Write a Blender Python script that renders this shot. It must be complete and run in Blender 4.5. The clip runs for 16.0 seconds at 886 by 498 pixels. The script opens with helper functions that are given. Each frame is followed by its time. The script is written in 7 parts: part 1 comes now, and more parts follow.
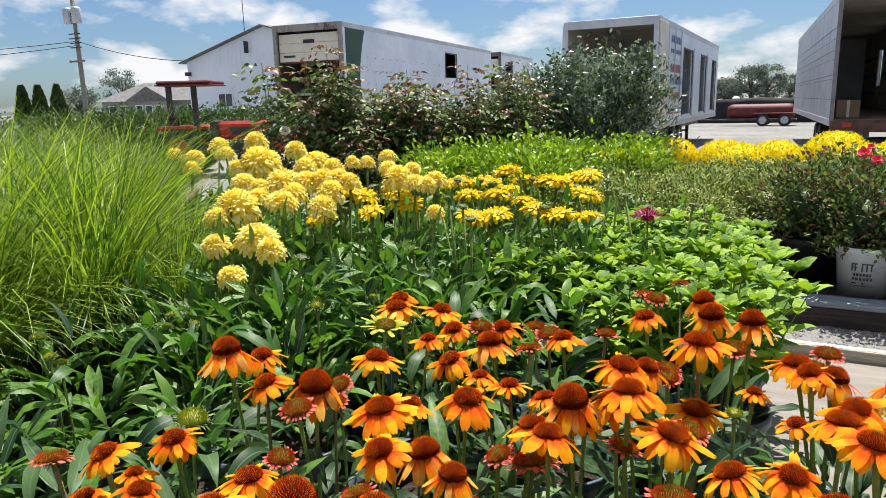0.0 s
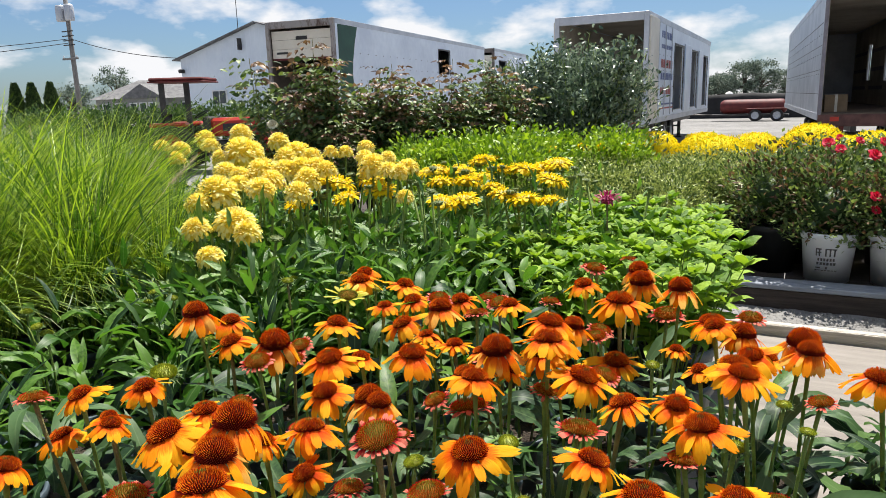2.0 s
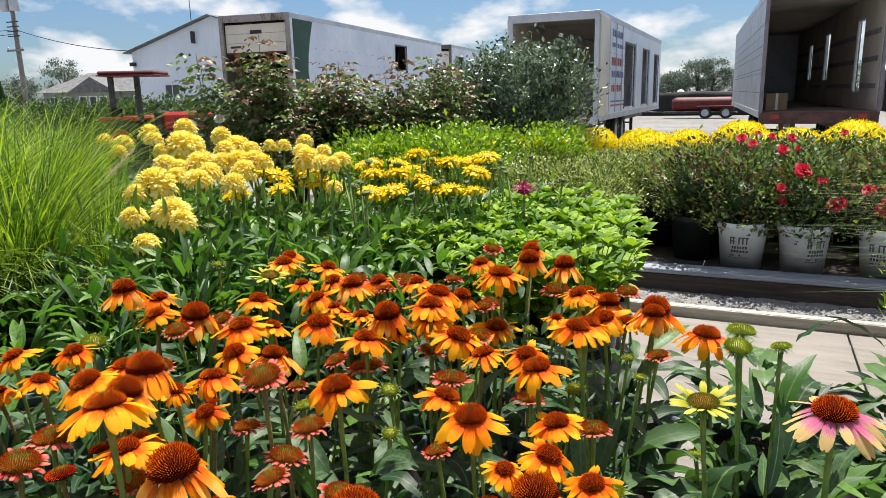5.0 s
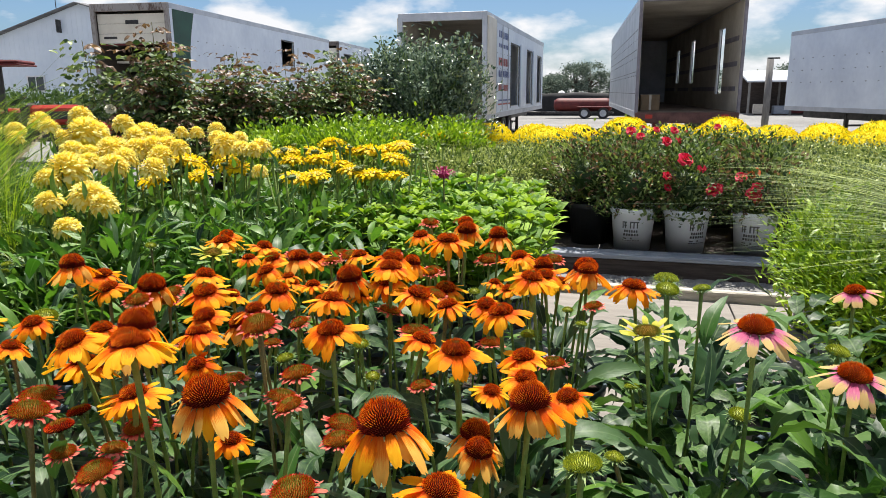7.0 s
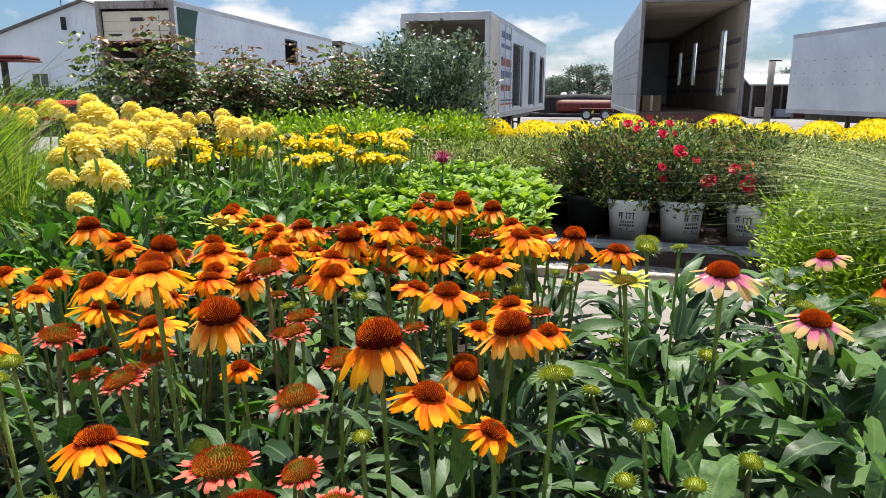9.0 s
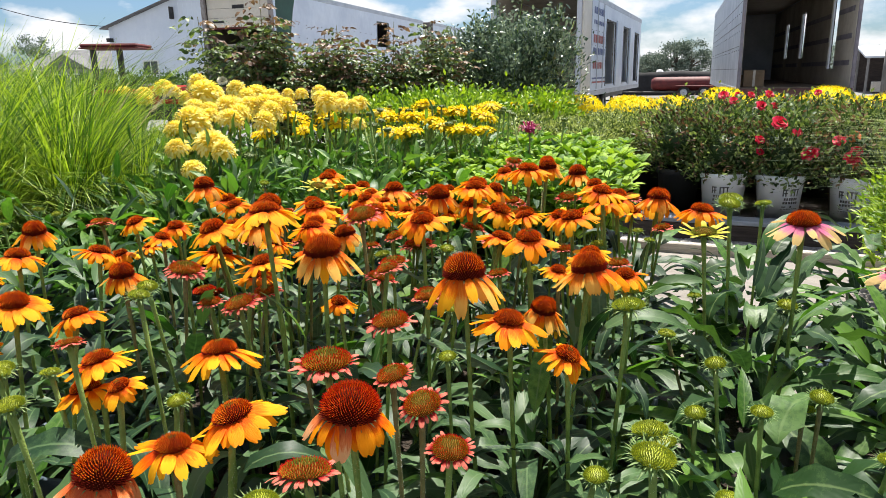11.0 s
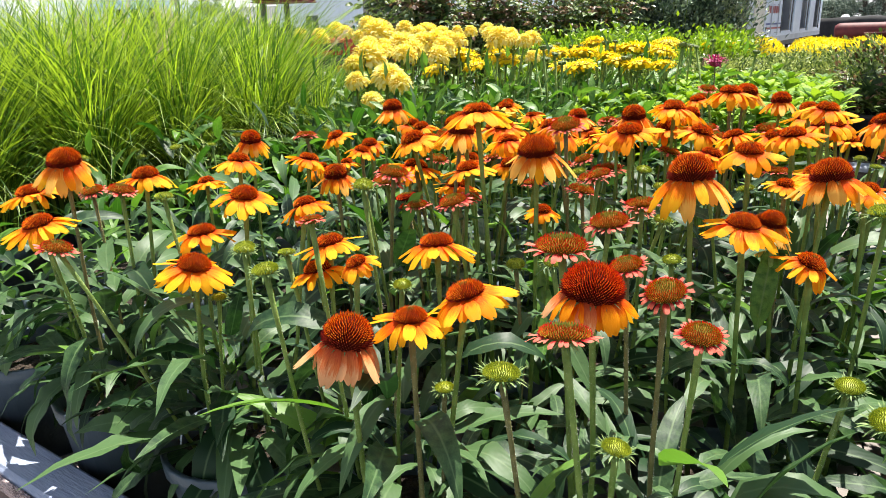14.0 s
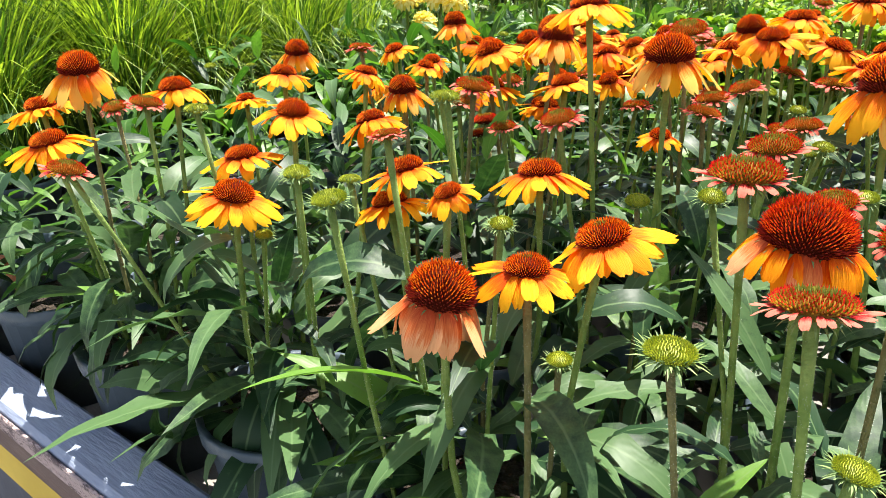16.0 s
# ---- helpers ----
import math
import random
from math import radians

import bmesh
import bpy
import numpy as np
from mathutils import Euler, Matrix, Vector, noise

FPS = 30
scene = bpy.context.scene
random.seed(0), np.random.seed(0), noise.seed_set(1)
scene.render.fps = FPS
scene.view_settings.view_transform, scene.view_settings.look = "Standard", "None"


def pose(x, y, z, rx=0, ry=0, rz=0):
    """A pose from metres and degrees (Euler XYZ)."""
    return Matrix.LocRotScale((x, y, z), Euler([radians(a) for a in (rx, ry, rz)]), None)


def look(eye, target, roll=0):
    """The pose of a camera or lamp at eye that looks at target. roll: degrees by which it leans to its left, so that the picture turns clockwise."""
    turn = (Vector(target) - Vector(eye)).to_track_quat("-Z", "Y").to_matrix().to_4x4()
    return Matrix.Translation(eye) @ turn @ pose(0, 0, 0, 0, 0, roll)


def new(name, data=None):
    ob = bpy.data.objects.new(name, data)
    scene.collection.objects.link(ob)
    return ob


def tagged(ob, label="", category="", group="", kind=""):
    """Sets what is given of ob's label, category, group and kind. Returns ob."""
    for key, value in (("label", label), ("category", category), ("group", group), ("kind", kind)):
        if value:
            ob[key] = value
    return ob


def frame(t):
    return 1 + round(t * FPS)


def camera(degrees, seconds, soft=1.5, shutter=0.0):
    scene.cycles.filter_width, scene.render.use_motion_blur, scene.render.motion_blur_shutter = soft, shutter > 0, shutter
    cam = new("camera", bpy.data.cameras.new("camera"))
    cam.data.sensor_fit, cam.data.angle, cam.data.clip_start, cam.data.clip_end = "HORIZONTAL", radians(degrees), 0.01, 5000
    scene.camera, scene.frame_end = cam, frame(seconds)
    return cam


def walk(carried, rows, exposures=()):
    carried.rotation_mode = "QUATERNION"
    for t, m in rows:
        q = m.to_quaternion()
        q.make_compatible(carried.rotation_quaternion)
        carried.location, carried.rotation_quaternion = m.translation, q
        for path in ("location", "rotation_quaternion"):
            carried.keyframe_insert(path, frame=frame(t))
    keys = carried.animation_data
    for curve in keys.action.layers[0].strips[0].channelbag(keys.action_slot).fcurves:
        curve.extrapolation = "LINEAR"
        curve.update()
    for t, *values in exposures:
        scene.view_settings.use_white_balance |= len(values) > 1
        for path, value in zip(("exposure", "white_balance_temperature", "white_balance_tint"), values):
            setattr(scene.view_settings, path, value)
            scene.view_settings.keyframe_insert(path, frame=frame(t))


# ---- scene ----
cam = camera(65.3, 16.0, soft=0.85)
PATH = [
    (0, (0.421, 0.335, 1.845), (-0.504, 2.06, 1.433), -1.5),
    (0.5, (0.461, 0.305, 1.848), (-0.464, 2.029, 1.433), -1.7),
    (1, (0.483, 0.292, 1.839), (-0.441, 2.016, 1.422), -1.7),
    (1.5, (0.517, 0.272, 1.825), (-0.403, 1.998, 1.405), -1.6),
    (2, (0.561, 0.262, 1.819), (-0.353, 1.99, 1.398), -1.7),
    (2.5, (0.6, 0.243, 1.826), (-0.308, 1.975, 1.403), -1.6),
    (3, (0.638, 0.227, 1.828), (-0.259, 1.963, 1.402), -1.6),
    (5.3, (0.751, 0.132, 1.818), (-0.015, 1.927, 1.380), -1.1),
    (5.5, (0.751, 0.112, 1.816), (0.034, 1.928, 1.380), -1.0),
    (6, (0.718, 0.073, 1.807), (0.112, 1.928, 1.369), -0.6),
    (6.5, (0.692, 0.022, 1.799), (0.152, 1.897, 1.359), -0.5),
    (7, (0.667, 0.003, 1.781), (0.156, 1.885, 1.338), -0.4),
    (7.5, (0.64, -0.005, 1.762), (0.143, 1.881, 1.316), -0.4),
    (8, (0.647, -0.028, 1.752), (0.16, 1.859, 1.303), -0.4),
    (8.2, (0.661, -0.042, 1.738), (0.177, 1.85, 1.306), -0.1),
    (10.3, (0.743, -0.149, 1.708), (0.088, 1.683, 1.245), -0.7),
    (10.5, (0.747, -0.155, 1.700), (0.061, 1.665, 1.234), -0.9),
    (11, (0.74, -0.173, 1.685), (-0.012, 1.615, 1.197), -1.0),
    (11.5, (0.734, -0.187, 1.674), (-0.095, 1.56, 1.163), -1.2),
    (12, (0.73, -0.206, 1.666), (-0.176, 1.498, 1.144), -1.5),
    (12.5, (0.719, -0.222, 1.657), (-0.249, 1.446, 1.130), -1.7),
    (13, (0.701, -0.232, 1.641), (-0.31, 1.405, 1.095), -1.7),
    (13.5, (0.68, -0.229, 1.631), (-0.379, 1.367, 1.055), -1.8),
    (14, (0.654, -0.224, 1.611), (-0.441, 1.337, 1.010), -1.9),
    (14.5, (0.618, -0.204, 1.584), (-0.511, 1.319, 0.947), -1.9),
    (15, (0.573, -0.18, 1.564), (-0.577, 1.304, 0.875), -1.8),
    (15.5, (0.528, -0.152, 1.556), (-0.621, 1.311, 0.821), -1.8),
    (16, (0.489, -0.118, 1.542), (-0.653, 1.34, 0.786), -1.7),
]
walk(cam, [(t, look(eye, target, roll)) for t, eye, target, roll in PATH],
     exposures=[(0, 0.80), (8.2, 0.84), (10.3, 0.95), (12.5, 1.13), (14.0, 1.31), (16.0, 1.60)])

# ---- light ----
SUN_AZ, SUN_EL = 6.0, 68.0      # degrees to the left of +y, and above the horizon
world = bpy.data.worlds.new("world")
scene.world = world
world.use_nodes = True
wn, wl = world.node_tree.nodes, world.node_tree.links
wn.clear()
sky = wn.new("ShaderNodeTexSky")
sky.sky_type, sky.sun_disc = "NISHITA", False
sky.sun_elevation, sky.sun_rotation = radians(SUN_EL), radians(-SUN_AZ)
sky.air_density, sky.dust_density, sky.ozone_density = 1.0, 0.8, 1.6
# fair-weather clouds: noise on the flat layer that the view direction meets
wco = wn.new("ShaderNodeTexCoord")
sep = wn.new("ShaderNodeSeparateXYZ")
wl.new(wco.outputs["Generated"], sep.inputs[0])


def wmath(op, a, b=None, clamp=False):
    n = wn.new("ShaderNodeMath")
    n.operation, n.use_clamp = op, clamp
    for k, v in enumerate((a, b)):
        if v is None:
            continue
        if isinstance(v, (int, float)):
            n.inputs[k].default_value = v
        else:
            wl.new(v, n.inputs[k])
    return n.outputs[0]


up = wmath("ADD", wmath("MAXIMUM", sep.outputs[2], 0.0), 0.30)
comb = wn.new("ShaderNodeCombineXYZ")
wl.new(sep.outputs[0], comb.inputs[0])
wl.new(sep.outputs[1], comb.inputs[1])
wl.new(wmath("MULTIPLY", up, 2.3), comb.inputs[2])
wno = wn.new("ShaderNodeTexNoise")
wno.inputs["Scale"].default_value, wno.inputs["Detail"].default_value, wno.inputs["Roughness"].default_value = 7.0, 8.0, 0.50
wl.new(comb.outputs[0], wno.inputs["Vector"])
wr = wn.new("ShaderNodeValToRGB")
wr.color_ramp.elements[0].position, wr.color_ramp.elements[1].position = 0.46, 0.58
wl.new(wno.outputs[0], wr.inputs[0])
wmix = wn.new("ShaderNodeMixRGB")
wmix.inputs[2].default_value = (16.0, 16.1, 16.5, 1)
wl.new(wr.outputs[0], wmix.inputs[0])
wtint = wn.new("ShaderNodeMixRGB")
wtint.blend_type, wtint.inputs[0].default_value, wtint.inputs[2].default_value = "MULTIPLY", 1.0, (1.12, 1.40, 1.76, 1)
wl.new(sky.outputs[0], wtint.inputs[1])
wl.new(wtint.outputs[0], wmix.inputs[1])
wbg = wn.new("ShaderNodeBackground")
wbg.inputs[1].default_value = 0.034
wl.new(wmix.outputs[0], wbg.inputs[0])
wout = wn.new("ShaderNodeOutputWorld")
wl.new(wbg.outputs[0], wout.inputs[0])

lamp = bpy.data.lights.new("sun", "SUN")
lamp.energy, lamp.angle, lamp.color = 5.0, radians(0.53), (1.0, 0.95, 0.87)
sun = new("sun", lamp)
_az, _el = radians(SUN_AZ), radians(SUN_EL)
sun.matrix_world = look(Vector((-math.sin(_az) * math.cos(_el), math.cos(_az) * math.cos(_el), math.sin(_el))) * 50, (0, 0, 0))

# ---- materials ----


def shade(name, c1, c2, rough=0.6, scale=8.0, metal=0.0, bump=0.0, bump_scale=60.0, spec=0.4, vary=0.0, island=False,
          through_light=0.0, through_color=None, coord="Object", stretch=(1, 1, 1), fine=0.25, contrast=(0.35, 0.65)):
    """A surface that drifts between two colours at a coarse and a fine scale, with relief."""
    m = bpy.data.materials.new(name)
    m.use_nodes = True
    n, l = m.node_tree.nodes, m.node_tree.links
    b = n["Principled BSDF"]
    b.inputs["Roughness"].default_value, b.inputs["Metallic"].default_value = rough, metal
    b.inputs["Specular IOR Level"].default_value = spec
    tc, mp = n.new("ShaderNodeTexCoord"), n.new("ShaderNodeMapping")
    l.new(tc.outputs[coord], mp.inputs[0])
    mp.inputs["Scale"].default_value = stretch
    n1, n2 = n.new("ShaderNodeTexNoise"), n.new("ShaderNodeTexNoise")
    for k, s in ((n1, scale), (n2, scale * 7.3)):
        k.inputs["Scale"].default_value, k.inputs["Detail"].default_value = s, 5.0
        l.new(mp.outputs[0], k.inputs["Vector"])
    mx = n.new("ShaderNodeMix")
    mx.inputs[0].default_value = fine
    l.new(n1.outputs[0], mx.inputs[2])
    l.new(n2.outputs[0], mx.inputs[3])
    fac = mx.outputs[0]
    if vary:
        rnd = n.new("ShaderNodeNewGeometry").outputs["Random Per Island"] if island else n.new("ShaderNodeObjectInfo").outputs["Random"]
        a = n.new("ShaderNodeMath")
        a.operation = "MULTIPLY_ADD"
        l.new(rnd, a.inputs[0])
        a.inputs[1].default_value, a.inputs[2].default_value = vary, -vary / 2
        s = n.new("ShaderNodeMath")
        l.new(a.outputs[0], s.inputs[0])
        l.new(fac, s.inputs[1])
        fac = s.outputs[0]
    r = n.new("ShaderNodeValToRGB")
    r.color_ramp.elements[0].position, r.color_ramp.elements[1].position = contrast
    r.color_ramp.elements[0].color, r.color_ramp.elements[1].color = (*c1, 1), (*c2, 1)
    l.new(fac, r.inputs[0])
    l.new(r.outputs[0], b.inputs["Base Color"])
    if bump:
        n3, bp = n.new("ShaderNodeTexNoise"), n.new("ShaderNodeBump")
        n3.inputs["Scale"].default_value, n3.inputs["Detail"].default_value = bump_scale, 6.0
        l.new(mp.outputs[0], n3.inputs["Vector"])
        l.new(n3.outputs[0], bp.inputs["Height"])
        bp.inputs["Strength"].default_value, bp.inputs["Distance"].default_value = bump, 0.02
        l.new(bp.outputs[0], b.inputs["Normal"])
    if through_light:
        t, ms = n.new("ShaderNodeBsdfTranslucent"), n.new("ShaderNodeMixShader")
        if through_color:
            tm = n.new("ShaderNodeMixRGB")
            tm.blend_type, tm.inputs[0].default_value, tm.inputs[2].default_value = "MULTIPLY", 1.0, (*through_color, 1)
            l.new(r.outputs[0], tm.inputs[1])
            l.new(tm.outputs[0], t.inputs[0])
        else:
            l.new(r.outputs[0], t.inputs[0])
        ms.inputs[0].default_value = through_light
        l.new(b.outputs[0], ms.inputs[1])
        l.new(t.outputs[0], ms.inputs[2])
        l.new(ms.outputs[0], n["Material Output"].inputs[0])
    return m


def petal_shade(name, base, mid, tip, vary=0.35, through_light=0.35):
    """A petal: colour runs from its base to its tip along local y, with fine lengthwise veins."""
    m = bpy.data.materials.new(name)
    m.use_nodes = True
    n, l = m.node_tree.nodes, m.node_tree.links
    b = n["Principled BSDF"]
    b.inputs["Roughness"].default_value, b.inputs["Specular IOR Level"].default_value = 0.55, 0.1
    tc, sp = n.new("ShaderNodeTexCoord"), n.new("ShaderNodeSeparateXYZ")
    l.new(tc.outputs["UV"], sp.inputs[0])
    oi, isl = n.new("ShaderNodeObjectInfo"), n.new("ShaderNodeNewGeometry")
    both, rnd = n.new("ShaderNodeMath"), n.new("ShaderNodeMath")
    rnd.operation = "FRACT"
    l.new(oi.outputs["Random"], both.inputs[0])
    l.new(isl.outputs["Random Per Island"], both.inputs[1])
    l.new(both.outputs[0], rnd.inputs[0])
    mp = n.new("ShaderNodeMapping")
    mp.inputs["Scale"].default_value = (9, 1.2, 1)
    l.new(tc.outputs["UV"], mp.inputs[0])
    l.new(rnd.outputs[0], mp.inputs["Location"])
    no = n.new("ShaderNodeTexNoise")
    no.inputs["Scale"].default_value, no.inputs["Detail"].default_value = 3.0, 3.0
    l.new(mp.outputs[0], no.inputs["Vector"])
    a = n.new("ShaderNodeMath")
    a.operation = "MULTIPLY_ADD"
    l.new(rnd.outputs[0], a.inputs[0])
    a.inputs[1].default_value, a.inputs[2].default_value = vary, -vary / 2
    s = n.new("ShaderNodeMath")
    l.new(sp.outputs[1], s.inputs[0])
    l.new(a.outputs[0], s.inputs[1])
    s2 = n.new("ShaderNodeMath")
    s2.operation = "MULTIPLY_ADD"
    l.new(no.outputs[0], s2.inputs[0])
    s2.inputs[1].default_value = 0.8
    l.new(s.outputs[0], s2.inputs[2])
    r = n.new("ShaderNodeValToRGB")
    e = r.color_ramp.elements
    e[0].position, e[0].color, e[1].position, e[1].color = 0.35, (*base, 1), 1.15, (*tip, 1)
    e[1].position = 1.0
    k = e.new(0.75)
    k.color = (*mid, 1)
    l.new(s2.outputs[0], r.inputs[0])
    l.new(r.outputs[0], b.inputs["Base Color"])
    bp = n.new("ShaderNodeBump")
    bp.inputs["Strength"].default_value, bp.inputs["Distance"].default_value = 0.5, 0.002
    l.new(no.outputs[0], bp.inputs["Height"])
    l.new(bp.outputs[0], b.inputs["Normal"])
    t, ms = n.new("ShaderNodeBsdfTranslucent"), n.new("ShaderNodeMixShader")
    l.new(r.outputs[0], t.inputs[0])
    ms.inputs[0].default_value = through_light
    l.new(b.outputs[0], ms.inputs[1])
    l.new(t.outputs[0], ms.inputs[2])
    l.new(ms.outputs[0], n["Material Output"].inputs[0])
    return m


M_GRAVEL = shade("gravel", (0.15, 0.147, 0.14), (0.26, 0.254, 0.245), 0.9, 0.35, bump=0.9, bump_scale=45, coord="Object", fine=0.45)


def leaf_shade(name, c1, c2, rough=0.36, vary=0.6, through_light=0.22, rib=(0.13, 0.20, 0.07)):
    """A broad leaf: pale midrib and raised side veins from its own lengthwise coordinates, mottled green between."""
    m = shade(name, c1, c2, rough, 14, spec=0.24, vary=vary, through_light=through_light, through_color=(1.5, 1.8, 0.7))
    n, l = m.node_tree.nodes, m.node_tree.links
    b = n["Principled BSDF"]
    ramp = next(k for k in n if k.bl_idname == "ShaderNodeValToRGB")
    uv, sp = n.new("ShaderNodeTexCoord"), n.new("ShaderNodeSeparateXYZ")
    l.new(uv.outputs["UV"], sp.inputs[0])

    def calc(op, a, c=None):
        k = n.new("ShaderNodeMath")
        k.operation = op
        for q, v in enumerate((a, c)):
            if v is None:
                continue
            if isinstance(v, float):
                k.inputs[q].default_value = v
            else:
                l.new(v, k.inputs[q])
        return k.outputs[0]
    off = calc("ABSOLUTE", calc("SUBTRACT", sp.outputs[0], 0.5))
    line = n.new("ShaderNodeMapRange")
    line.inputs[1].default_value, line.inputs[2].default_value, line.inputs[3].default_value, line.inputs[4].default_value = 0.015, 0.06, 1.0, 0.0
    l.new(off, line.inputs[0])
    veins = calc("SINE", calc("MULTIPLY", calc("SUBTRACT", sp.outputs[1], calc("MULTIPLY", off, 0.5)), 62.0))
    mix = n.new("ShaderNodeMixRGB")
    mix.inputs[2].default_value = (*rib, 1)
    l.new(calc("MULTIPLY", line.outputs[0], 0.7), mix.inputs[0])
    l.new(ramp.outputs[0], mix.inputs[1])
    l.new(mix.outputs[0], b.inputs["Base Color"])
    bp = n.new("ShaderNodeBump")
    bp.inputs["Strength"].default_value, bp.inputs["Distance"].default_value = 0.25, 0.003
    noi = n.new("ShaderNodeTexNoise")
    noi.inputs["Scale"].default_value = 9.0
    l.new(uv.outputs["Object"], noi.inputs["Vector"])
    l.new(calc("ADD", calc("MULTIPLY", veins, 0.035), calc("MULTIPLY", noi.outputs[0], 0.8)), bp.inputs["Height"])
    l.new(bp.outputs[0], b.inputs["Normal"])
    return m


M_LEAF = leaf_shade("coneflower_leaf", (0.015, 0.043, 0.016), (0.062, 0.120, 0.042), 0.48, 0.9, 0.13, (0.11, 0.18, 0.075))
M_LEAF_BROAD = leaf_shade("broad_coneflower_leaf", (0.018, 0.050, 0.013), (0.080, 0.150, 0.040), 0.44, 0.9, 0.16, (0.13, 0.20, 0.07))
M_LEAF_FRESH = leaf_shade("fresh_leaf", (0.035, 0.10, 0.014), (0.11, 0.22, 0.035), 0.44, 0.7, 0.26)
M_STEM = shade("stem", (0.14, 0.23, 0.04), (0.28, 0.38, 0.09), 0.6, 40, bump=0.3, bump_scale=300, through_light=0.3)
M_STEM_RED = shade("reddish_stem", (0.15, 0.14, 0.045), (0.25, 0.23, 0.08), 0.6, 40, bump=0.4, bump_scale=300, through_light=0.2)
M_FUZZ = shade("stem_hair", (0.55, 0.58, 0.45), (0.75, 0.76, 0.66), 0.6, 40, through_light=0.4)
M_CORE = shade("cone_core", (0.04, 0.005, 0.003), (0.08, 0.012, 0.004), 0.95, 60, spec=0.05)
M_CORE_YOUNG = shade("young_cone_core", (0.12, 0.05, 0.010), (0.20, 0.11, 0.016), 0.95, 60, spec=0.05)
M_SPIKE = shade("cone_spike", (0.62, 0.06, 0.006), (0.92, 0.24, 0.014), 0.5, 30, spec=0.2, vary=0.7, island=True, through_light=0.4)
M_SPIKE_MID = shade("cone_spike_middle", (0.72, 0.12, 0.006), (0.95, 0.42, 0.02), 0.5, 30, spec=0.2, vary=0.7, island=True, through_light=0.5)
M_SPIKE_YOUNG = shade("young_spike_middle", (0.40, 0.26, 0.015), (0.62, 0.44, 0.05), 0.5, 30, spec=0.2, vary=0.6, island=True, through_light=0.45)
M_SPIKE_RED = shade("red_cone_spike", (0.58, 0.010, 0.018), (0.88, 0.06, 0.02), 0.5, 30, spec=0.2, vary=0.7, island=True, through_light=0.45)
M_SPIKE_OLD = shade("old_cone_spike", (0.16, 0.008, 0.006), (0.32, 0.022, 0.010), 0.6, 30, spec=0.15, vary=0.6, island=True, through_light=0.25)
M_SPIKE_DARK = shade("cone_spike_foot", (0.11, 0.009, 0.004), (0.26, 0.03, 0.006), 0.7, 30, spec=0.1, vary=0.5, island=True, through_light=0.3)
M_SPIKE_WARM = shade("cone_crown_foot", (0.30, 0.04, 0.006), (0.52, 0.10, 0.008), 0.7, 30, spec=0.1, vary=0.5, island=True, through_light=0.35)
M_SPIKE_OLIVE = shade("young_spike_foot", (0.20, 0.09, 0.010), (0.36, 0.20, 0.02), 0.7, 30, spec=0.1, vary=0.5, island=True, through_light=0.35)
M_SPIKE_GREEN = shade("green_cone_spike", (0.24, 0.32, 0.02), (0.50, 0.52, 0.035), 0.5, 30, vary=0.5, island=True, through_light=0.3)
M_SPIKE_LIME = shade("lime_cone_centre", (0.16, 0.22, 0.02), (0.36, 0.38, 0.04), 0.55, 30, vary=0.4, island=True)
M_BRACT = shade("bract", (0.10, 0.18, 0.05), (0.24, 0.34, 0.11), 0.6, 60, vary=0.5, island=True, through_light=0.25)
M_PETAL_O = petal_shade("orange_petal", (0.56, 0.040, 0.002), (0.84, 0.125, 0.002), (0.92, 0.30, 0.005))
M_PETAL_Y = petal_shade("amber_petal", (0.66, 0.075, 0.002), (0.88, 0.21, 0.003), (0.93, 0.45, 0.012))
M_PETAL_D = petal_shade("peach_petal", (0.52, 0.070, 0.020), (0.74, 0.20, 0.055), (0.86, 0.44, 0.20))
M_PETAL_T = petal_shade("buff_petal", (0.58, 0.075, 0.005), (0.84, 0.23, 0.015), (0.92, 0.52, 0.10))
M_PETAL_R = petal_shade("coral_petal", (0.38, 0.012, 0.016), (0.58, 0.045, 0.040), (0.80, 0.22, 0.15))
M_PETAL_P = petal_shade("pink_petal", (0.52, 0.07, 0.20), (0.68, 0.20, 0.32), (0.72, 0.50, 0.20))
M_PETAL_L = petal_shade("lime_petal", (0.36, 0.36, 0.02), (0.52, 0.48, 0.04), (0.64, 0.58, 0.10))
M_POT = shade("blue_grey_pot", (0.055, 0.078, 0.10), (0.10, 0.135, 0.165), 0.42, 6, bump=0.1, bump_scale=80)
M_POT_BLACK = shade("matt_black_pot", (0.012, 0.013, 0.014), (0.026, 0.028, 0.030), 0.55, 6, bump=0.1, bump_scale=80)
M_POT_WHITE = shade("white_pot", (0.84, 0.88, 0.94), (0.90, 0.93, 0.97), 0.35, 4)
M_SOIL = shade("potting_soil", (0.02, 0.014, 0.01), (0.07, 0.05, 0.035), 0.95, 60, bump=1.0, bump_scale=150)
M_WOOD = shade("weathered_timber", (0.19, 0.21, 0.25), (0.30, 0.33, 0.38), 0.75, 4, bump=0.3, bump_scale=30, stretch=(1, 14, 14))
M_RAIL = shade("blue_grey_rail_paint", (0.20, 0.235, 0.32), (0.31, 0.355, 0.46), 0.6, 3, bump=0.22, bump_scale=22, stretch=(1, 6, 6), fine=0.45)
M_WORN = shade("worn_timber_edge", (0.14, 0.10, 0.10), (0.52, 0.40, 0.38), 0.85, 22, bump=0.8, bump_scale=60, stretch=(1, 3, 3), fine=0.5, contrast=(0.42, 0.52))
M_BROWN = shade("brown_stained_board", (0.10, 0.062, 0.055), (0.17, 0.115, 0.10), 0.7, 5, bump=0.3, bump_scale=40, stretch=(1, 8, 8))
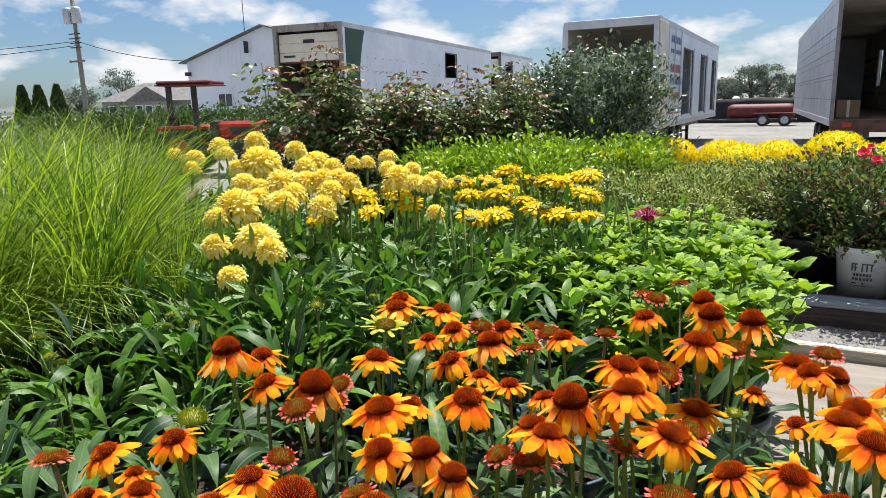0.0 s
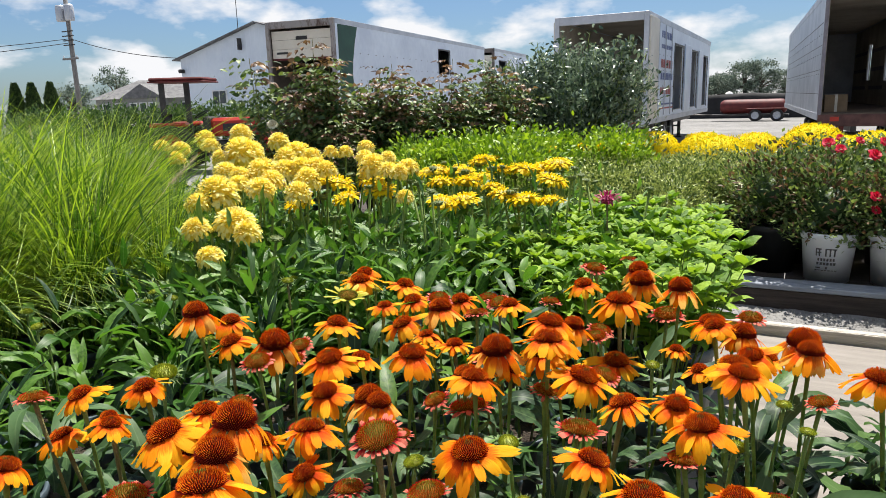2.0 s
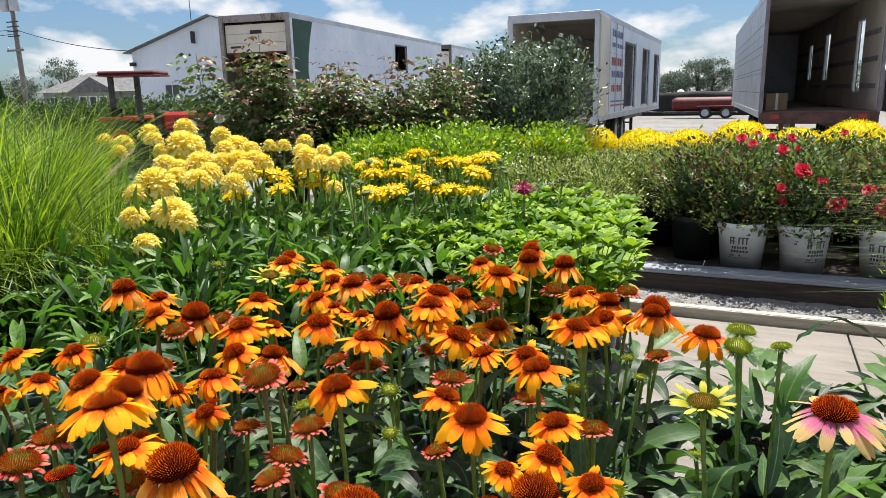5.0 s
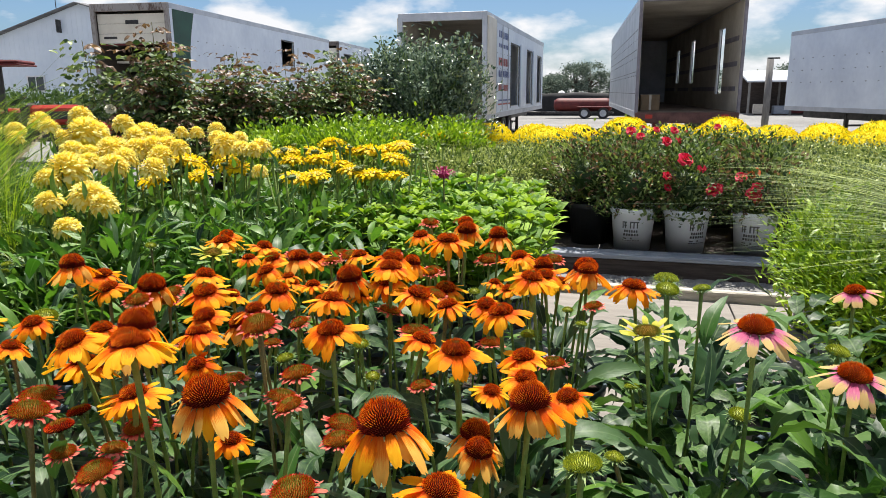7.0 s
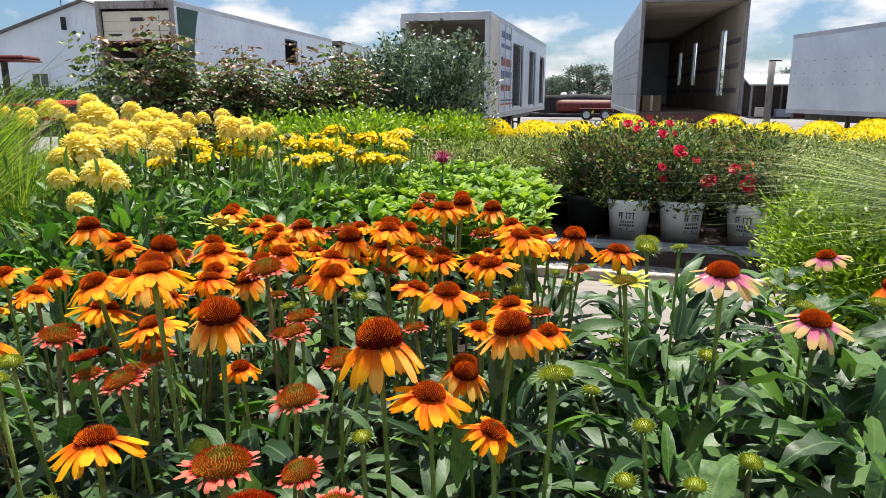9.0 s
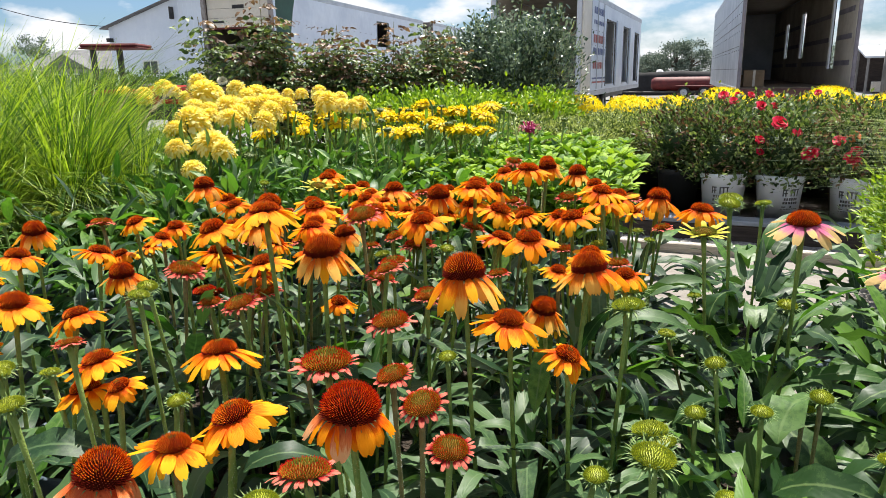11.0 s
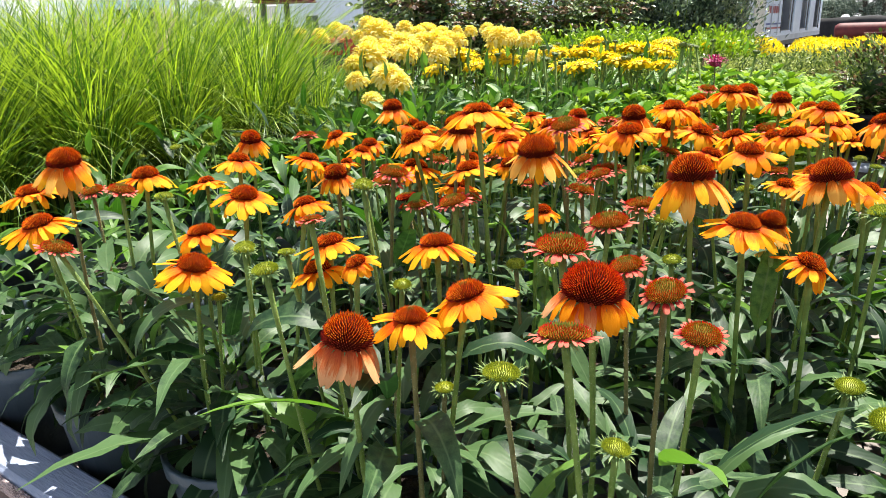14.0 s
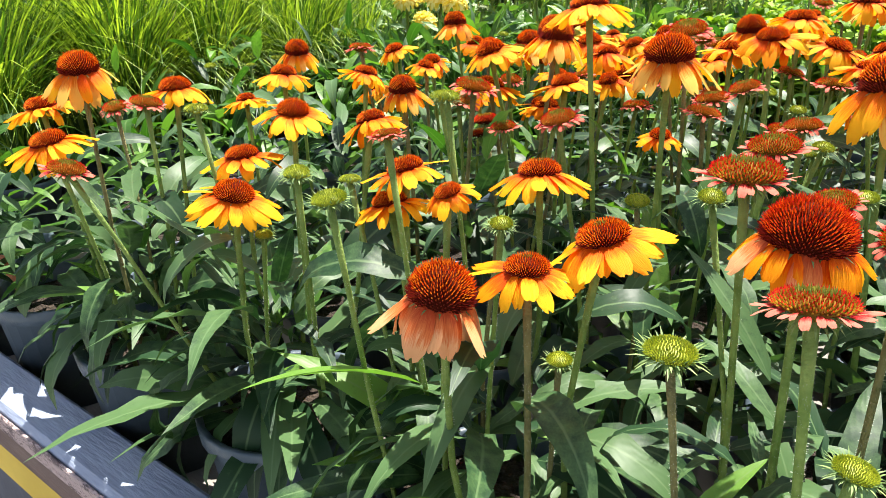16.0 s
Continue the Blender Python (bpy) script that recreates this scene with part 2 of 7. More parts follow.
# shade of the gap under the near bench, put into a flat slate colour
M_GAP_DARK = shade("underbench_gap_dark", (0.05, 0.055, 0.075), (0.085, 0.09, 0.12), 0.7, 4, bump=0.2, bump_scale=30)
M_WOOD_PALE = shade("pale_timber", (0.42, 0.37, 0.31), (0.66, 0.60, 0.52), 0.8, 4, bump=0.5, bump_scale=30, stretch=(1, 14, 14))
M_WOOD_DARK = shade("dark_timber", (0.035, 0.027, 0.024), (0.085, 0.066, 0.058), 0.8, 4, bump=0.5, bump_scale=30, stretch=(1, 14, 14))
M_PLY = shade("plywood_deck", (0.185, 0.165, 0.145), (0.26, 0.235, 0.21), 0.8, 2.5, bump=0.15, bump_scale=30, stretch=(1, 8, 8))
M_TRAILER = shade("white_trailer_skin", (0.58, 0.64, 0.74), (0.74, 0.80, 0.88), 0.38, 0.7, metal=0.0, bump=0.05, bump_scale=3)
M_ALU = shade("dull_aluminium", (0.40, 0.43, 0.48), (0.56, 0.58, 0.63), 0.45, 1.5, metal=0.3, bump=0.08, bump_scale=12)
M_TRIM = shade("dark_trailer_frame", (0.07, 0.055, 0.05), (0.15, 0.125, 0.11), 0.55, 3, bump=0.2, bump_scale=20)
M_CREAM = shade("cream_door", (0.62, 0.58, 0.49), (0.74, 0.70, 0.61), 0.55, 1.5)
M_GREEN_PAINT = shade("green_paint", (0.008, 0.045, 0.028), (0.015, 0.075, 0.045), 0.5, 2)
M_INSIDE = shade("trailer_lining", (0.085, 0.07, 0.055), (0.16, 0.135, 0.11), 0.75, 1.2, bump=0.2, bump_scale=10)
M_LINER = shade("pale_trailer_lining", (0.38, 0.34, 0.28), (0.56, 0.52, 0.45), 0.7, 1.2, bump=0.2, bump_scale=10)
M_FRAME = shade("grey_trailer_frame", (0.13, 0.12, 0.14), (0.24, 0.22, 0.25), 0.5, 3, bump=0.2, bump_scale=20)
M_FRAME_WORN = shade("rust_streaked_frame", (0.10, 0.065, 0.05), (0.30, 0.28, 0.27), 0.6, 2.2, bump=0.3, bump_scale=20, stretch=(2, 2, 0.6), fine=0.45, contrast=(0.38, 0.52))
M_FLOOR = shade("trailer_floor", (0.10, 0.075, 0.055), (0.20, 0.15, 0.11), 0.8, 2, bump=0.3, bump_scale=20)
M_RUBBER = shade("rubber", (0.012, 0.012, 0.013), (0.03, 0.03, 0.03), 0.75, 8, bump=0.3, bump_scale=40)
M_STEEL = shade("dark_steel", (0.03, 0.03, 0.032), (0.09, 0.085, 0.08), 0.5, 4, metal=0.6)
M_RED = shade("red_paint", (0.30, 0.018, 0.012), (0.45, 0.04, 0.02), 0.4, 3)
M_RED_DULL = shade("dull_red_paint", (0.075, 0.009, 0.010), (0.14, 0.020, 0.018), 0.6, 3)
M_RUST = shade("rust_brown_steel", (0.06, 0.025, 0.022), (0.13, 0.06, 0.05), 0.7, 5, bump=0.2, bump_scale=30)
M_ORANGE_RED = shade("tractor_paint", (0.34, 0.016, 0.012), (0.46, 0.032, 0.020), 0.38, 3)
M_BARN = shade("white_barn_siding", (0.66, 0.73, 0.83), (0.78, 0.84, 0.92), 0.6, 0.4, bump=0.1, bump_scale=2)
M_ROOF = shade("grey_roof", (0.10, 0.10, 0.105), (0.20, 0.20, 0.20), 0.8, 2)
M_HOUSE = shade("grey_house_siding", (0.22, 0.22, 0.21), (0.32, 0.32, 0.30), 0.7, 1)
M_WHITE = shade("white_trim", (0.72, 0.72, 0.72), (0.80, 0.80, 0.80), 0.5, 2)
M_GLASS = shade("dark_window", (0.02, 0.025, 0.03), (0.05, 0.06, 0.07), 0.08, 1, spec=0.8)
M_POLE = shade("utility_pole_wood", (0.15, 0.145, 0.14), (0.27, 0.26, 0.25), 0.85, 3, bump=0.4, bump_scale=20, stretch=(6, 6, 1))
M_BLACK = shade("black_cloth", (0.010, 0.010, 0.011), (0.028, 0.028, 0.03), 0.85, 1.0, bump=0.4, bump_scale=4)
M_GRASS = shade("grass_blade", (0.05, 0.12, 0.012), (0.30, 0.42, 0.045), 0.45, 5, spec=0.4, vary=1.0, island=True, through_light=0.38, through_color=(1.4, 1.4, 0.6))
M_GRASS2 = shade("blue_green_blade", (0.05, 0.085, 0.018), (0.34, 0.41, 0.115), 0.45, 5, spec=0.45, vary=1.0, island=True, through_light=0.2)
M_PLUME = shade("grass_plume", (0.42, 0.34, 0.22), (0.62, 0.54, 0.40), 0.8, 20, vary=0.5, island=True, through_light=0.3)
M_POMPON = shade("pale_yellow_petal", (0.82, 0.66, 0.08), (0.94, 0.89, 0.40), 0.6, 30, spec=0.12, vary=0.8, island=True, through_light=0.4, through_color=(1.05, 1.0, 0.6))
M_GOLD = shade("golden_petal", (0.82, 0.56, 0.006), (0.92, 0.74, 0.018), 0.5, 30, spec=0.1, vary=0.6, island=True, through_light=0.3)
M_DISC = shade("gold_flower_disc", (0.22, 0.20, 0.02), (0.42, 0.34, 0.03), 0.6, 60, vary=0.5, island=True)
M_SEEDHEAD = shade("spent_green_disc", (0.09, 0.13, 0.03), (0.20, 0.24, 0.05), 0.65, 60, vary=0.5, island=True)
M_LIME = shade("lime_leaf", (0.10, 0.20, 0.012), (0.32, 0.46, 0.03), 0.45, 14, spec=0.45, vary=0.7, island=True, through_light=0.28, through_color=(1.4, 1.4, 0.7))
M_MONARDA = shade("monarda_leaf", (0.09, 0.19, 0.014), (0.29, 0.44, 0.045), 0.55, 14, bump=0.3, bump_scale=120, spec=0.25, vary=0.9, island=True, through_light=0.28, through_color=(1.4, 1.4, 0.6))
M_SPIREA = shade("spirea_leaf", (0.075, 0.125, 0.022), (0.40, 0.46, 0.12), 0.45, 14, spec=0.4, vary=1.0, island=True, through_light=0.25)
M_ROSELEAF = shade("rose_leaf", (0.035, 0.07, 0.022), (0.18, 0.245, 0.09), 0.45, 14, spec=0.28, vary=0.9, island=True, through_light=0.26, through_color=(1.4, 1.4, 0.6))
M_ROSELEAF_RED = shade("bronze_rose_leaf", (0.09, 0.05, 0.03), (0.25, 0.16, 0.095), 0.45, 14, spec=0.25, vary=0.9, island=True, through_light=0.25, through_color=(1.2, 1.1, 0.7))
M_SHRUB = shade("evergreen_leaf", (0.04, 0.08, 0.045), (0.24, 0.31, 0.20), 0.28, 14, spec=0.7, vary=1.0, island=True, through_light=0.2)
M_YELLOWMOUND = shade("yellow_blossom", (0.66, 0.50, 0.008), (0.90, 0.76, 0.02), 0.6, 14, spec=0.1, vary=0.9, island=True, through_light=0.3)
M_ROSE = shade("crimson_rose", (0.62, 0.008, 0.035), (0.88, 0.035, 0.11), 0.5, 30, vary=0.7, island=True, through_light=0.35)
M_ROSE_ORANGE = shade("orange_rose", (0.70, 0.10, 0.02), (0.85, 0.22, 0.05), 0.5, 30, vary=0.7, island=True, through_light=0.2)
M_ROSE_PALE = shade("cream_rose", (0.70, 0.62, 0.40), (0.84, 0.80, 0.62), 0.5, 30, vary=0.7, island=True, through_light=0.2)
M_MAGENTA = shade("magenta_bloom", (0.22, 0.003, 0.06), (0.44, 0.012, 0.13), 0.5, 30, vary=0.7, island=True, through_light=0.2)
M_TREE = shade("tree_leaf", (0.022, 0.05, 0.012), (0.07, 0.12, 0.03), 0.6, 3, vary=0.9, island=True, through_light=0.1)
# distance haze put into the leaf colour: paler and bluer than the nearer trees
M_TREE_HAZED = shade("hazed_tree_leaf", (0.09, 0.13, 0.10), (0.22, 0.27, 0.20), 0.7, 3, vary=0.9, island=True, through_light=0.15)
M_HEDGE = shade("hedge_leaf", (0.035, 0.085, 0.018), (0.13, 0.21, 0.05), 0.5, 3, vary=0.9, island=True, through_light=0.15)
M_BARK = shade("bark", (0.05, 0.04, 0.03), (0.13, 0.10, 0.08), 0.9, 12, bump=0.5, bump_scale=50)
M_CARD = shade("cardboard", (0.20, 0.14, 0.085), (0.29, 0.205, 0.125), 0.85, 4)
M_INK = shade("printed_ink", (0.05, 0.05, 0.055), (0.09, 0.09, 0.10), 0.5, 10)
M_BLUE_INK = shade("blue_print", (0.08, 0.11, 0.25), (0.15, 0.18, 0.34), 0.5, 5)
M_RED_INK = shade("red_print", (0.32, 0.06, 0.06), (0.42, 0.12, 0.10), 0.5, 5)
M_WIRE = shade("cable", (0.02, 0.02, 0.022), (0.05, 0.05, 0.05), 0.6, 4)
M_TERRACOTTA = shade("terracotta", (0.45, 0.15, 0.07), (0.58, 0.24, 0.12), 0.8, 8)
M_YELLOW = shade("yellow_paint", (0.55, 0.38, 0.03), (0.70, 0.50, 0.06), 0.5, 4)

# ---- mesh helpers ----
RNG = random.Random(7)


def raw(name, verts, faces, mats, idx=None, smooth=True, uvs=None):
    """Mesh data from plain lists or arrays."""
    me = bpy.data.meshes.new(name)
    me.from_pydata([tuple(v) for v in verts], [], [tuple(f) for f in faces])
    for m in (mats if isinstance(mats, (list, tuple)) else [mats]):
        me.materials.append(m)
    if idx is not None:
        me.polygons.foreach_set("material_index", np.asarray(idx, dtype=np.int32))
    me.polygons.foreach_set("use_smooth", np.full(len(me.polygons), smooth))
    if uvs is not None:
        lay = me.uv_layers.new(name="UVMap")
        vi = np.empty(len(me.loops), dtype=np.int32)
        me.loops.foreach_get("vertex_index", vi)
        lay.data.foreach_set("uv", np.asarray(uvs, dtype=np.float32)[vi].ravel())
    me.update()
    return me


def from_bm(name, bm, mats, smooth=False):
    me = bpy.data.meshes.new(name)
    bm.normal_update()
    bm.to_mesh(me)
    bm.free()
    for m in (mats if isinstance(mats, (list, tuple)) else [mats]):
        me.materials.append(m)
    me.polygons.foreach_set("use_smooth", np.full(len(me.polygons), smooth))
    return me


def part(name, data, material=None, parent=None, label="", m=None, smooth=False):
    """One mesh object under a thing or a part; data is a bmesh or mesh data."""
    me = from_bm(name, data, material, smooth) if isinstance(data, bmesh.types.BMesh) else data
    ob = new(name, me)
    ob.parent = parent
    if m is not None:
        ob.matrix_basis = m
    if label:
        ob["label"] = label
    return ob


def thing(name, m, label, category, group="", kind=""):
    """An empty at the base of a thing, to carry its parts."""
    ob = new(name)
    ob.empty_display_size = 0.05
    ob.matrix_basis = m
    return tagged(ob, label, category, group, kind)


def box(x0, x1, y0, y1, z0, z1, bevel=0.0, bm=None):
    bm = bm or bmesh.new()
    r = bmesh.ops.create_cube(bm, size=1.0, matrix=Matrix.LocRotScale(((x0 + x1) / 2, (y0 + y1) / 2, (z0 + z1) / 2), None, (x1 - x0, y1 - y0, z1 - z0)))
    if bevel:
        es = list({e for v in r["verts"] for e in v.link_edges})
        bmesh.ops.bevel(bm, geom=es, offset=bevel, segments=1, affect="EDGES")
    return bm


def tube(points, radii, sides=6, cap=True):
    """Vertices and faces of a round bar along points."""
    pts = [Vector(p) for p in points]
    vs, fs = [], []
    ref = None
    for i, p in enumerate(pts):
        d = (pts[min(i + 1, len(pts) - 1)] - pts[max(i - 1, 0)]).normalized()
        if ref is None:
            ref = d.orthogonal().normalized()
        ref = (ref - d * ref.dot(d)).normalized()
        o = d.cross(ref)
        r = radii[i] if isinstance(radii, (list, tuple)) else radii
        for k in range(sides):
            a = 2 * math.pi * k / sides
            vs.append(p + (ref * math.cos(a) + o * math.sin(a)) * r)
    for i in range(len(pts) - 1):
        for k in range(sides):
            k2 = (k + 1) % sides
            fs.append((i * sides + k, i * sides + k2, (i + 1) * sides + k2, (i + 1) * sides + k))
    if cap:
        fs.append(tuple(range(sides))[::-1])
        fs.append(tuple((len(pts) - 1) * sides + k for k in range(sides)))
    return vs, fs


def lathe(profile, sides=20):
    """Vertices and faces of a turned body from (radius, z) pairs."""
    vs, fs = [], []
    for r, z in profile:
        for k in range(sides):
            a = 2 * math.pi * k / sides
            vs.append((r * math.cos(a), r * math.sin(a), z))
    for i in range(len(profile) - 1):
        for k in range(sides):
            k2 = (k + 1) % sides
            fs.append((i * sides + k, i * sides + k2, (i + 1) * sides + k2, (i + 1) * sides + k))
    return vs, fs


class Pile:
    """Collects many small pieces into one mesh."""

    def __init__(self):
        self.v, self.f, self.i, self.n = [], [], [], 0

    def add(self, verts, faces, mat=0):
        self.v.append(np.asarray(verts, dtype=np.float64))
        n = self.n
        self.f.extend(tuple(a + n for a in f) for f in faces)
        self.i.extend([mat] * len(faces))
        self.n += len(verts)

    def mesh(self, name, mats, smooth=True):
        return raw(name, np.concatenate(self.v), self.f, mats, self.i, smooth)


def leaf_shape(width, arch, fold, segs=5, point=1.0, wave=0.0, twist=0.0):
    """A leaf of length 1 along y, three points across, bowed by arch (radians over its length)."""
    vs, fs, uv = [], [], []
    y = z = 0.0
    for i in range(segs + 1):
        t = i / segs
        a = 0.35 - arch * t
        if i:
            y, z = y + math.cos(a) / segs, z + math.sin(a) / segs
        w = width * 0.5 * max(0.06, math.sin(math.pi * min(1.0, t ** 0.8 * 0.94 + 0.06)) ** point) * (1.0 if 0 < i < segs else 0.35 if i == 0 else 0.04)
        lift = w * fold + wave * math.sin(i * 2.1) * w
        nx, nz = -math.sin(a), math.cos(a)
        c, q = w * math.cos(twist * t), w * math.sin(twist * t)
        vs += [(-c, y + nx * (lift + q), z + nz * (lift + q)), (0, y, z), (c, y + nx * (lift - wave * w - q), z + nz * (lift - wave * w - q))]
        uv += [(0, t), (0.5, t), (1, t)]
    for i in range(segs):
        b = i * 3
        fs += [(b, b + 1, b + 4, b + 3), (b + 1, b + 2, b + 5, b + 4)]
    return np.array(vs), fs, uv


def turn(v, m):
    """Points v by the matrix m."""
    a = np.array(m)
    return v @ a[:3, :3].T + a[:3, 3]


def leaf_pose(p, yaw, pitch, size, roll=0.0):
    return Matrix.Translation(p) @ Euler((pitch, roll, yaw), "XYZ").to_matrix().to_4x4() @ Matrix.Scale(size, 4)


def aim(p, d, size, spin=0.0):
    """Pose that carries local y to the direction d."""
    q = Vector(d).to_track_quat("Y", "Z").to_matrix().to_4x4()
    return Matrix.Translation(p) @ q @ Euler((0, spin, 0)).to_matrix().to_4x4() @ Matrix.Scale(size, 4)

# ---- ground ----


def ground_z(x, y):
    t = min(1.0, max(0.0, (-x - 8.0) / 6.0)) * min(1.0, max(0.0, (y - 9.0) / 5.0))
    return 0.42 * t * t * (3 - 2 * t)


def build_ground():
    xs = [-1500, -600, -250, -120] + [-60 + 2.5 * i for i in range(45)] + [60, 120, 250, 600, 1500]
    ys = [-800, -200, -60, -20] + [-10 + 2.5 * i for i in range(37)] + [95, 130, 200, 400, 900, 2000]
    vs = [(x, y, ground_z(x, y)) for y in ys for x in xs]
    n = len(xs)
    fs = [(j * n + i, j * n + i + 1, (j + 1) * n + i + 1, (j + 1) * n + i) for j in range(len(ys) - 1) for i in range(n - 1)]
    tagged(part("ground", raw("ground", vs, fs, M_GRAVEL)), "pale grey crushed-stone yard with tyre-worn patches", "ground", kind="structure")


build_ground()


def build_pebbles():
    """Loose stones on the aisle between the two benches."""
    p, r = Pile(), random.Random(3)
    base = np.array([(1, 0, 0), (0, 1, 0), (-1, 0, 0), (0, -1, 0), (0.1, 0.1, 0.7)])
    fs = [(0, 1, 4), (1, 2, 4), (2, 3, 4), (3, 0, 4)]
    for _ in range(5200):
        x, y, s = r.uniform(-1.0, 3.2), r.uniform(3.5, 7.0), r.uniform(0.008, 0.022)
        p.add(turn(base * [s, s * r.uniform(0.6, 1), s], pose(x, y, 0.0, 0, 0, r.uniform(0, 360))), fs)
    tagged(part("gravel", p.mesh("gravel", M_PEBBLE, False)), "loose angular limestone gravel in the aisle", "gravel", kind="stuff")


M_PEBBLE = shade("limestone_chips", (0.34, 0.33, 0.31), (0.66, 0.64, 0.61), 0.9, 30, vary=1.2, island=True)
build_pebbles()

# ---- benches ----
DECK = 0.80


def build_bench_a():
    b = thing("nursery_bench", pose(0, 0, 0), "long weathered timber nursery bench with a plywood deck", "bench")
    x0, x1, y0, y1 = -4.6, 3.4, 0.20, 3.42
    for i in range(7):
        a = x0 + i * 1.15
        part("deck_board", box(a, a + 1.143, 0.265, y1 - 0.05, DECK - 0.02, DECK, 0.003), M_PLY, b)
    part("front_rail", box(x0, x1, 0.180, 0.262, 0.858, 0.905, 0.008), M_RAIL, b, "blue-grey painted front rail with a flaking edge")
    part("worn_edge", box(x0, x1, 0.1725, 0.1785, 0.862, 0.894, 0.002), M_WORN, b, "bare pinkish worn timber edge")
    part("front_fascia", box(x0, x1, 0.183, 0.203, 0.792, 0.856, 0.003), M_BROWN, b, "brown stained fascia board")
    part("front_band", box(x0, x1, 0.187, 0.205, 0.708, 0.790, 0.003), M_YELLOW, b, "faded yellow-painted board")
    # added panel: stands in for the shaded void below the yellow board
    part("front_skirt", box(x0, x1, 0.192, 0.207, 0.30, 0.706, 0.003), M_GAP_DARK, b, "added slate-grey panel standing in for the dark gap under the bench")
    part("back_rail", box(x0, x1, y1 - 0.045, y1, DECK - 0.05, 0.850, 0.005), M_WOOD_PALE, b, "pale timber back rail")
    for x in (-4.3, -2.2, -0.1, 1.9, 3.2):
        for y in (0.35, 3.3):
            part("leg", box(x, x + 0.09, y - 0.045, y + 0.045, 0, DECK - 0.09, 0.004), M_WOOD, b)
        part("cross_beam", box(x, x + 0.04, 0.3, 3.35, DECK - 0.11, DECK - 0.022, 0.003), M_WOOD, b)


def build_bench_b():
    b = thing("rose_bench", pose(0, 0, 0), "dark timber bench carrying potted shrubs and roses", "bench")
    x0, x1, y0, y1 = -3.6, 4.6, 4.16, 7.6
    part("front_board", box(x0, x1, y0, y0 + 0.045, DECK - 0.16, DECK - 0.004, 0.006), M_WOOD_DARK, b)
    part("ledge", box(x0, x1, y0 - 0.012, y0 + 0.14, DECK - 0.002, DECK + 0.026, 0.005), M_WOOD, b, "worn grey ledge board")
    for i in range(8):
        a = x0 + i * 1.025
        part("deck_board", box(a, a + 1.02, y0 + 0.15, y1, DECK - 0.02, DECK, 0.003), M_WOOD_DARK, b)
    for x in (-3.4, -1.6, 0.2, 2.0, 4.3):
        for y in (4.4, 7.4):
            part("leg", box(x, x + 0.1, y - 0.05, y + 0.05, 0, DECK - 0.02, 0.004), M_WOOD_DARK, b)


build_bench_a()
build_bench_b()


def build_gravel_bed():
    """Raised strip of gravel between the two benches."""
    r = np.random.default_rng(8)
    p = Pile()
    nx, ny = 230, 18
    gx, gy = np.meshgrid(np.linspace(-3.6, 4.6, nx), np.linspace(3.47, 4.152, ny))
    v = np.stack([gx, gy, 0.700 + r.uniform(-0.006, 0.006, gx.shape)], 2).reshape(-1, 3)
    p.add(v, [(j * nx + i, j * nx + i + 1, (j + 1) * nx + i + 1, (j + 1) * nx + i) for j in range(ny - 1) for i in range(nx - 1)], 0)
    p.add([(-3.6, 3.47, 0.700), (4.6, 3.47, 0.700), (4.6, 3.47, 0.0), (-3.6, 3.47, 0.0)], [(3, 2, 1, 0)], 0)
    o = part("gravel_bed", p.mesh("gravel_bed", [M_GRAVEL]))
    tagged(o, "raised strip of pale grey gravel between the benches", "gravel", "", "structure")
    q = Pile()
    pv = [(-1, -0.8, 0), (0.9, -0.9, 0), (1.1, 0.7, 0), (-0.7, 1, 0), (-0.5, -0.4, 0.8), (0.5, -0.3, 0.9), (0.3, 0.5, 0.75)]
    pf = [(0, 1, 5, 4), (1, 2, 6, 5), (2, 3, 6), (3, 0, 4), (3, 4, 6), (4, 5, 6)]
    n = 3200
    pos = np.stack([r.uniform(-0.4, 2.6, n), r.uniform(3.7, 4.14, n), np.full(n, 0.700)], 1)
    th = r.uniform(0, 6.28, n)
    sc = 0.007 * r.uniform(0.5, 1.4, n)
    for k in range(n):
        c, s = math.cos(th[k]) * sc[k], math.sin(th[k]) * sc[k]
        q.add([(x * c - y * s + pos[k, 0], x * s + y * c + pos[k, 1], z * sc[k] + pos[k, 2]) for x, y, z in pv], pf, 0)
    o = part("gravel_stones", q.mesh("gravel_stones", [M_GRAVEL]))
    tagged(o, "loose pale gravel stones", "gravel", "", "stuff")


build_gravel_bed()

# ---- trailers ----


def panel_with_gaps(u0, u1, length, height, gaps, material, name, parent, label="", m=None):
    """A long side wall along y between u0 and u1, pierced by gaps (v0, v1, w0, w1), panel by panel."""
    v = 0.0
    for v0, v1, w0, w1 in sorted(gaps):
        for c in ((v, v0, 0, height), (v0, v1, 0, w0), (v0, v1, w1, height)):
            part(name, box(u0, u1, *c), material, parent, label, m)
        v = v1
    part(name, box(u0, u1, v, length, 0, height), material, parent, label, m)


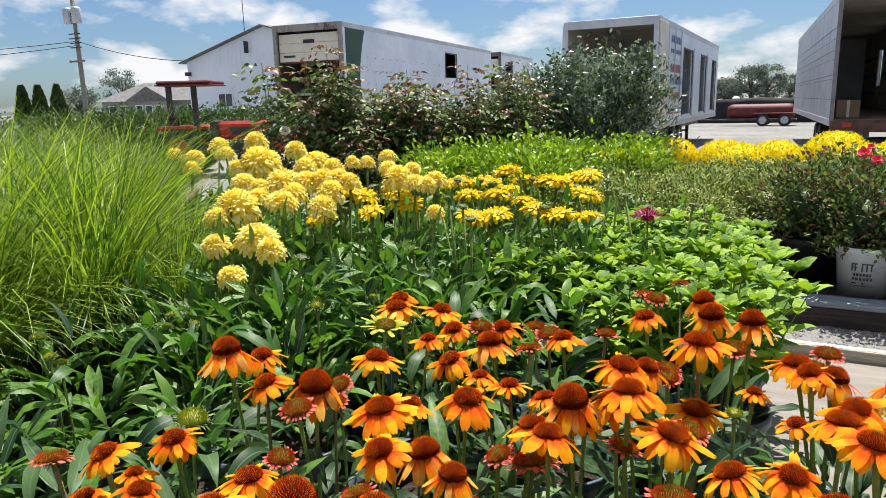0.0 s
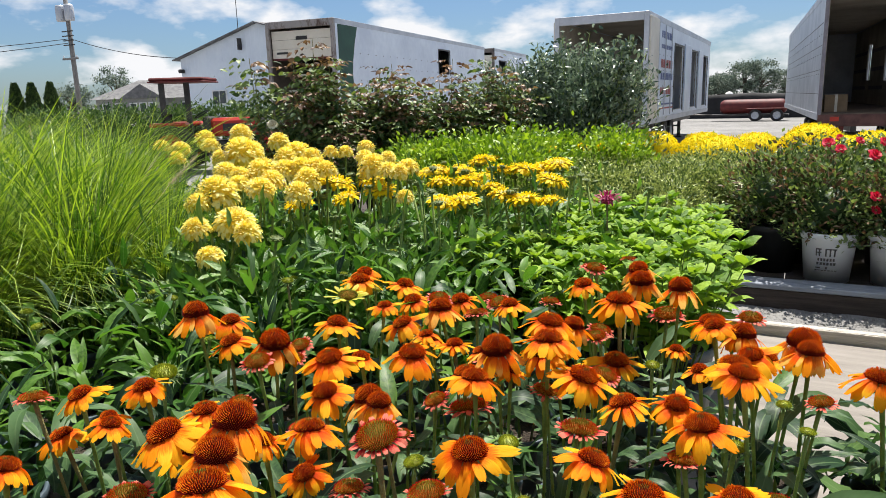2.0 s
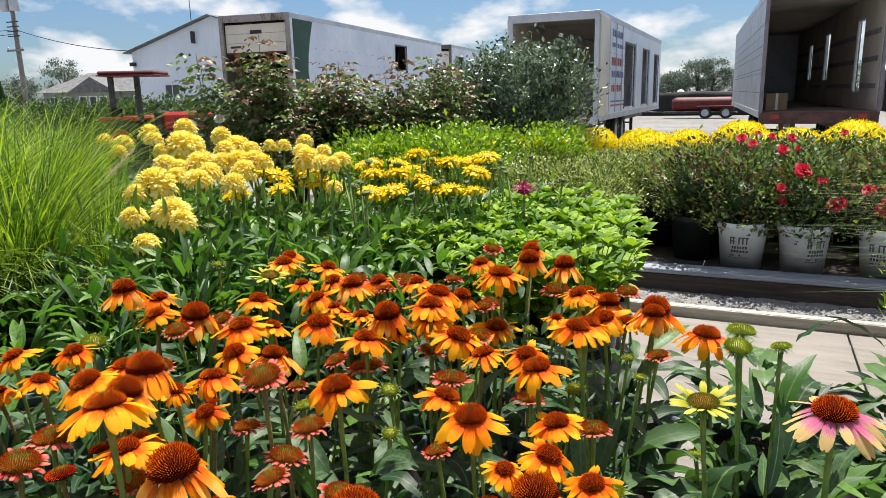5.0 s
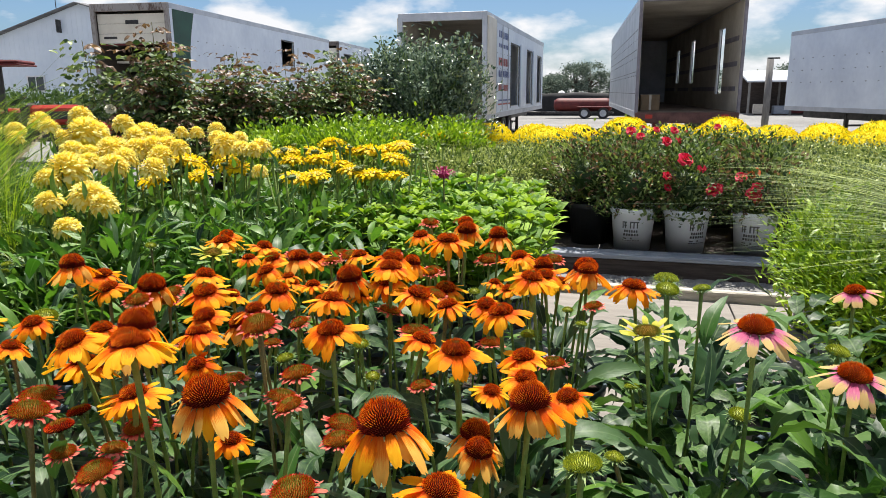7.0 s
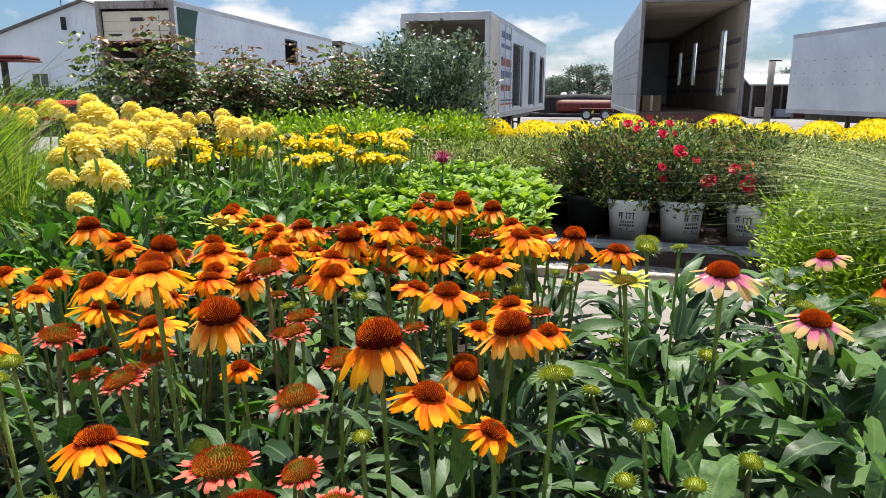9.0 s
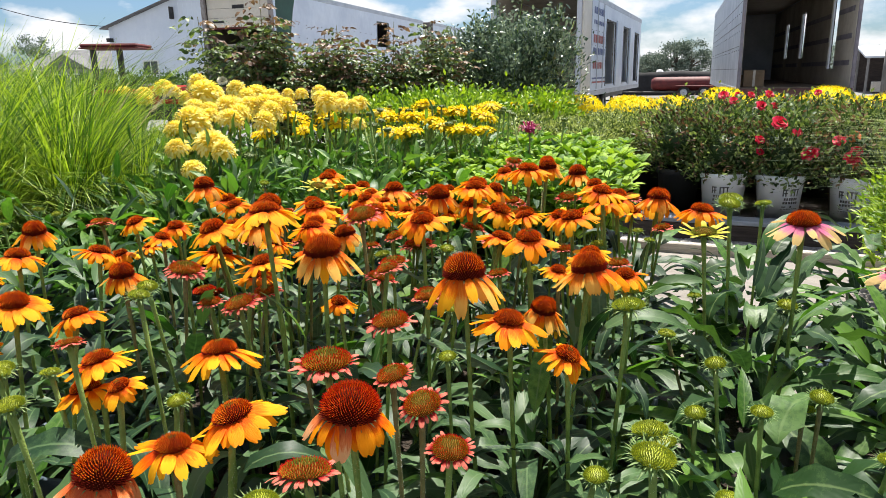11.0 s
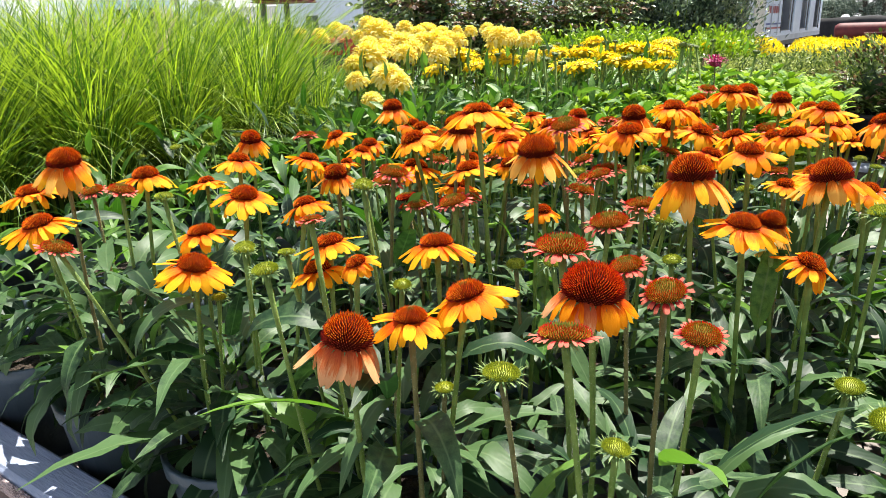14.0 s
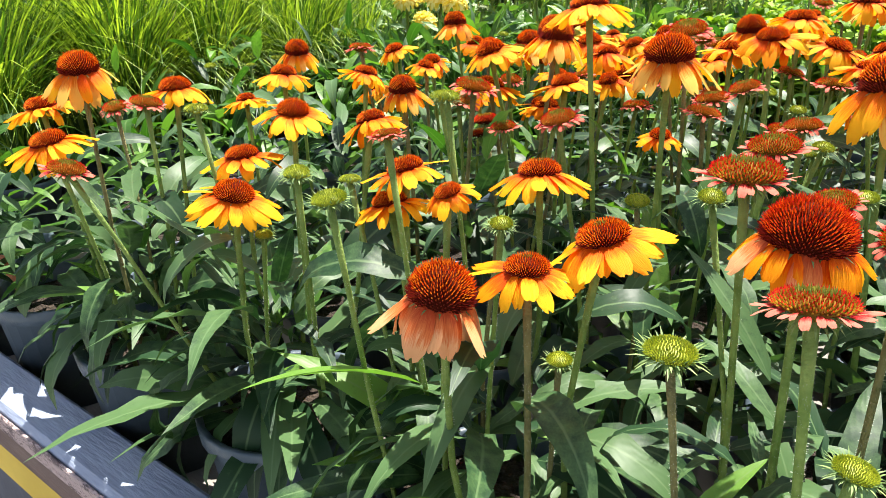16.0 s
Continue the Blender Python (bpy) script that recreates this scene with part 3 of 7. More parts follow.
def wheel(parent, x, y, r, w, name="wheel", rim=M_ALU, rim_label="grey steel rim"):
    m = pose(x, y, r, 0, 90, 0)
    vs, fs = lathe([(r * 0.62, -w / 2), (r * 0.93, -w / 2), (r, -w * 0.38), (r, w * 0.38), (r * 0.93, w / 2), (r * 0.62, w / 2), (r * 0.62, -w / 2)], 22)
    t = part(name, raw("tyre", vs, fs, M_RUBBER, smooth=False), None, parent, "black rubber tyre", m)
    vs, fs = lathe([(0.01, w * 0.2), (r * 0.22, w * 0.24), (r * 0.25, w * 0.08), (r * 0.5, w * 0.05), (r * 0.6, w * 0.4), (r * 0.62, w * 0.4), (r * 0.62, -w * 0.4), (r * 0.5, -w * 0.1), (0.01, -w * 0.1)], 18)
    part("rim", raw("rim", vs, fs, rim, smooth=False), None, t, rim_label)
    return t


def trailer(x, y, yaw, zb, length, height, width=2.59, label="", rear="open", right_gaps=(), left_gaps=(), skin=M_TRAILER, green=False, frame_mat=M_TRIM, wheels_at=0.72, lining=M_INSIDE, post=0.12, sill=M_ALU):
    g = ground_z(x, y)
    t = thing("box_trailer", pose(x, y, g, 0, 0, yaw), label, "trailer", "parked box trailers")
    wall = 0.05

    def p(name, bm, mat, lab="", parent=None):
        return part(name, bm, mat, parent or t, lab, pose(0, 0, zb - g))
    lift = pose(0, 0, zb - g)
    panel_with_gaps(0, wall, length, height - 0.06, list(left_gaps), skin, "side_panel", t, "smooth painted side panel", lift)
    panel_with_gaps(width - wall, width, length, height - 0.06, list(right_gaps), skin, "side_panel", t, "smooth painted side panel", lift)
    p("roof", box(0, width, 0, length, height - 0.06, height, 0.012), M_ALU)
    p("front_wall", box(wall, width - wall, length - 0.05, length, 0, height - 0.06), skin)
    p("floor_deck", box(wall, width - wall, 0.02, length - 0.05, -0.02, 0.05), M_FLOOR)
    # linings inside
    for k, (u, gaps) in enumerate(((wall + 0.004, left_gaps), (width - wall - 0.024, right_gaps))):
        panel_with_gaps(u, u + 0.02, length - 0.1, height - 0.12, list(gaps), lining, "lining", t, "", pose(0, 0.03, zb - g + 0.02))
        for i in range(3):
            w = 0.55 + 0.62 * i
            uu = u + 0.022 if k == 0 else u - 0.016
            for v0 in ([0.3] if not gaps else [0.3] + [gp[1] + 0.05 for gp in sorted(gaps)]):
                nxt = [gp[0] for gp in sorted(gaps) if gp[0] > v0]
                v1 = (min(nxt) if nxt else length - 0.3) - 0.05
                if v1 > v0 + 0.3:
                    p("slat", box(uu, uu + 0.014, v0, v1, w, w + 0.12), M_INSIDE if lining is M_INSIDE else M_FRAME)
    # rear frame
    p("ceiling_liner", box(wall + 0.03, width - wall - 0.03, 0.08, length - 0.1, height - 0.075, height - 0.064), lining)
    for u0, u1 in ((-0.015, post), (width - post, width + 0.015)):
        p("corner_post", box(u0, u1, -0.04, 0.07, -0.05, height + 0.01, 0.01), frame_mat)
    p("header", box(post, width - post, -0.04, 0.07, height - (0.22 if post > 0.1 else 0.1), height + 0.01, 0.01), frame_mat)
    p("sill", box(0.0, width, -0.06, 0.07, -0.16 if sill is M_ALU else -0.24, 0.03, 0.01), sill if rear == "open" else M_TRIM)
    # top and bottom side rails with rivets
    for u0 in (-0.012, width - 0.02):
        p("top_rail", box(u0, u0 + 0.032, 0.07, length, height - 0.15, height + 0.012, 0.004), M_ALU)
        p("bottom_rail", box(u0, u0 + 0.032, 0.07, length, -0.10, 0.06, 0.004), M_ALU)
    riv = bmesh.new()
    for u0 in (-0.008, width - 0.008):
        for w in (0.95, 1.4, 1.85):
            v = 0.5
            while v < length - 0.3:
                if not any(gp[0] - 0.1 < v < gp[1] + 0.1 for gp in (left_gaps if u0 < 0 else right_gaps)):
                    box(u0, u0 + 0.014, v, v + 0.06, w, w + 0.024, bm=riv)
                v += 0.62
    p("rivet_strip", riv, M_STEEL)
    for gaps, u in ((left_gaps, -0.014), (right_gaps, width - 0.012)):
        for v0, v1, w0, w1 in gaps:
            fr = bmesh.new()
            box(u, u + 0.026, v0 - 0.05, v0, w0 - 0.05, w1 + 0.05, bm=fr)
            box(u, u + 0.026, v1, v1 + 0.05, w0 - 0.05, w1 + 0.05, bm=fr)
            box(u, u + 0.026, v0, v1, w1, w1 + 0.05, bm=fr)
            p("opening_frame", fr, M_STEEL)
    # running gear
    axle = length * wheels_at if wheels_at < 0.5 else length * (1 - wheels_at)
    for v in (axle, axle + 1.25):
        for u in (0.28, width - 0.28):
            wheel(t, u, v, 0.5, 0.30)
        part("axle", box(0.3, width - 0.3, v - 0.06, v + 0.06, 0.44, 0.56), M_STEEL, t)
    for u in (0.7, width - 0.82):
        p("chassis_beam", box(u, u + 0.12, 0.1, length - 0.2, -0.38, -0.03), M_STEEL)
        part("landing_leg", box(u - 0.02, u + 0.1, length - 2.9, length - 2.78, 0.06, zb - g - 0.05), M_STEEL, t)
        part("foot_plate", box(u - 0.1, u + 0.18, length - 2.98, length - 2.7, 0.0, 0.06), M_STEEL, t)
    part("leg_brace", box(0.72, width - 0.8, length - 2.87, length - 2.81, 0.45, 0.52), M_STEEL, t)
    p("bumper_bar", box(0.35, width - 0.35, -0.02, 0.08, -0.62, -0.50, 0.01), M_RED_DULL)
    for u in (0.45, width - 0.55):
        p("bumper_post", box(u, u + 0.1, 0.0, 0.07, -0.5, -0.16), M_RED_DULL)
    for u in (0.25, width - 0.43):
        p("tail_lamp", box(u, u + 0.18, -0.075, -0.058, -0.12, -0.02, 0.004), M_RED)
    if rear == "rollup":
        for i in range(3):
            w = 1.72 + i * 0.30
            p("door_panel", box(0.13, width - 0.13, 0.10, 0.135, w, w + 0.292, 0.006), M_CREAM, "cream roll-up door section")
        p("door_edge", box(0.13, width - 0.13, 0.09, 0.15, 1.66, 1.715), M_RED_DULL)
        p("badge", box(1.08, 1.52, 0.09, 0.103, 2.3, 2.42, 0.004), M_STEEL)
        p("plate", box(0.3, 0.75, 0.09, 0.103, 1.86, 1.93), M_STEEL)
        p("cargo_shelf", box(0.2, width - 0.2, 0.8, 2.4, 1.15, 1.22), M_CREAM)
        p("cargo_shelf", box(0.2, width - 0.2, 0.8, 2.4, 0.62, 0.69), M_CREAM)
        p("cargo_crate", box(0.25, width - 0.5, 0.9, 2.3, 0.06, 0.52, 0.03), M_INSIDE)
    if green:
        bm = bmesh.new()
        prof = [(0.24, 1.62, 2.74), (0.24, 1.40, 2.2), (0.24, 1.22, 1.6), (0.24, 1.15, 1.1), (0.24, 1.22, 0.6), (0.24, 1.45, 0.07)]
        for k in range(len(prof) - 1):
            (a0, b0, w0), (a1, b1, w1) = prof[k], prof[k + 1]
            vs = [bm.verts.new(c) for c in ((width + 0.004, a0, w0), (width + 0.004, b0, w0), (width + 0.004, b1, w1), (width + 0.004, a1, w1))]
            bm.faces.new(vs)
        r = bmesh.ops.extrude_face_region(bm, geom=bm.faces[:])
        bmesh.ops.translate(bm, vec=(-0.003, 0, 0), verts=[v for v in r["geom"] if isinstance(v, bmesh.types.BMVert)])
        p("painted_swoosh", bm, M_GREEN_PAINT, "dark green curved stripe")
    return t, p


T1, _p = trailer(-15.9, 19.1, 6.66, 1.62, 16.2, 2.9, label="long white box trailer with half-raised roll-up door and green stripe", rear="rollup", right_gaps=[(9.37, 10.8, 1.35, 2.4)], green=True, frame_mat=M_FRAME_WORN)
T2, _p = trailer(-6.03, 19.95, 0.58, 1.08, 14.0, 2.9, label="white box trailer with open rear doors and side openings", right_gaps=[(4.4, 6.3, 0.2, 2.28), (8.3, 9.9, 0.2, 2.26), (11.6, 13.2, 0.2, 2.2)], frame_mat=M_ALU, lining=M_LINER)
# swung-back rear doors, sliding panels and faded print
_p("rear_door", box(2.605, 2.65, 0.05, 1.28, 0.05, 2.8, 0.006), M_CREAM, "cream rear door folded back against the side")
_p("rear_door", box(-0.07, -0.02, 0.05, 1.28, 0.05, 2.8, 0.006), M_CREAM, "cream rear door folded back against the side")
for _v in (1.5, 2.6, 3.7):
    _p("door_bar", box(2.60, 2.625, _v, _v + 0.03, 0.1, 2.75), M_ALU)
_p("sliding_panel", box(2.602, 2.64, 6.5, 8.0, 0.12, 2.4, 0.006), M_TRAILER)
_p("sliding_panel", box(2.602, 2.64, 10.1, 11.4, 0.12, 2.35, 0.006), M_TRAILER)
_r = random.Random(11)
for _k, (_w, _h) in enumerate(((2.35, 0.2), (2.05, 0.12), (1.5, 0.24), (1.15, 0.2), (0.72, 0.2))):
    _v = 2.0
    while _v < 3.9:
        _d = _r.uniform(0.14, 0.3)
        _p("print_bar", box(2.596, 2.6, _v, _v + _d, _w, _w + _h), M_RED_INK if _k in (2, 4) else M_BLUE_INK)
        _v += _d + 0.09
for _w in (0.28, 0.4):
    _p("print_stripe", box(2.596, 2.6, 1.9, 4.3, _w, _w + 0.05), M_RED_INK if _w < 0.3 else M_BLUE_INK)
T3, _p = trailer(0.71, 18.8, 4.4, 1.2, 15.0, 2.84, width=2.52, label="empty aluminium box trailer with open rear and slatted side openings",
                 right_gaps=[(2.05, 2.95, 0.45, 2.25), (7.1, 7.95, 0.8, 2.25), (10.7, 11.5, 0.85, 2.1)], skin=M_ALU, frame_mat=M_FRAME, lining=M_LINER, post=0.06, sill=M_RUST)
for _w in (0.5, 1.05, 1.6, 2.1):
    _p("side_seam", box(-0.008, -0.002, 0.3, 14.8, _w, _w + 0.012), M_STEEL)
T4, _p = trailer(11.19, 17.9, 19.6, 1.08, 13.9, 2.9, label="plain white box trailer standing side-on in the yard", rear="rollup")
T5, _p = trailer(-18.0, 37.0, 6.66, 1.62, 7.4, 2.95, label="short white box trailer parked nose to nose with another", rear="rollup", right_gaps=[(1.0, 2.5, 1.45, 2.3)])
for _x, _y, _s in ((0.25, 1.4, 0.42), (0.22, 2.1, 0.3)):
    _b = thing("cardboard_box", T3.matrix_basis @ pose(_x, _y, 1.25), "brown cardboard box on the trailer floor", "box", "boxes in the trailer")
    part("carton", box(0, 0.5, 0, 0.4, 0.002, _s, 0.006), M_CARD, _b)
    part("tape", box(0.22, 0.28, -0.003, 0.403, 0.003, _s + 0.003), M_CREAM, _b)

# ---- barn, house, pole ----


def build_barn():
    b = thing("barn", pose(-31.1, 29.2, 0.42), "white metal-sided barn with a low gable roof", "barn")
    w, d, e, k = 11.6, 24.0, 4.05, 5.6
    bm = bmesh.new()
    f = [bm.verts.new(c) for c in ((0, 0, 0), (w, 0, 0), (w, 0, e), (w / 2, 0, k), (0, 0, e))]
    bm.faces.new(f)
    r = bmesh.ops.extrude_face_region(bm, geom=bm.faces[:])
    bmesh.ops.translate(bm, vec=(0, d, 0), verts=[v for v in r["geom"] if isinstance(v, bmesh.types.BMVert)])
    part("wall", bm, M_BARN, b)
    rb = bmesh.new()
    for i in range(38):
        x = 0.15 + i * 0.3
        top = e + (k - e) * (1 - abs(x - w / 2) / (w / 2))
        box(x, x + 0.02, -0.008, 0.0, 0.05, top - 0.06, bm=rb)
    part("siding_rib", rb, M_BARN, b)
    for s in (0, 1):
        bm = bmesh.new()
        a, c = ((-0.35, e - 0.09), (w / 2, k)) if s == 0 else ((w / 2, k), (w + 0.35, e - 0.09))
        vs = [bm.verts.new((x, y, z + o)) for o in (0.01, 0.07) for x, z in (a, c) for y in (-0.3, d + 0.3)]
        for q in ((0, 1, 3, 2), (4, 6, 7, 5), (0, 2, 6, 4), (1, 5, 7, 3), (0, 4, 5, 1), (2, 3, 7, 6)):
            bm.faces.new([vs[i] for i in q])
        part("roof", bm, M_ROOF, b)
    win = part("window", box(2.2, 3.3, -0.05, -0.02, 1.5, 2.3), M_WHITE, b)
    for i in (0, 1):
        part("pane", box(2.28 + i * 0.5, 2.72 + i * 0.5, -0.058, -0.052, 1.57, 2.23), M_GLASS, win)
    part("door", box(6.0, 7.0, -0.06, -0.02, 0.02, 2.1, 0.01), M_WHITE, b)
    part("floodlight", box(0.05, 0.3, -0.3, -0.025, 3.3, 3.5, 0.02), M_STEEL, b)
    part("wall_bracket", box(4.6, 4.66, -0.3, -0.02, 4.3, 4.9), M_STEEL, b)
    vs, fs = tube([(4.0, 0.5, 5.0), (4.0, 0.5, 7.6)], 0.02, 5)
    part("antenna", raw("antenna", vs, fs, M_STEEL), None, b)


def build_house():
    h = thing("house", pose(-82.0, 61.0, 0.42, 0, 0, 29), "grey single-storey house with a shingled hip roof", "house")
    part("wall", box(0, 16, 0, 9, 0, 2.7), M_HOUSE, h)
    part("porch_wall", box(4.6, 9.4, -2.4, -0.01, 0, 2.7), M_HOUSE, h)
    bm = bmesh.new()
    vs = [bm.verts.new(c) for c in ((-0.6, -0.6, 2.72), (16.6, -0.6, 2.72), (16.6, 9.6, 2.72), (-0.6, 9.6, 2.72), (4, 4.5, 5.2), (12, 4.5, 5.2))]
    for q in ((0, 1, 5, 4), (1, 2, 5), (2, 3, 4, 5), (3, 0, 4), (3, 2, 1, 0)):
        bm.faces.new([vs[i] for i in q])
    part("roof", bm, M_ROOF, h)
    bm = bmesh.new()
    vs = [bm.verts.new(c) for c in ((4.2, -2.8, 2.71), (9.8, -2.8, 2.71), (7, -2.8, 4.5), (4.2, 3.5, 2.71), (9.8, 3.5, 2.71), (7, 3.5, 4.5))]
    for q in ((0, 1, 2), (0, 2, 5, 3), (1, 4, 5, 2), (3, 5, 4), (0, 3, 4, 1)):
        bm.faces.new([vs[i] for i in q])
    part("gable", bm, M_ROOF, h)
    for x, y in ((0.8, 0), (2.4, 0), (5.3, -2.4), (6.5, -2.4), (7.7, -2.4), (11, 0), (13.2, 0)):
        f = part("window", box(x, x + 0.95, y - 0.08, y - 0.02, 0.9, 2.2), M_WHITE, h)
        part("pane", box(x + 0.12, x + 0.83, y - 0.1, y - 0.085, 1.02, 2.08), M_GLASS, f)


def build_pole():
    x, y = -41.8, 30.2
    p = thing("utility_pole", pose(x, y, 0.42), "weathered wooden utility pole with transformers and insulators", "utility pole")
    vs, fs = tube([(0, 0, 0), (0, 0, 5), (0, 0, 10.6)], [0.16, 0.145, 0.12], 10)
    part("post", raw("post", vs, fs, M_POLE), None, p)
    for dx, z in ((-0.42, 7.0), (0.42, 7.0)):
        vs, fs = lathe([(0.02, 0), (0.26, 0.0), (0.29, 0.08), (0.29, 0.85), (0.24, 0.98), (0.02, 1.0)], 14)
        part("transformer", raw("transformer", vs, fs, M_ALU), None, p, "grey pole transformer", pose(dx, -0.15, z))
    a = part("cross_arm", box(-0.75, 0.75, -0.24, -0.14, 4.62, 4.74, 0.01), M_POLE, p)
    for dx in (-0.65, 0.65):
        vs, fs = lathe([(0.02, 0), (0.06, 0), (0.03, 0.05), (0.06, 0.08), (0.02, 0.14)], 8)
        part("insulator", raw("insulator", vs, fs, M_WHITE), None, a, "", pose(dx, -0.19, 4.742))
    for k in range(4):
        part("bracket", box(-0.5, 0.5, -0.2, -0.1, 5.5 + 0.28 * k, 5.56 + 0.28 * k), M_STEEL, p)
    for n, (a, b, sag) in enumerate((((x, y, 6.35), (-76, 20, 7.0), 0.7), ((x, y, 6.1), (-76, 19, 6.0), 0.7), ((x, y, 6.35), (-31.1, 29.15, 4.55), 0.25))):
        a, b = Vector(a), Vector(b)
        pts = [a.lerp(b, t / 14) - Vector((0, 0, sag * 4 * (t / 14) * (1 - t / 14))) for t in range(15)]
        vs, fs = tube(pts, 0.022, 5)
        tagged(part("overhead_cable", raw("overhead_cable", vs, fs, M_WIRE)), "thin black overhead cable slung from the pole", "cable", "overhead cables")


build_barn()
build_house()
build_pole()

# ---- tractor, tank trailer, far fittings ----


def build_tractor():
    g = ground_z(-13.4, 12.7)
    t = thing("tractor", pose(-13.35, 12.75, g, 0, 0, 28), "orange-red compact tractor with a flat canopy", "tractor")
    part("canopy", box(-0.45, 0.85, -0.58, 0.58, 2.14, 2.22, 0.03), M_RED_DULL, t, "faded red flat canopy")
    part("canopy_trim", box(-0.47, 0.87, -0.6, 0.6, 2.105, 2.137, 0.01), M_RED_DULL, t)
    for x in (-0.37, 0.25):
        part("canopy_post", box(x - 0.06, x + 0.06, -0.05, 0.05, 0.705, 2.104, 0.008), M_STEEL, t)
    part("hood", box(0.85, 2.05, -0.30, 0.30, 0.80, 1.24, 0.07), M_ORANGE_RED, t)
    for y in (-0.307, 0.307):
        part("side_grille", box(1.15, 1.75, y - 0.005, y + 0.005, 0.92, 1.10, 0.002), M_STEEL, t)
    for y in (-0.2, 0.2):
        part("headlight", box(2.092, 2.11, y - 0.07, y + 0.07, 1.0, 1.14, 0.006), M_WHITE, t)
    part("grille", box(2.056, 2.09, -0.27, 0.27, 0.78, 1.24, 0.01), M_STEEL, t)
    part("chassis", box(-0.5, 2.0, -0.2, 0.2, 0.42, 0.7, 0.03), M_STEEL, t)
    part("dashboard", box(0.66, 0.84, -0.3, 0.3, 0.75, 1.28, 0.04), M_STEEL, t)
    for y in (-0.56, 0.56):
        part("fender", box(-0.5, 0.4, y - 0.2, y + 0.2, 1.06, 1.16, 0.05), M_ORANGE_RED, t)
    part("seat", box(-0.29, 0.16, -0.24, 0.24, 0.85, 0.98, 0.04), M_RUBBER, t)
    part("seat_back", box(-0.305, -0.292, -0.24, 0.24, 0.9, 1.36, 0.04), M_RUBBER, t)
    vs, fs = lathe([(0.16, -0.012), (0.19, -0.012), (0.19, 0.012), (0.16, 0.012), (0.16, -0.012)], 16)
    part("steering_wheel", raw("steering_wheel", vs, fs, M_RUBBER), None, t, "", pose(0.56, 0, 1.34, 0, -30, 0))
    part("implement_deck", box(2.2, 3.1, -0.6, 0.6, 0.45, 0.85, 0.04), M_ORANGE_RED, t)
    part("implement_frame", box(2.12, 2.19, -0.4, 0.4, 0.5, 1.0, 0.01), M_STEEL, t)
    for x, r, w in ((0, 0.55, 0.36), (1.75, 0.36, 0.24)):
        for y in (-0.62, 0.62):
            wh = wheel(t, 0, 0, r, w, rim=M_ORANGE_RED, rim_label="orange steel rim")
            wh.matrix_basis = pose(x, y, r, 90, 0, 0)


def build_tank():
    t = thing("tank_trailer", pose(-5.3, 47.8, 0, 0, 0, -2), "dull red tank trailer on tandem wheels", "tank trailer")
    vs, fs = lathe([(0.02, -1.9), (0.3, -1.88), (0.42, -1.7), (0.44, -1.5), (0.44, 1.5), (0.42, 1.7), (0.3, 1.88), (0.02, 1.9)], 22)
    part("tank", raw("tank", vs, fs, M_RED_DULL), None, t, "", pose(2.7, 0, 0.88, 0, 90, 0))
    part("frame", box(0.3, 4.7, -0.5, 0.5, 0.32, 0.42), M_STEEL, t)
    vs, fs = tube([(0.3, 0, 0.38), (-1.5, 0, 0.42)], 0.05, 6)
    part("drawbar", raw("drawbar", vs, fs, M_STEEL), None, t)
    for x in (2.9, 4.1):
        for y in (-0.7, 0.7):
            wh = wheel(t, 0, 0, 0.36, 0.22)
            wh.matrix_basis = pose(x, y, 0.36, 90, 0, 0)
    part("fender", box(2.4, 4.6, -0.84, -0.58, 0.74, 0.79, 0.02), M_RED_DULL, t)


def build_windrow():
    """Row of stock covered in black ground cloth behind the tank."""
    p = Pile()
    r = random.Random(2)
    n = 27
    vs, fs = [], []
    prof = [(-1.1, 0), (-1.02, 1.35), (-0.9, 1.6), (0.0, 1.66), (0.9, 1.6), (1.1, 0)]
    for i in range(n):
        x = -22 + i * 0.9
        for a, h in prof:
            vs.append((x, 54 + a, h * (1 + 0.02 * math.sin(i * 1.3) + r.uniform(-0.03, 0.03))))
    k = len(prof)
    for i in range(n - 1):
        for j in range(k - 1):
            fs.append((i * k + j, (i + 1) * k + j, (i + 1) * k + j + 1, i * k + j + 1))
    tagged(part("covered_windrow", raw("covered_windrow", vs, fs, M_BLACK)), "long heap covered with black ground cloth", "covered heap")
    for i in range(5):
        x = -14 + i * 2.3
        vs, fs = lathe([(0.02, 0.16), (0.16, 0.13), (0.24, 0.05), (0.27, -0.02)], 10)
        tagged(part("white_sack", raw("white_sack", vs, fs, M_WHITE), None, None, "", pose(x + r.uniform(-0.4, 0.4), 54 + r.uniform(-0.3, 0.3), 1.66, 0, 0, r.uniform(0, 90))),
               "white sack weighing down the black cover", "sack", "sacks on the cover")


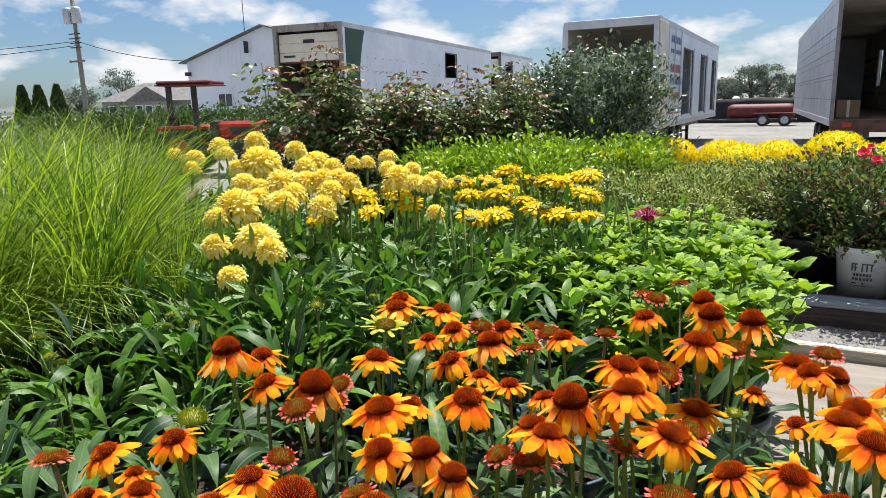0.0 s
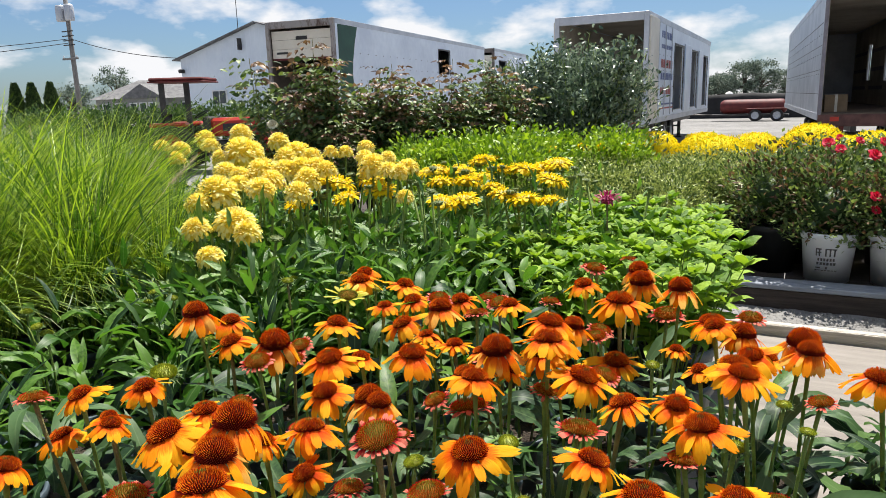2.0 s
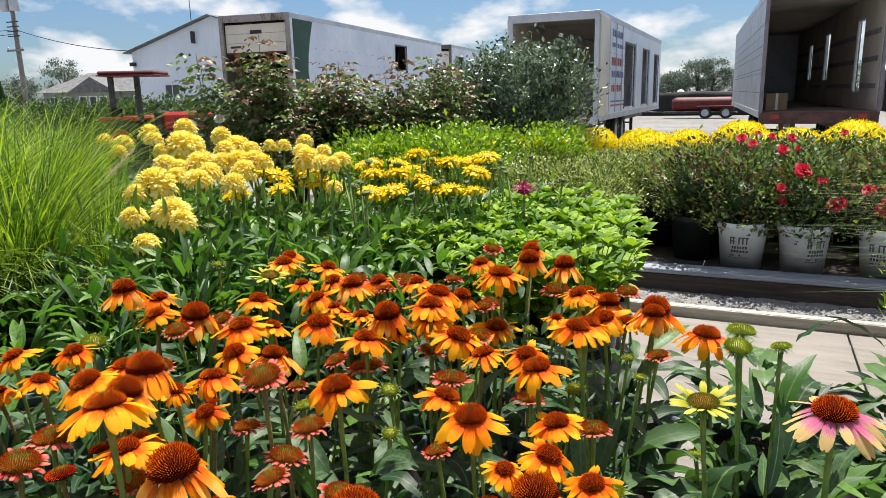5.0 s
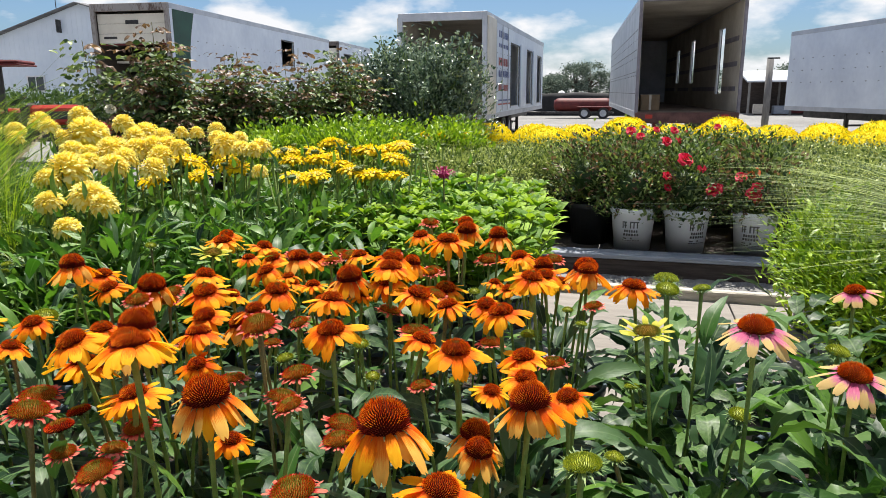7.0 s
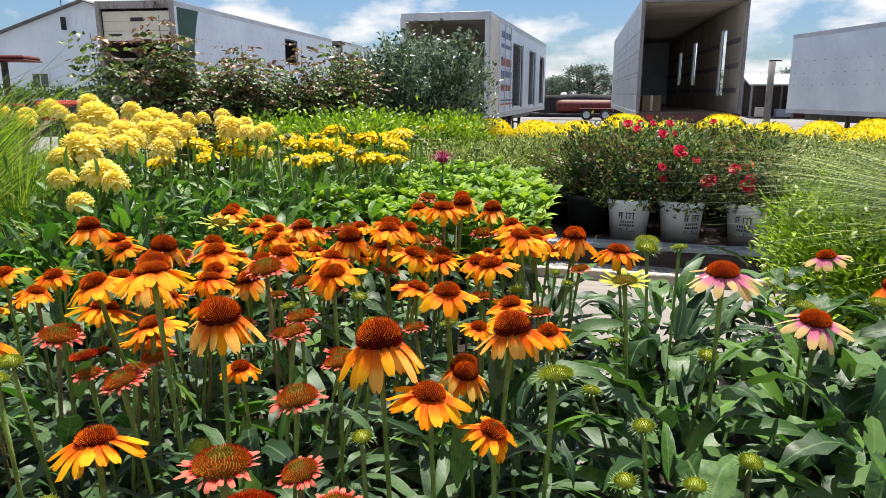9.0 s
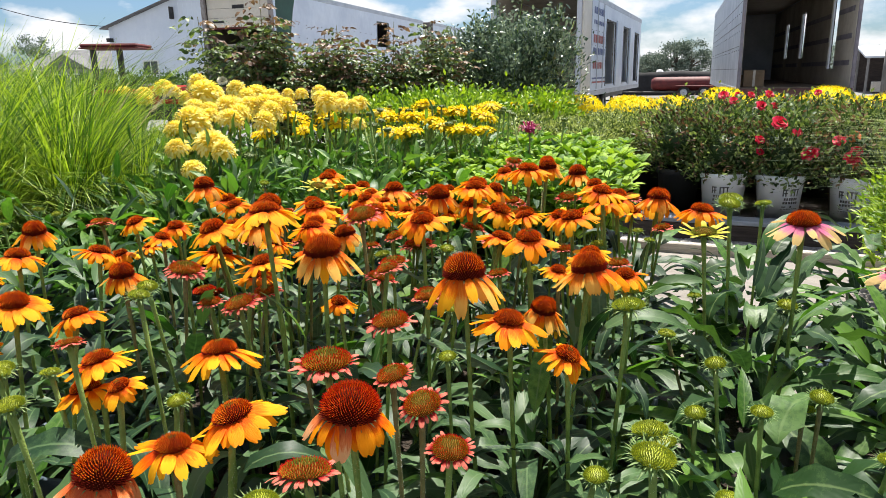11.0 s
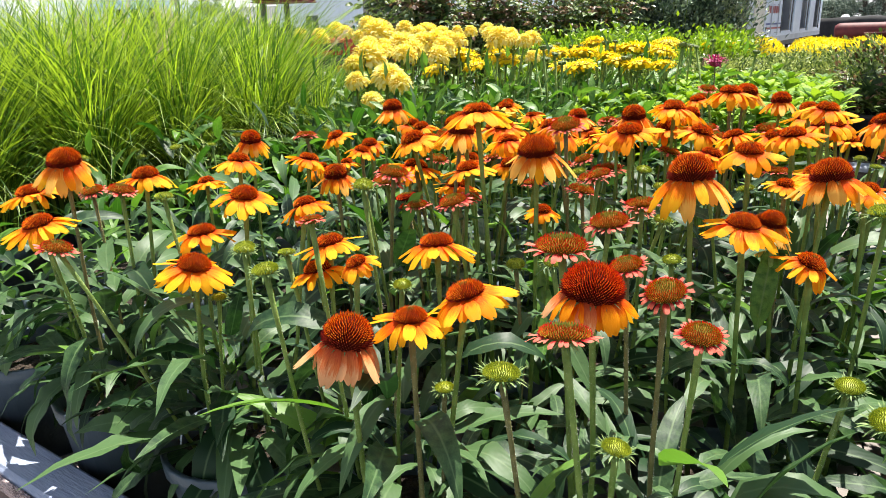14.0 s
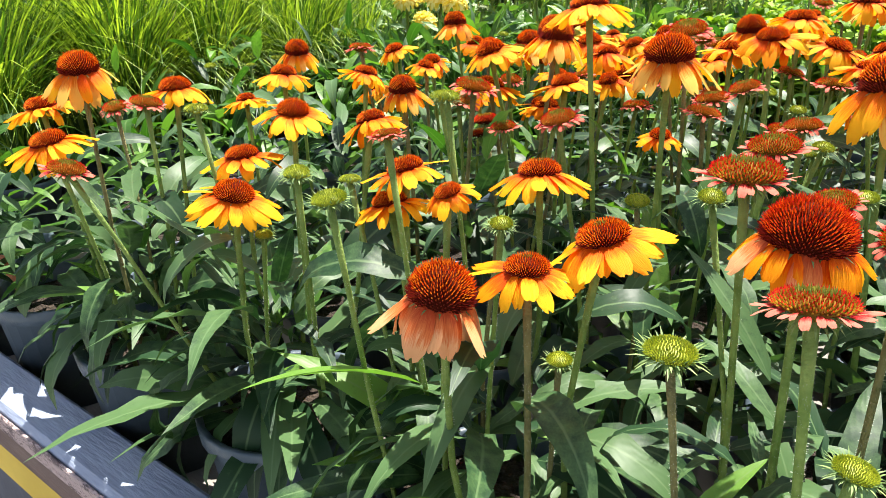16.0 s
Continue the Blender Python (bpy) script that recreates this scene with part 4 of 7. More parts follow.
def build_post_and_shed():
    p = thing("timber_post", pose(5.3, 27.7, 0), "tall weathered timber post in the yard", "post")
    vs, fs = tube([(0, 0, 0), (0, 0, 2.85)], [0.13, 0.12], 10)
    part("post", raw("post", vs, fs, M_POLE), None, p)
    part("cap", box(-0.1, 0.3, -0.05, 0.05, 2.852, 2.9), M_STEEL, p)
    s = thing("open_shed", pose(8.4, 54.5, 0), "open-sided shed with a pale metal roof", "shed")
    bm = bmesh.new()
    vs = [bm.verts.new(c) for c in ((0, 0, 2.3), (9, 0, 2.3), (9, 5, 3.1), (0, 5, 3.1), (0, 0, 2.42), (9, 0, 2.42), (9, 5, 3.22), (0, 5, 3.22))]
    for q in ((3, 2, 1, 0), (4, 5, 6, 7), (0, 1, 5, 4), (1, 2, 6, 5), (2, 3, 7, 6), (3, 0, 4, 7)):
        bm.faces.new([vs[i] for i in q])
    part("roof", bm, M_ALU, s)
    for x in (0.2, 3.0, 6.0, 8.8):
        part("post", box(x - 0.07, x + 0.07, 0.1, 0.24, 0, 2.298), M_POLE, s)
        part("post", box(x - 0.07, x + 0.07, 4.7, 4.84, 0, 3.0), M_POLE, s)
    part("back_wall", box(0.1, 8.9, 4.85, 4.9, 0, 3.0), M_WOOD_DARK, s)
    r = random.Random(4)
    for i in range(6):
        x, h = 0.6 + i * 1.3, r.uniform(0.6, 1.3)
        o = thing("crate", pose(8.4 + x, 54.3 + r.uniform(0.2, 2), 0, 0, 0, r.uniform(-8, 8)), "stacked wooden crate under the shed roof", "crate", "crates in the shed")
        part("crate_body", box(0, 1.0, 0, 0.8, 0.1, h, 0.02), r.choice((M_WOOD_PALE, M_WOOD, M_RED_DULL)), o)
        part("skid", box(0.05, 0.95, 0.05, 0.75, 0, 0.098), M_WOOD_DARK, o)


build_tractor()
build_tank()
build_windrow()
build_post_and_shed()

# ---- plant pieces ----


def scatter(pile, tv, tf, pos, dirs, sizes, rng, mat=0, up=0.6):
    """Lays copies of one small shape at pos, local y along dirs."""
    tv = np.asarray(tv, dtype=float)
    pos, d, sizes = np.asarray(pos, float), np.asarray(dirs, float), np.asarray(sizes, float)
    d = d / np.maximum(np.linalg.norm(d, axis=1, keepdims=True), 1e-6)
    ref = rng.normal(size=d.shape) * (1 - up) + np.array([0, 0, up])
    x = np.cross(d, ref)
    x /= np.maximum(np.linalg.norm(x, axis=1, keepdims=True), 1e-6)
    z = np.cross(x, d)
    v = (tv[None, :, 0, None] * x[:, None] + tv[None, :, 1, None] * d[:, None] + tv[None, :, 2, None] * z[:, None]) * sizes[:, None, None] + pos[:, None]
    n, k = len(pos), len(tv)
    f0 = [np.asarray(f) for f in tf]
    pile.v.append(v.reshape(-1, 3))
    base = pile.n
    for i in range(n):
        o = base + i * k
        pile.f.extend(tuple((f + o).tolist()) for f in f0)
    pile.i.extend([mat] * (n * len(tf)))
    pile.n += n * k


MINI_V = [(0, 0, 0), (0.26, 0.42, 0.07), (0.16, 0.75, 0.03), (0, 1, -0.06), (-0.16, 0.75, 0.03), (-0.26, 0.42, 0.07), (0, 0.5, 0)]
MINI_F = [(0, 1, 6), (1, 2, 3, 6), (6, 3, 4, 5), (0, 6, 5)]
DIAM_V = [(0, 0, 0), (0.27, 0.5, 0.06), (0, 1, 0), (-0.27, 0.5, 0.06)]
DIAM_F = [(0, 1, 2), (0, 2, 3)]
LANCE_V = [(0, 0, 0), (0.15, 0.38, 0.05), (0.11, 0.7, 0.02), (0, 1, -0.12), (-0.11, 0.7, 0.02), (-0.15, 0.38, 0.05), (0, 0.5, 0)]

# coneflower leaves and petals, shared by all plants
LEAVES = []
for _i in range(12):
    _v, _f, _u = leaf_shape(0.165 + 0.022 * (_i % 4), 0.55 + 0.2 * _i, 0.30, 9, 0.95, 0.10 + 0.10 * (_i % 3), 0.55 * math.sin(_i * 2.4))
    LEAVES.append(raw("leaf", _v, _f, M_LEAF, uvs=_u))
LEAVES_BROAD = []
for _i in range(9):
    _v, _f, _u = leaf_shape(0.29 + 0.03 * (_i % 3), 0.6 + 0.24 * _i, 0.30, 9, 0.9, 0.22 + 0.12 * (_i % 3), 0.7 * math.sin(_i * 2.4))
    LEAVES_BROAD.append(raw("leaf", _v, _f, M_LEAF_BROAD, uvs=_u))
LEAVES_FRESH = []
for _i in range(6):
    _v, _f, _u = leaf_shape(0.20 + 0.03 * (_i % 3), 0.6 + 0.3 * _i, 0.25, 7, 0.95, 0.12 * (_i % 3), 0.5 * math.sin(_i * 2.4))
    LEAVES_FRESH.append(raw("leaf", _v, _f, M_LEAF_FRESH, uvs=_u))


def petal_shape(width, arch, notch=0.06, segs=5, up0=0.0):
    vs, fs, uv = [], [], []
    y = z = 0.0
    prof = (0.45, 0.82, 0.98, 1.0, 0.92, 0.55)
    for i in range(segs + 1):
        t = i / segs
        a = up0 - arch * t
        if i:
            y, z = y + math.cos(a) / segs, z + math.sin(a) / segs
        w = width * 0.5 * prof[min(i, 5)]
        n = notch if i == segs else 0.0
        vs += [(-w, y, z - 0.10 * w), (-w * 0.45, y + n, z + 0.08 * w), (0, y - n * 0.6, z - 0.05 * w), (w * 0.45, y + n, z + 0.08 * w), (w, y, z - 0.10 * w)]
        uv += [(k / 4, t) for k in range(5)]
    for i in range(segs):
        for k in range(4):
            b = i * 5 + k
            fs.append((b, b + 1, b + 6, b + 5))
    return vs, fs, uv


PETAL_SOURCE = {}


def petal_set(mat, width, arches, notch=0.06):
    out = []
    for a in arches:
        v, f, u = petal_shape(width * RNG.uniform(0.9, 1.1), a, notch)
        me = raw("petal", v, f, mat, uvs=u)
        PETAL_SOURCE[me.name] = (np.asarray(v), f, u, mat)
        out.append(me)
    return out


PETALS = {
    "open": petal_set(M_PETAL_O, 0.47, (0.4, 0.7, 1.0), 0.09) + petal_set(M_PETAL_Y, 0.45, (0.35, 0.8, 1.1), 0.09),
    "amber": petal_set(M_PETAL_Y, 0.48, (0.35, 0.6, 0.9), 0.09) + petal_set(M_PETAL_O, 0.48, (0.5,), 0.09),
    "droop": petal_set(M_PETAL_T, 0.40, (0.25, 0.6, 0.9), 0.09) + petal_set(M_PETAL_O, 0.40, (0.3, 0.7)) + petal_set(M_PETAL_Y, 0.38, (0.5,)),
    "faded": petal_set(M_PETAL_D, 0.46, (0.2, 0.5, 0.9)),
    "dome": petal_set(M_PETAL_O, 0.55, (0.5, 0.8)) + petal_set(M_PETAL_Y, 0.52, (0.6,)) + petal_set(M_PETAL_D, 0.55, (0.6,)),
    "young": petal_set(M_PETAL_R, 0.42, (0.1, 0.5, 0.9), -0.08),
    "pink": petal_set(M_PETAL_P, 0.36, (0.3, 0.5)),
    "lime": petal_set(M_PETAL_L, 0.36, (0.2, 0.35)),
}


def cone_mesh(name, height, count, tip, foot, centre=None, spike=0.2, bracts=True, stop=1.75, lean=0.55, fringe=0, old=0.82):
    """The spiny centre of a coneflower, radius 1, with green bracts under it."""
    p = Pile()
    sides = 14
    prof = [(math.sin(a), height * math.cos(a)) for a in np.linspace(0.02, stop, 8)] + [(0.35, -0.28), (0.14, -0.42)]
    v, f = lathe([(max(r * 0.90, 0.01), z * 0.91) for r, z in prof], sides)
    p.add(v, f, 0)
    tri = ((-0.55, -0.4), (0.55, -0.4), (0.0, 0.75))
    tv = np.array([(a * k, y, b * k) for y, k in (((0, 1.0), (0.42, 0.86), (0.78, 0.52)) if height > 0.45 else ((0, 1.0), (0.28, 0.92), (0.60, 0.70))) for a, b in tri] + [(0, 1.0, 0)])
    mid = M_SPIKE_GREEN if tip is M_SPIKE_GREEN else M_SPIKE_LIME if tip is M_SPIKE_LIME else M_SPIKE_YOUNG if height < 0.45 else M_SPIKE if tip is M_SPIKE_RED else M_SPIKE_MID
    for i in range(count):
        t = (i + 0.5) / count
        a = math.acos(1 - t * (1 - math.cos(min(stop, 1.72))))
        th = i * 2.399963
        pos = Vector((math.sin(a) * math.cos(th), math.sin(a) * math.sin(th), height * math.cos(a)))
        nrm = Vector((math.sin(a) * math.cos(th) * height, math.sin(a) * math.sin(th) * height, math.cos(a))).normalized()
        d = (nrm + Vector((0.10 * math.sin(i * 7.1), 0.10 * math.sin(i * 4.3), lean))).normalized()
        s = spike * (0.75 if t < 0.06 else 1.0 + 0.12 * math.sin(i * 3.7))
        w = (1.25 if fringe else 0.90) / math.sqrt(count) / s
        v = turn(tv * [w, 1, w], aim(pos * 0.89, d, s))
        c = centre is not None and t < centre[1]
        p.add(v, [(0, 1, 4, 3), (1, 2, 5, 4), (2, 0, 3, 5)], 7 if t < 0.42 + 0.08 * math.sin(i) else 2)
        p.add(v, [(3, 4, 7, 6), (4, 5, 8, 7), (5, 3, 6, 8)], 3 if c else 5 if t > old + 0.06 else 6)
        p.add(v, [(6, 7, 9), (7, 8, 9), (8, 6, 9)], 3 if c else 5 if t > old else 1)
    if bracts:
        bv = np.array([(-0.09, 0, 0), (0.09, 0, 0), (0.05, 0.5, 0.06), (0, 0.85, -0.06), (-0.05, 0.5, 0.06)])
        for ring, (r0, z0, dz, s) in enumerate(((0.55, -0.14, -0.1, 0.75), (0.42, -0.26, -0.5, 0.7), (0.3, -0.34, -1.0, 0.6))):
            for k in range(13):
                th = 2 * math.pi * (k + ring * 0.5) / 13
                d = Vector((math.cos(th), math.sin(th), dz))
                p.add(turn(bv, aim((r0 * math.cos(th), r0 * math.sin(th), z0), d, s)), [(0, 1, 2, 4), (4, 2, 3)], 4)
    for k in range(fringe):
        th = k * 2.399963
        d = Vector((math.cos(th), math.sin(th), 0.15 + 0.75 * math.sin(k * 1.7)))
        bv = np.array([(-0.07, 0, 0), (0.07, 0, 0), (0.05, 0.4, 0.05), (0, 0.8, 0.02), (-0.05, 0.4, 0.05)])
        p.add(turn(bv, aim((0.8 * math.cos(th), 0.8 * math.sin(th), -0.06 - 0.05 * (k % 3)), d, 0.85 + 0.25 * math.sin(k * 2.3))), [(0, 1, 2, 4), (4, 2, 3)], 4)
    return p.mesh(name, [M_SPIKE_GREEN if tip is M_SPIKE_GREEN else M_CORE if height > 0.4 else M_CORE_YOUNG, tip, foot, centre[0] if centre else tip, M_BRACT, tip if fringe else M_SPIKE_OLD, mid, foot if fringe or tip is M_SPIKE_LIME else M_SPIKE_WARM], False)


CONES = {
    "open": [cone_mesh("cone", 0.68, 460, M_SPIKE, M_SPIKE_DARK, spike=0.25), cone_mesh("cone", 0.58, 440, M_SPIKE, M_SPIKE_DARK, (M_SPIKE_LIME, 0.03), spike=0.26, old=0.8)],
    "droop": [cone_mesh("cone", 1.05, 620, M_SPIKE, M_SPIKE_DARK, spike=0.26, old=0.62), cone_mesh("cone", 0.92, 580, M_SPIKE, M_SPIKE_DARK, spike=0.26, old=0.66)],
    "dome": [cone_mesh("cone", 0.92, 900, M_SPIKE_RED, M_SPIKE_DARK, spike=0.25, old=0.74)],
    "young": [cone_mesh("cone", 0.40, 380, M_SPIKE_RED, M_SPIKE_OLIVE, (M_SPIKE_LIME, 0.12), spike=0.24, lean=0.7, old=0.9), cone_mesh("cone", 0.36, 380, M_SPIKE_RED, M_SPIKE_OLIVE, (M_SPIKE_LIME, 0.15), spike=0.23, lean=0.7, old=0.9)],
    "bud": [cone_mesh("bud", 0.45, 300, M_SPIKE_GREEN, M_SPIKE_LIME, (M_SPIKE_GREEN, 0.1), spike=0.15, lean=0.6, fringe=60), cone_mesh("bud", 0.55, 280, M_SPIKE_GREEN, M_SPIKE_LIME, (M_SPIKE_GREEN, 0.1), spike=0.16, lean=0.5, fringe=66)],
    "ripe": [cone_mesh("bud", 0.42, 380, M_SPIKE_GREEN, M_SPIKE_LIME, (M_SPIKE_LIME, 0.12), spike=0.16, lean=0.5, fringe=64)],
    "spent": [cone_mesh("cone", 0.45, 300, M_SPIKE_RED, M_SPIKE_DARK, (M_SPIKE_YOUNG, 0.2), spike=0.22, lean=0.6, old=0.85)],
}
CONES["faded"] = CONES["droop"]
CONES["amber"] = CONES["open"]
CONES["pink"] = [CONES["open"][0]]
CONES["lime"] = [cone_mesh("cone", 0.32, 380, M_SPIKE_LIME, M_SPIKE_DARK, (M_SPIKE_LIME, 0.5), spike=0.14, lean=0.7, old=2.0)]
# kind: (cone radius as share of the whole width, petals, first and last droop in degrees, petal scale)
HEADS = {"open": (0.20, 18, -8, 30, 1.0), "amber": (0.20, 18, -8, 26, 1.0), "droop": (0.235, 19, 24, 52, 1.1), "faded": (0.26, 19, 34, 60, 1.1), "spent": (0.42, 0, 0, 0, 0), "dome": (0.27, 18, 20, 50, 1.3),
         "young": (0.31, 27, -26, 10, 0.8), "pink": (0.20, 15, 0, 26, 1.0), "lime": (0.24, 15, -34, -8, 1.0), "bud": (0.32, 0, 0, 0, 0), "ripe": (0.34, 0, 0, 0, 0)}
HEAD_LABEL = {"open": "orange daisy-like bloom with a rust-brown cone", "amber": "amber bloom with a rust-brown cone", "droop": "old bloom with drooping buff petals and a tall cone", "faded": "faded bloom with drooping peach petals and a tall cone", "spent": "closed crimson bloom without petals",
              "dome": "large bloom with a domed crimson cone", "young": "young coral bloom with short petals", "pink": "pink and lime bloom with an orange cone",
              "lime": "pale lime bloom", "bud": "green spiny flower bud", "ripe": "swelling lime-green flower bud"}


def pot_mesh(r, h, mat):
    v, f = lathe([(0.01, 0.004), (r * 0.76, 0.004), (r * 0.78, 0.0), (r * 0.94, h * 0.86), (r, h * 0.87), (r * 1.02, h * 0.99), (r, h), (r * 0.94, h * 0.99), (r * 0.92, h * 0.84)], 26)
    return raw("pot", v, f, mat)


def soil_mesh(r, h):
    v, f = lathe([(r * 0.93, h * 0.84), (r * 0.6, h * 0.87), (r * 0.25, h * 0.88), (0.005, h * 0.89)], 16)
    return raw("soil", v, f, M_SOIL)


POT_R, POT_H = 0.122, 0.215
POT, SOIL = pot_mesh(POT_R, POT_H, M_POT), soil_mesh(POT_R, POT_H)


def petal_pose(kind, i, rng):
    """Where petal i of a bloom of cone radius 1 sits."""
    share, count, d0, d1, k = HEADS[kind]
    full = (0.5 - share * 0.72) / share if d0 < 23 else (0.5 - share * 0.55) / share * 1.08
    full = full if kind != "young" else rng.uniform(0.52, 0.70)
    th = 2 * math.pi * (i + rng.uniform(-0.25, 0.25)) / count
    droop = radians(rng.uniform(d0, d1))
    s = full * rng.uniform(0.74, 1.12)
    b = Vector((math.cos(th), math.sin(th), 0)) * 0.86 + Vector((0, 0, -0.06 - 0.05 * (i % 2)))
    return Matrix.Translation(b) @ Matrix.Rotation(th - math.pi / 2, 4, "Z") @ Matrix.Rotation(-droop, 4, "X") @ Matrix.Rotation(rng.uniform(-0.4, 0.4), 4, "Y") @ Matrix.Diagonal((s, s, s, 1))


def corolla_mesh(kind, seed):
    """All the petals of a small or far bloom in one ring."""
    rng = random.Random(seed)
    vs, fs, uv, idx, mats, n = [], [], [], [], [], 0
    for i in range(HEADS[kind][1]):
        v, f, u, mat = PETAL_SOURCE[rng.choice(PETALS[kind]).name]
        if mat not in mats:
            mats.append(mat)
        vs.append(turn(v, petal_pose(kind, i, rng)))
        fs.extend(tuple(a + n for a in q) for q in f)
        idx.extend([mats.index(mat)] * len(f))
        uv.extend(u)
        n += len(v)
    return raw("corolla", np.concatenate(vs), fs, mats, idx, uvs=uv)


COROLLAS = {k: [corolla_mesh(k, 300 + s) for s in range(4)] for k in PETALS}


def flower_head(parent, kind, p, width, rng, tilt=None):
    """One bloom of a coneflower: its cone, with the petals as pieces of it."""
    share, count, d0, d1, k = HEADS[kind]
    r = width * share
    lean = 20 if kind in ("open", "amber", "young") else 13
    tx, ty = tilt or (rng.uniform(-9, lean), rng.uniform(-11, 11))
    m = pose(p[0], p[1], p[2], tx, ty, rng.uniform(0, 360)) @ Matrix.Scale(r, 4)
    head = part("flower_head", rng.choice(CONES[kind]), None, parent, HEAD_LABEL[kind], m)
    if count and (kind == "young" or parent.matrix_basis.translation.y + p[1] > 1.16):
        part("corolla", rng.choice(COROLLAS[kind]), None, head)
    elif count:
        for i in range(count):
            part("petal", rng.choice(PETALS[kind]), None, head, "", petal_pose(kind, i, rng))
    return head


def hairs(points, radius, rng, n):
    """Fine pale hairs that stand out from a stem."""
    vs, fs = [], []
    for _ in range(n):
        s = rng.uniform(0.35, 0.98) * (len(points) - 1)
        k = min(int(s), len(points) - 2)
        p = points[k].lerp(points[k + 1], s - k)
        a = rng.uniform(0, 6.28)
        d = Vector((math.cos(a), math.sin(a), rng.uniform(-0.3, 0.5)))
        e = Vector((-d.y, d.x, 0)) * 0.00013
        q = p + Vector((d.x, d.y, 0)) * radius
        b = len(vs)
        vs += [q - e, q + e, q + d * rng.uniform(0.0009, 0.0020)]
        fs.append((b, b + 1, b + 2))
    return vs, fs


def coneflower(x, y, heads, leaves=36, group="potted coneflowers", spread=1.0, fresh=False, label=""):
    """A potted coneflower: pot, soil, leaves, one stem and bloom for each of heads (kind, x, y, z, width)."""
    rng = random.Random(int(x * 977 + y * 3517) + 5)
    kinds = {h[0] for h in heads}
    if not label:
        label = ("potted coneflower with pink blooms and green buds" if "pink" in kinds else "potted coneflower with green buds on leafy stems" if heads and kinds <= {"bud", "ripe", "lime"}
                 else "leafy potted coneflower not yet in bloom" if not heads else "potted orange coneflower in full bloom on the bench")
    z0 = DECK
    t = thing("coneflower", pose(x, y, z0), label, "flowering plant", group)
    part("pot", POT, None, t, "dark grey plastic nursery pot")
    part("soil", SOIL, None, t)
    crown = POT_H * 0.85
    stock = LEAVES_FRESH + LEAVES[:2] if fresh else LEAVES_BROAD + LEAVES[:3] + LEAVES_FRESH[:2] if spread > 1.2 and x > 0.7 else LEAVES + LEAVES_FRESH[:1]
    rise = 0.28 if spread < 1.2 else 0.24 if spread < 1.3 or y < 0.8 else 0.33 if y < 1.4 else 0.25
    front = y < 0.5
    rise = min(rise, 0.23) if front else rise
    for i in range(leaves):
        th = i * 2.399963 + rng.uniform(-0.4, 0.4)
        k = i / leaves
        h = crown + 0.02 + rise * k * rng.uniform(0.5, 1.2)
        r0 = 0.02 + 0.07 * rng.random()
        pitch = rng.uniform(-0.35, 0.35) + (0.75 if spread < 1.3 else 0.66 if y < 1.4 else 0.4) * k
        size = rng.uniform(0.14, 0.225) * (1.0 - 0.32 * k) * (0.9 if spread > 1.3 else min(spread, 1.12) if y > 0.8 else 1.12 if front and x < 0.4 else 0.95)
        if fresh:
            size, pitch, h = size * 0.82, pitch + 0.25, h + 0.05 * k
        if front and k < 0.4 and x > -0.3 and math.sin(th) > 0.2:
            th, pitch = -th, pitch - 0.22
        if front and x < -0.3 and k < 0.3 and math.sin(th) < -0.3:
            size, pitch = size * 0.72, pitch + 0.35
        part("leaf", rng.choice(stock), None, t, "", leaf_pose((math.cos(th) * r0, math.sin(th) * r0, h), th - math.pi / 2, pitch, size, rng.uniform(-0.4, 0.4)))
    for kind, hx, hy, hz, w in heads:
        top = Vector((hx - x, hy - y, hz - z0))
        drop = HEADS[kind][0] * w * 0.35
        th = rng.uniform(0, 6.28)
        foot = Vector((math.cos(th) * 0.02, math.sin(th) * 0.02, crown)) + Vector((top.x, top.y, 0)) * min(0.75, 0.085 / max(0.02, math.hypot(top.x, top.y)))
        end = top - Vector((0, 0, drop))
        mid = foot.lerp(end, 0.5) + Vector((rng.uniform(-0.014, 0.014), rng.uniform(-0.014, 0.014), 0))
        pts = [foot, foot.lerp(mid, 0.55), mid, mid.lerp(end, 0.55) + Vector((0, 0, 0.004)), end]
        rr = 0.0022 + w * 0.0105
        v, f = tube(pts, [rr * 1.15, rr, rr * 0.95, rr * 0.95, rr * 1.35], 8)
        idx = [0] * len(f)
        if hy < 0.55:
            hv, hf = hairs(pts, rr * 0.95, rng, 420)
            f = f + [tuple(a + len(v) for a in q) for q in hf]
            v, idx = v + hv, idx + [1] * len(hf)
        part("stem", raw("stem", v, f, [rng.choice((M_STEM, M_STEM, M_STEM, M_STEM, M_STEM_RED)), M_FUZZ], idx), None, t)
        flower_head(t, kind, top - Vector((0, 0, drop * 0.4)), w, rng)
        for _ in range(3 if spread < 1.2 else 4):
            s = rng.uniform(0.15, 0.48 if front else 0.62) if spread < 1.2 else rng.uniform(0.15, 0.55)
            q = foot.lerp(end, s)
            part("leaf", rng.choice(stock), None, t, "", leaf_pose(q, rng.uniform(0, 6.28), rng.uniform(0.0, 0.75), rng.uniform(0.07, 0.125) * (1.1 - 0.5 * s)))
    return t


# ---- coneflowers, pot by pot: (kind, x, y, z, width) of each bloom ----
coneflower(-0.8, 0.372, [], 64)
coneflower(-0.62, 0.665, [], 56)
coneflower(-0.62, 0.945, [('bud', -0.982, 0.883, 1.34, 0.045)], 56)
coneflower(-0.62, 1.225, [('open', -0.503, 1.296, 1.375, 0.098)], 30)
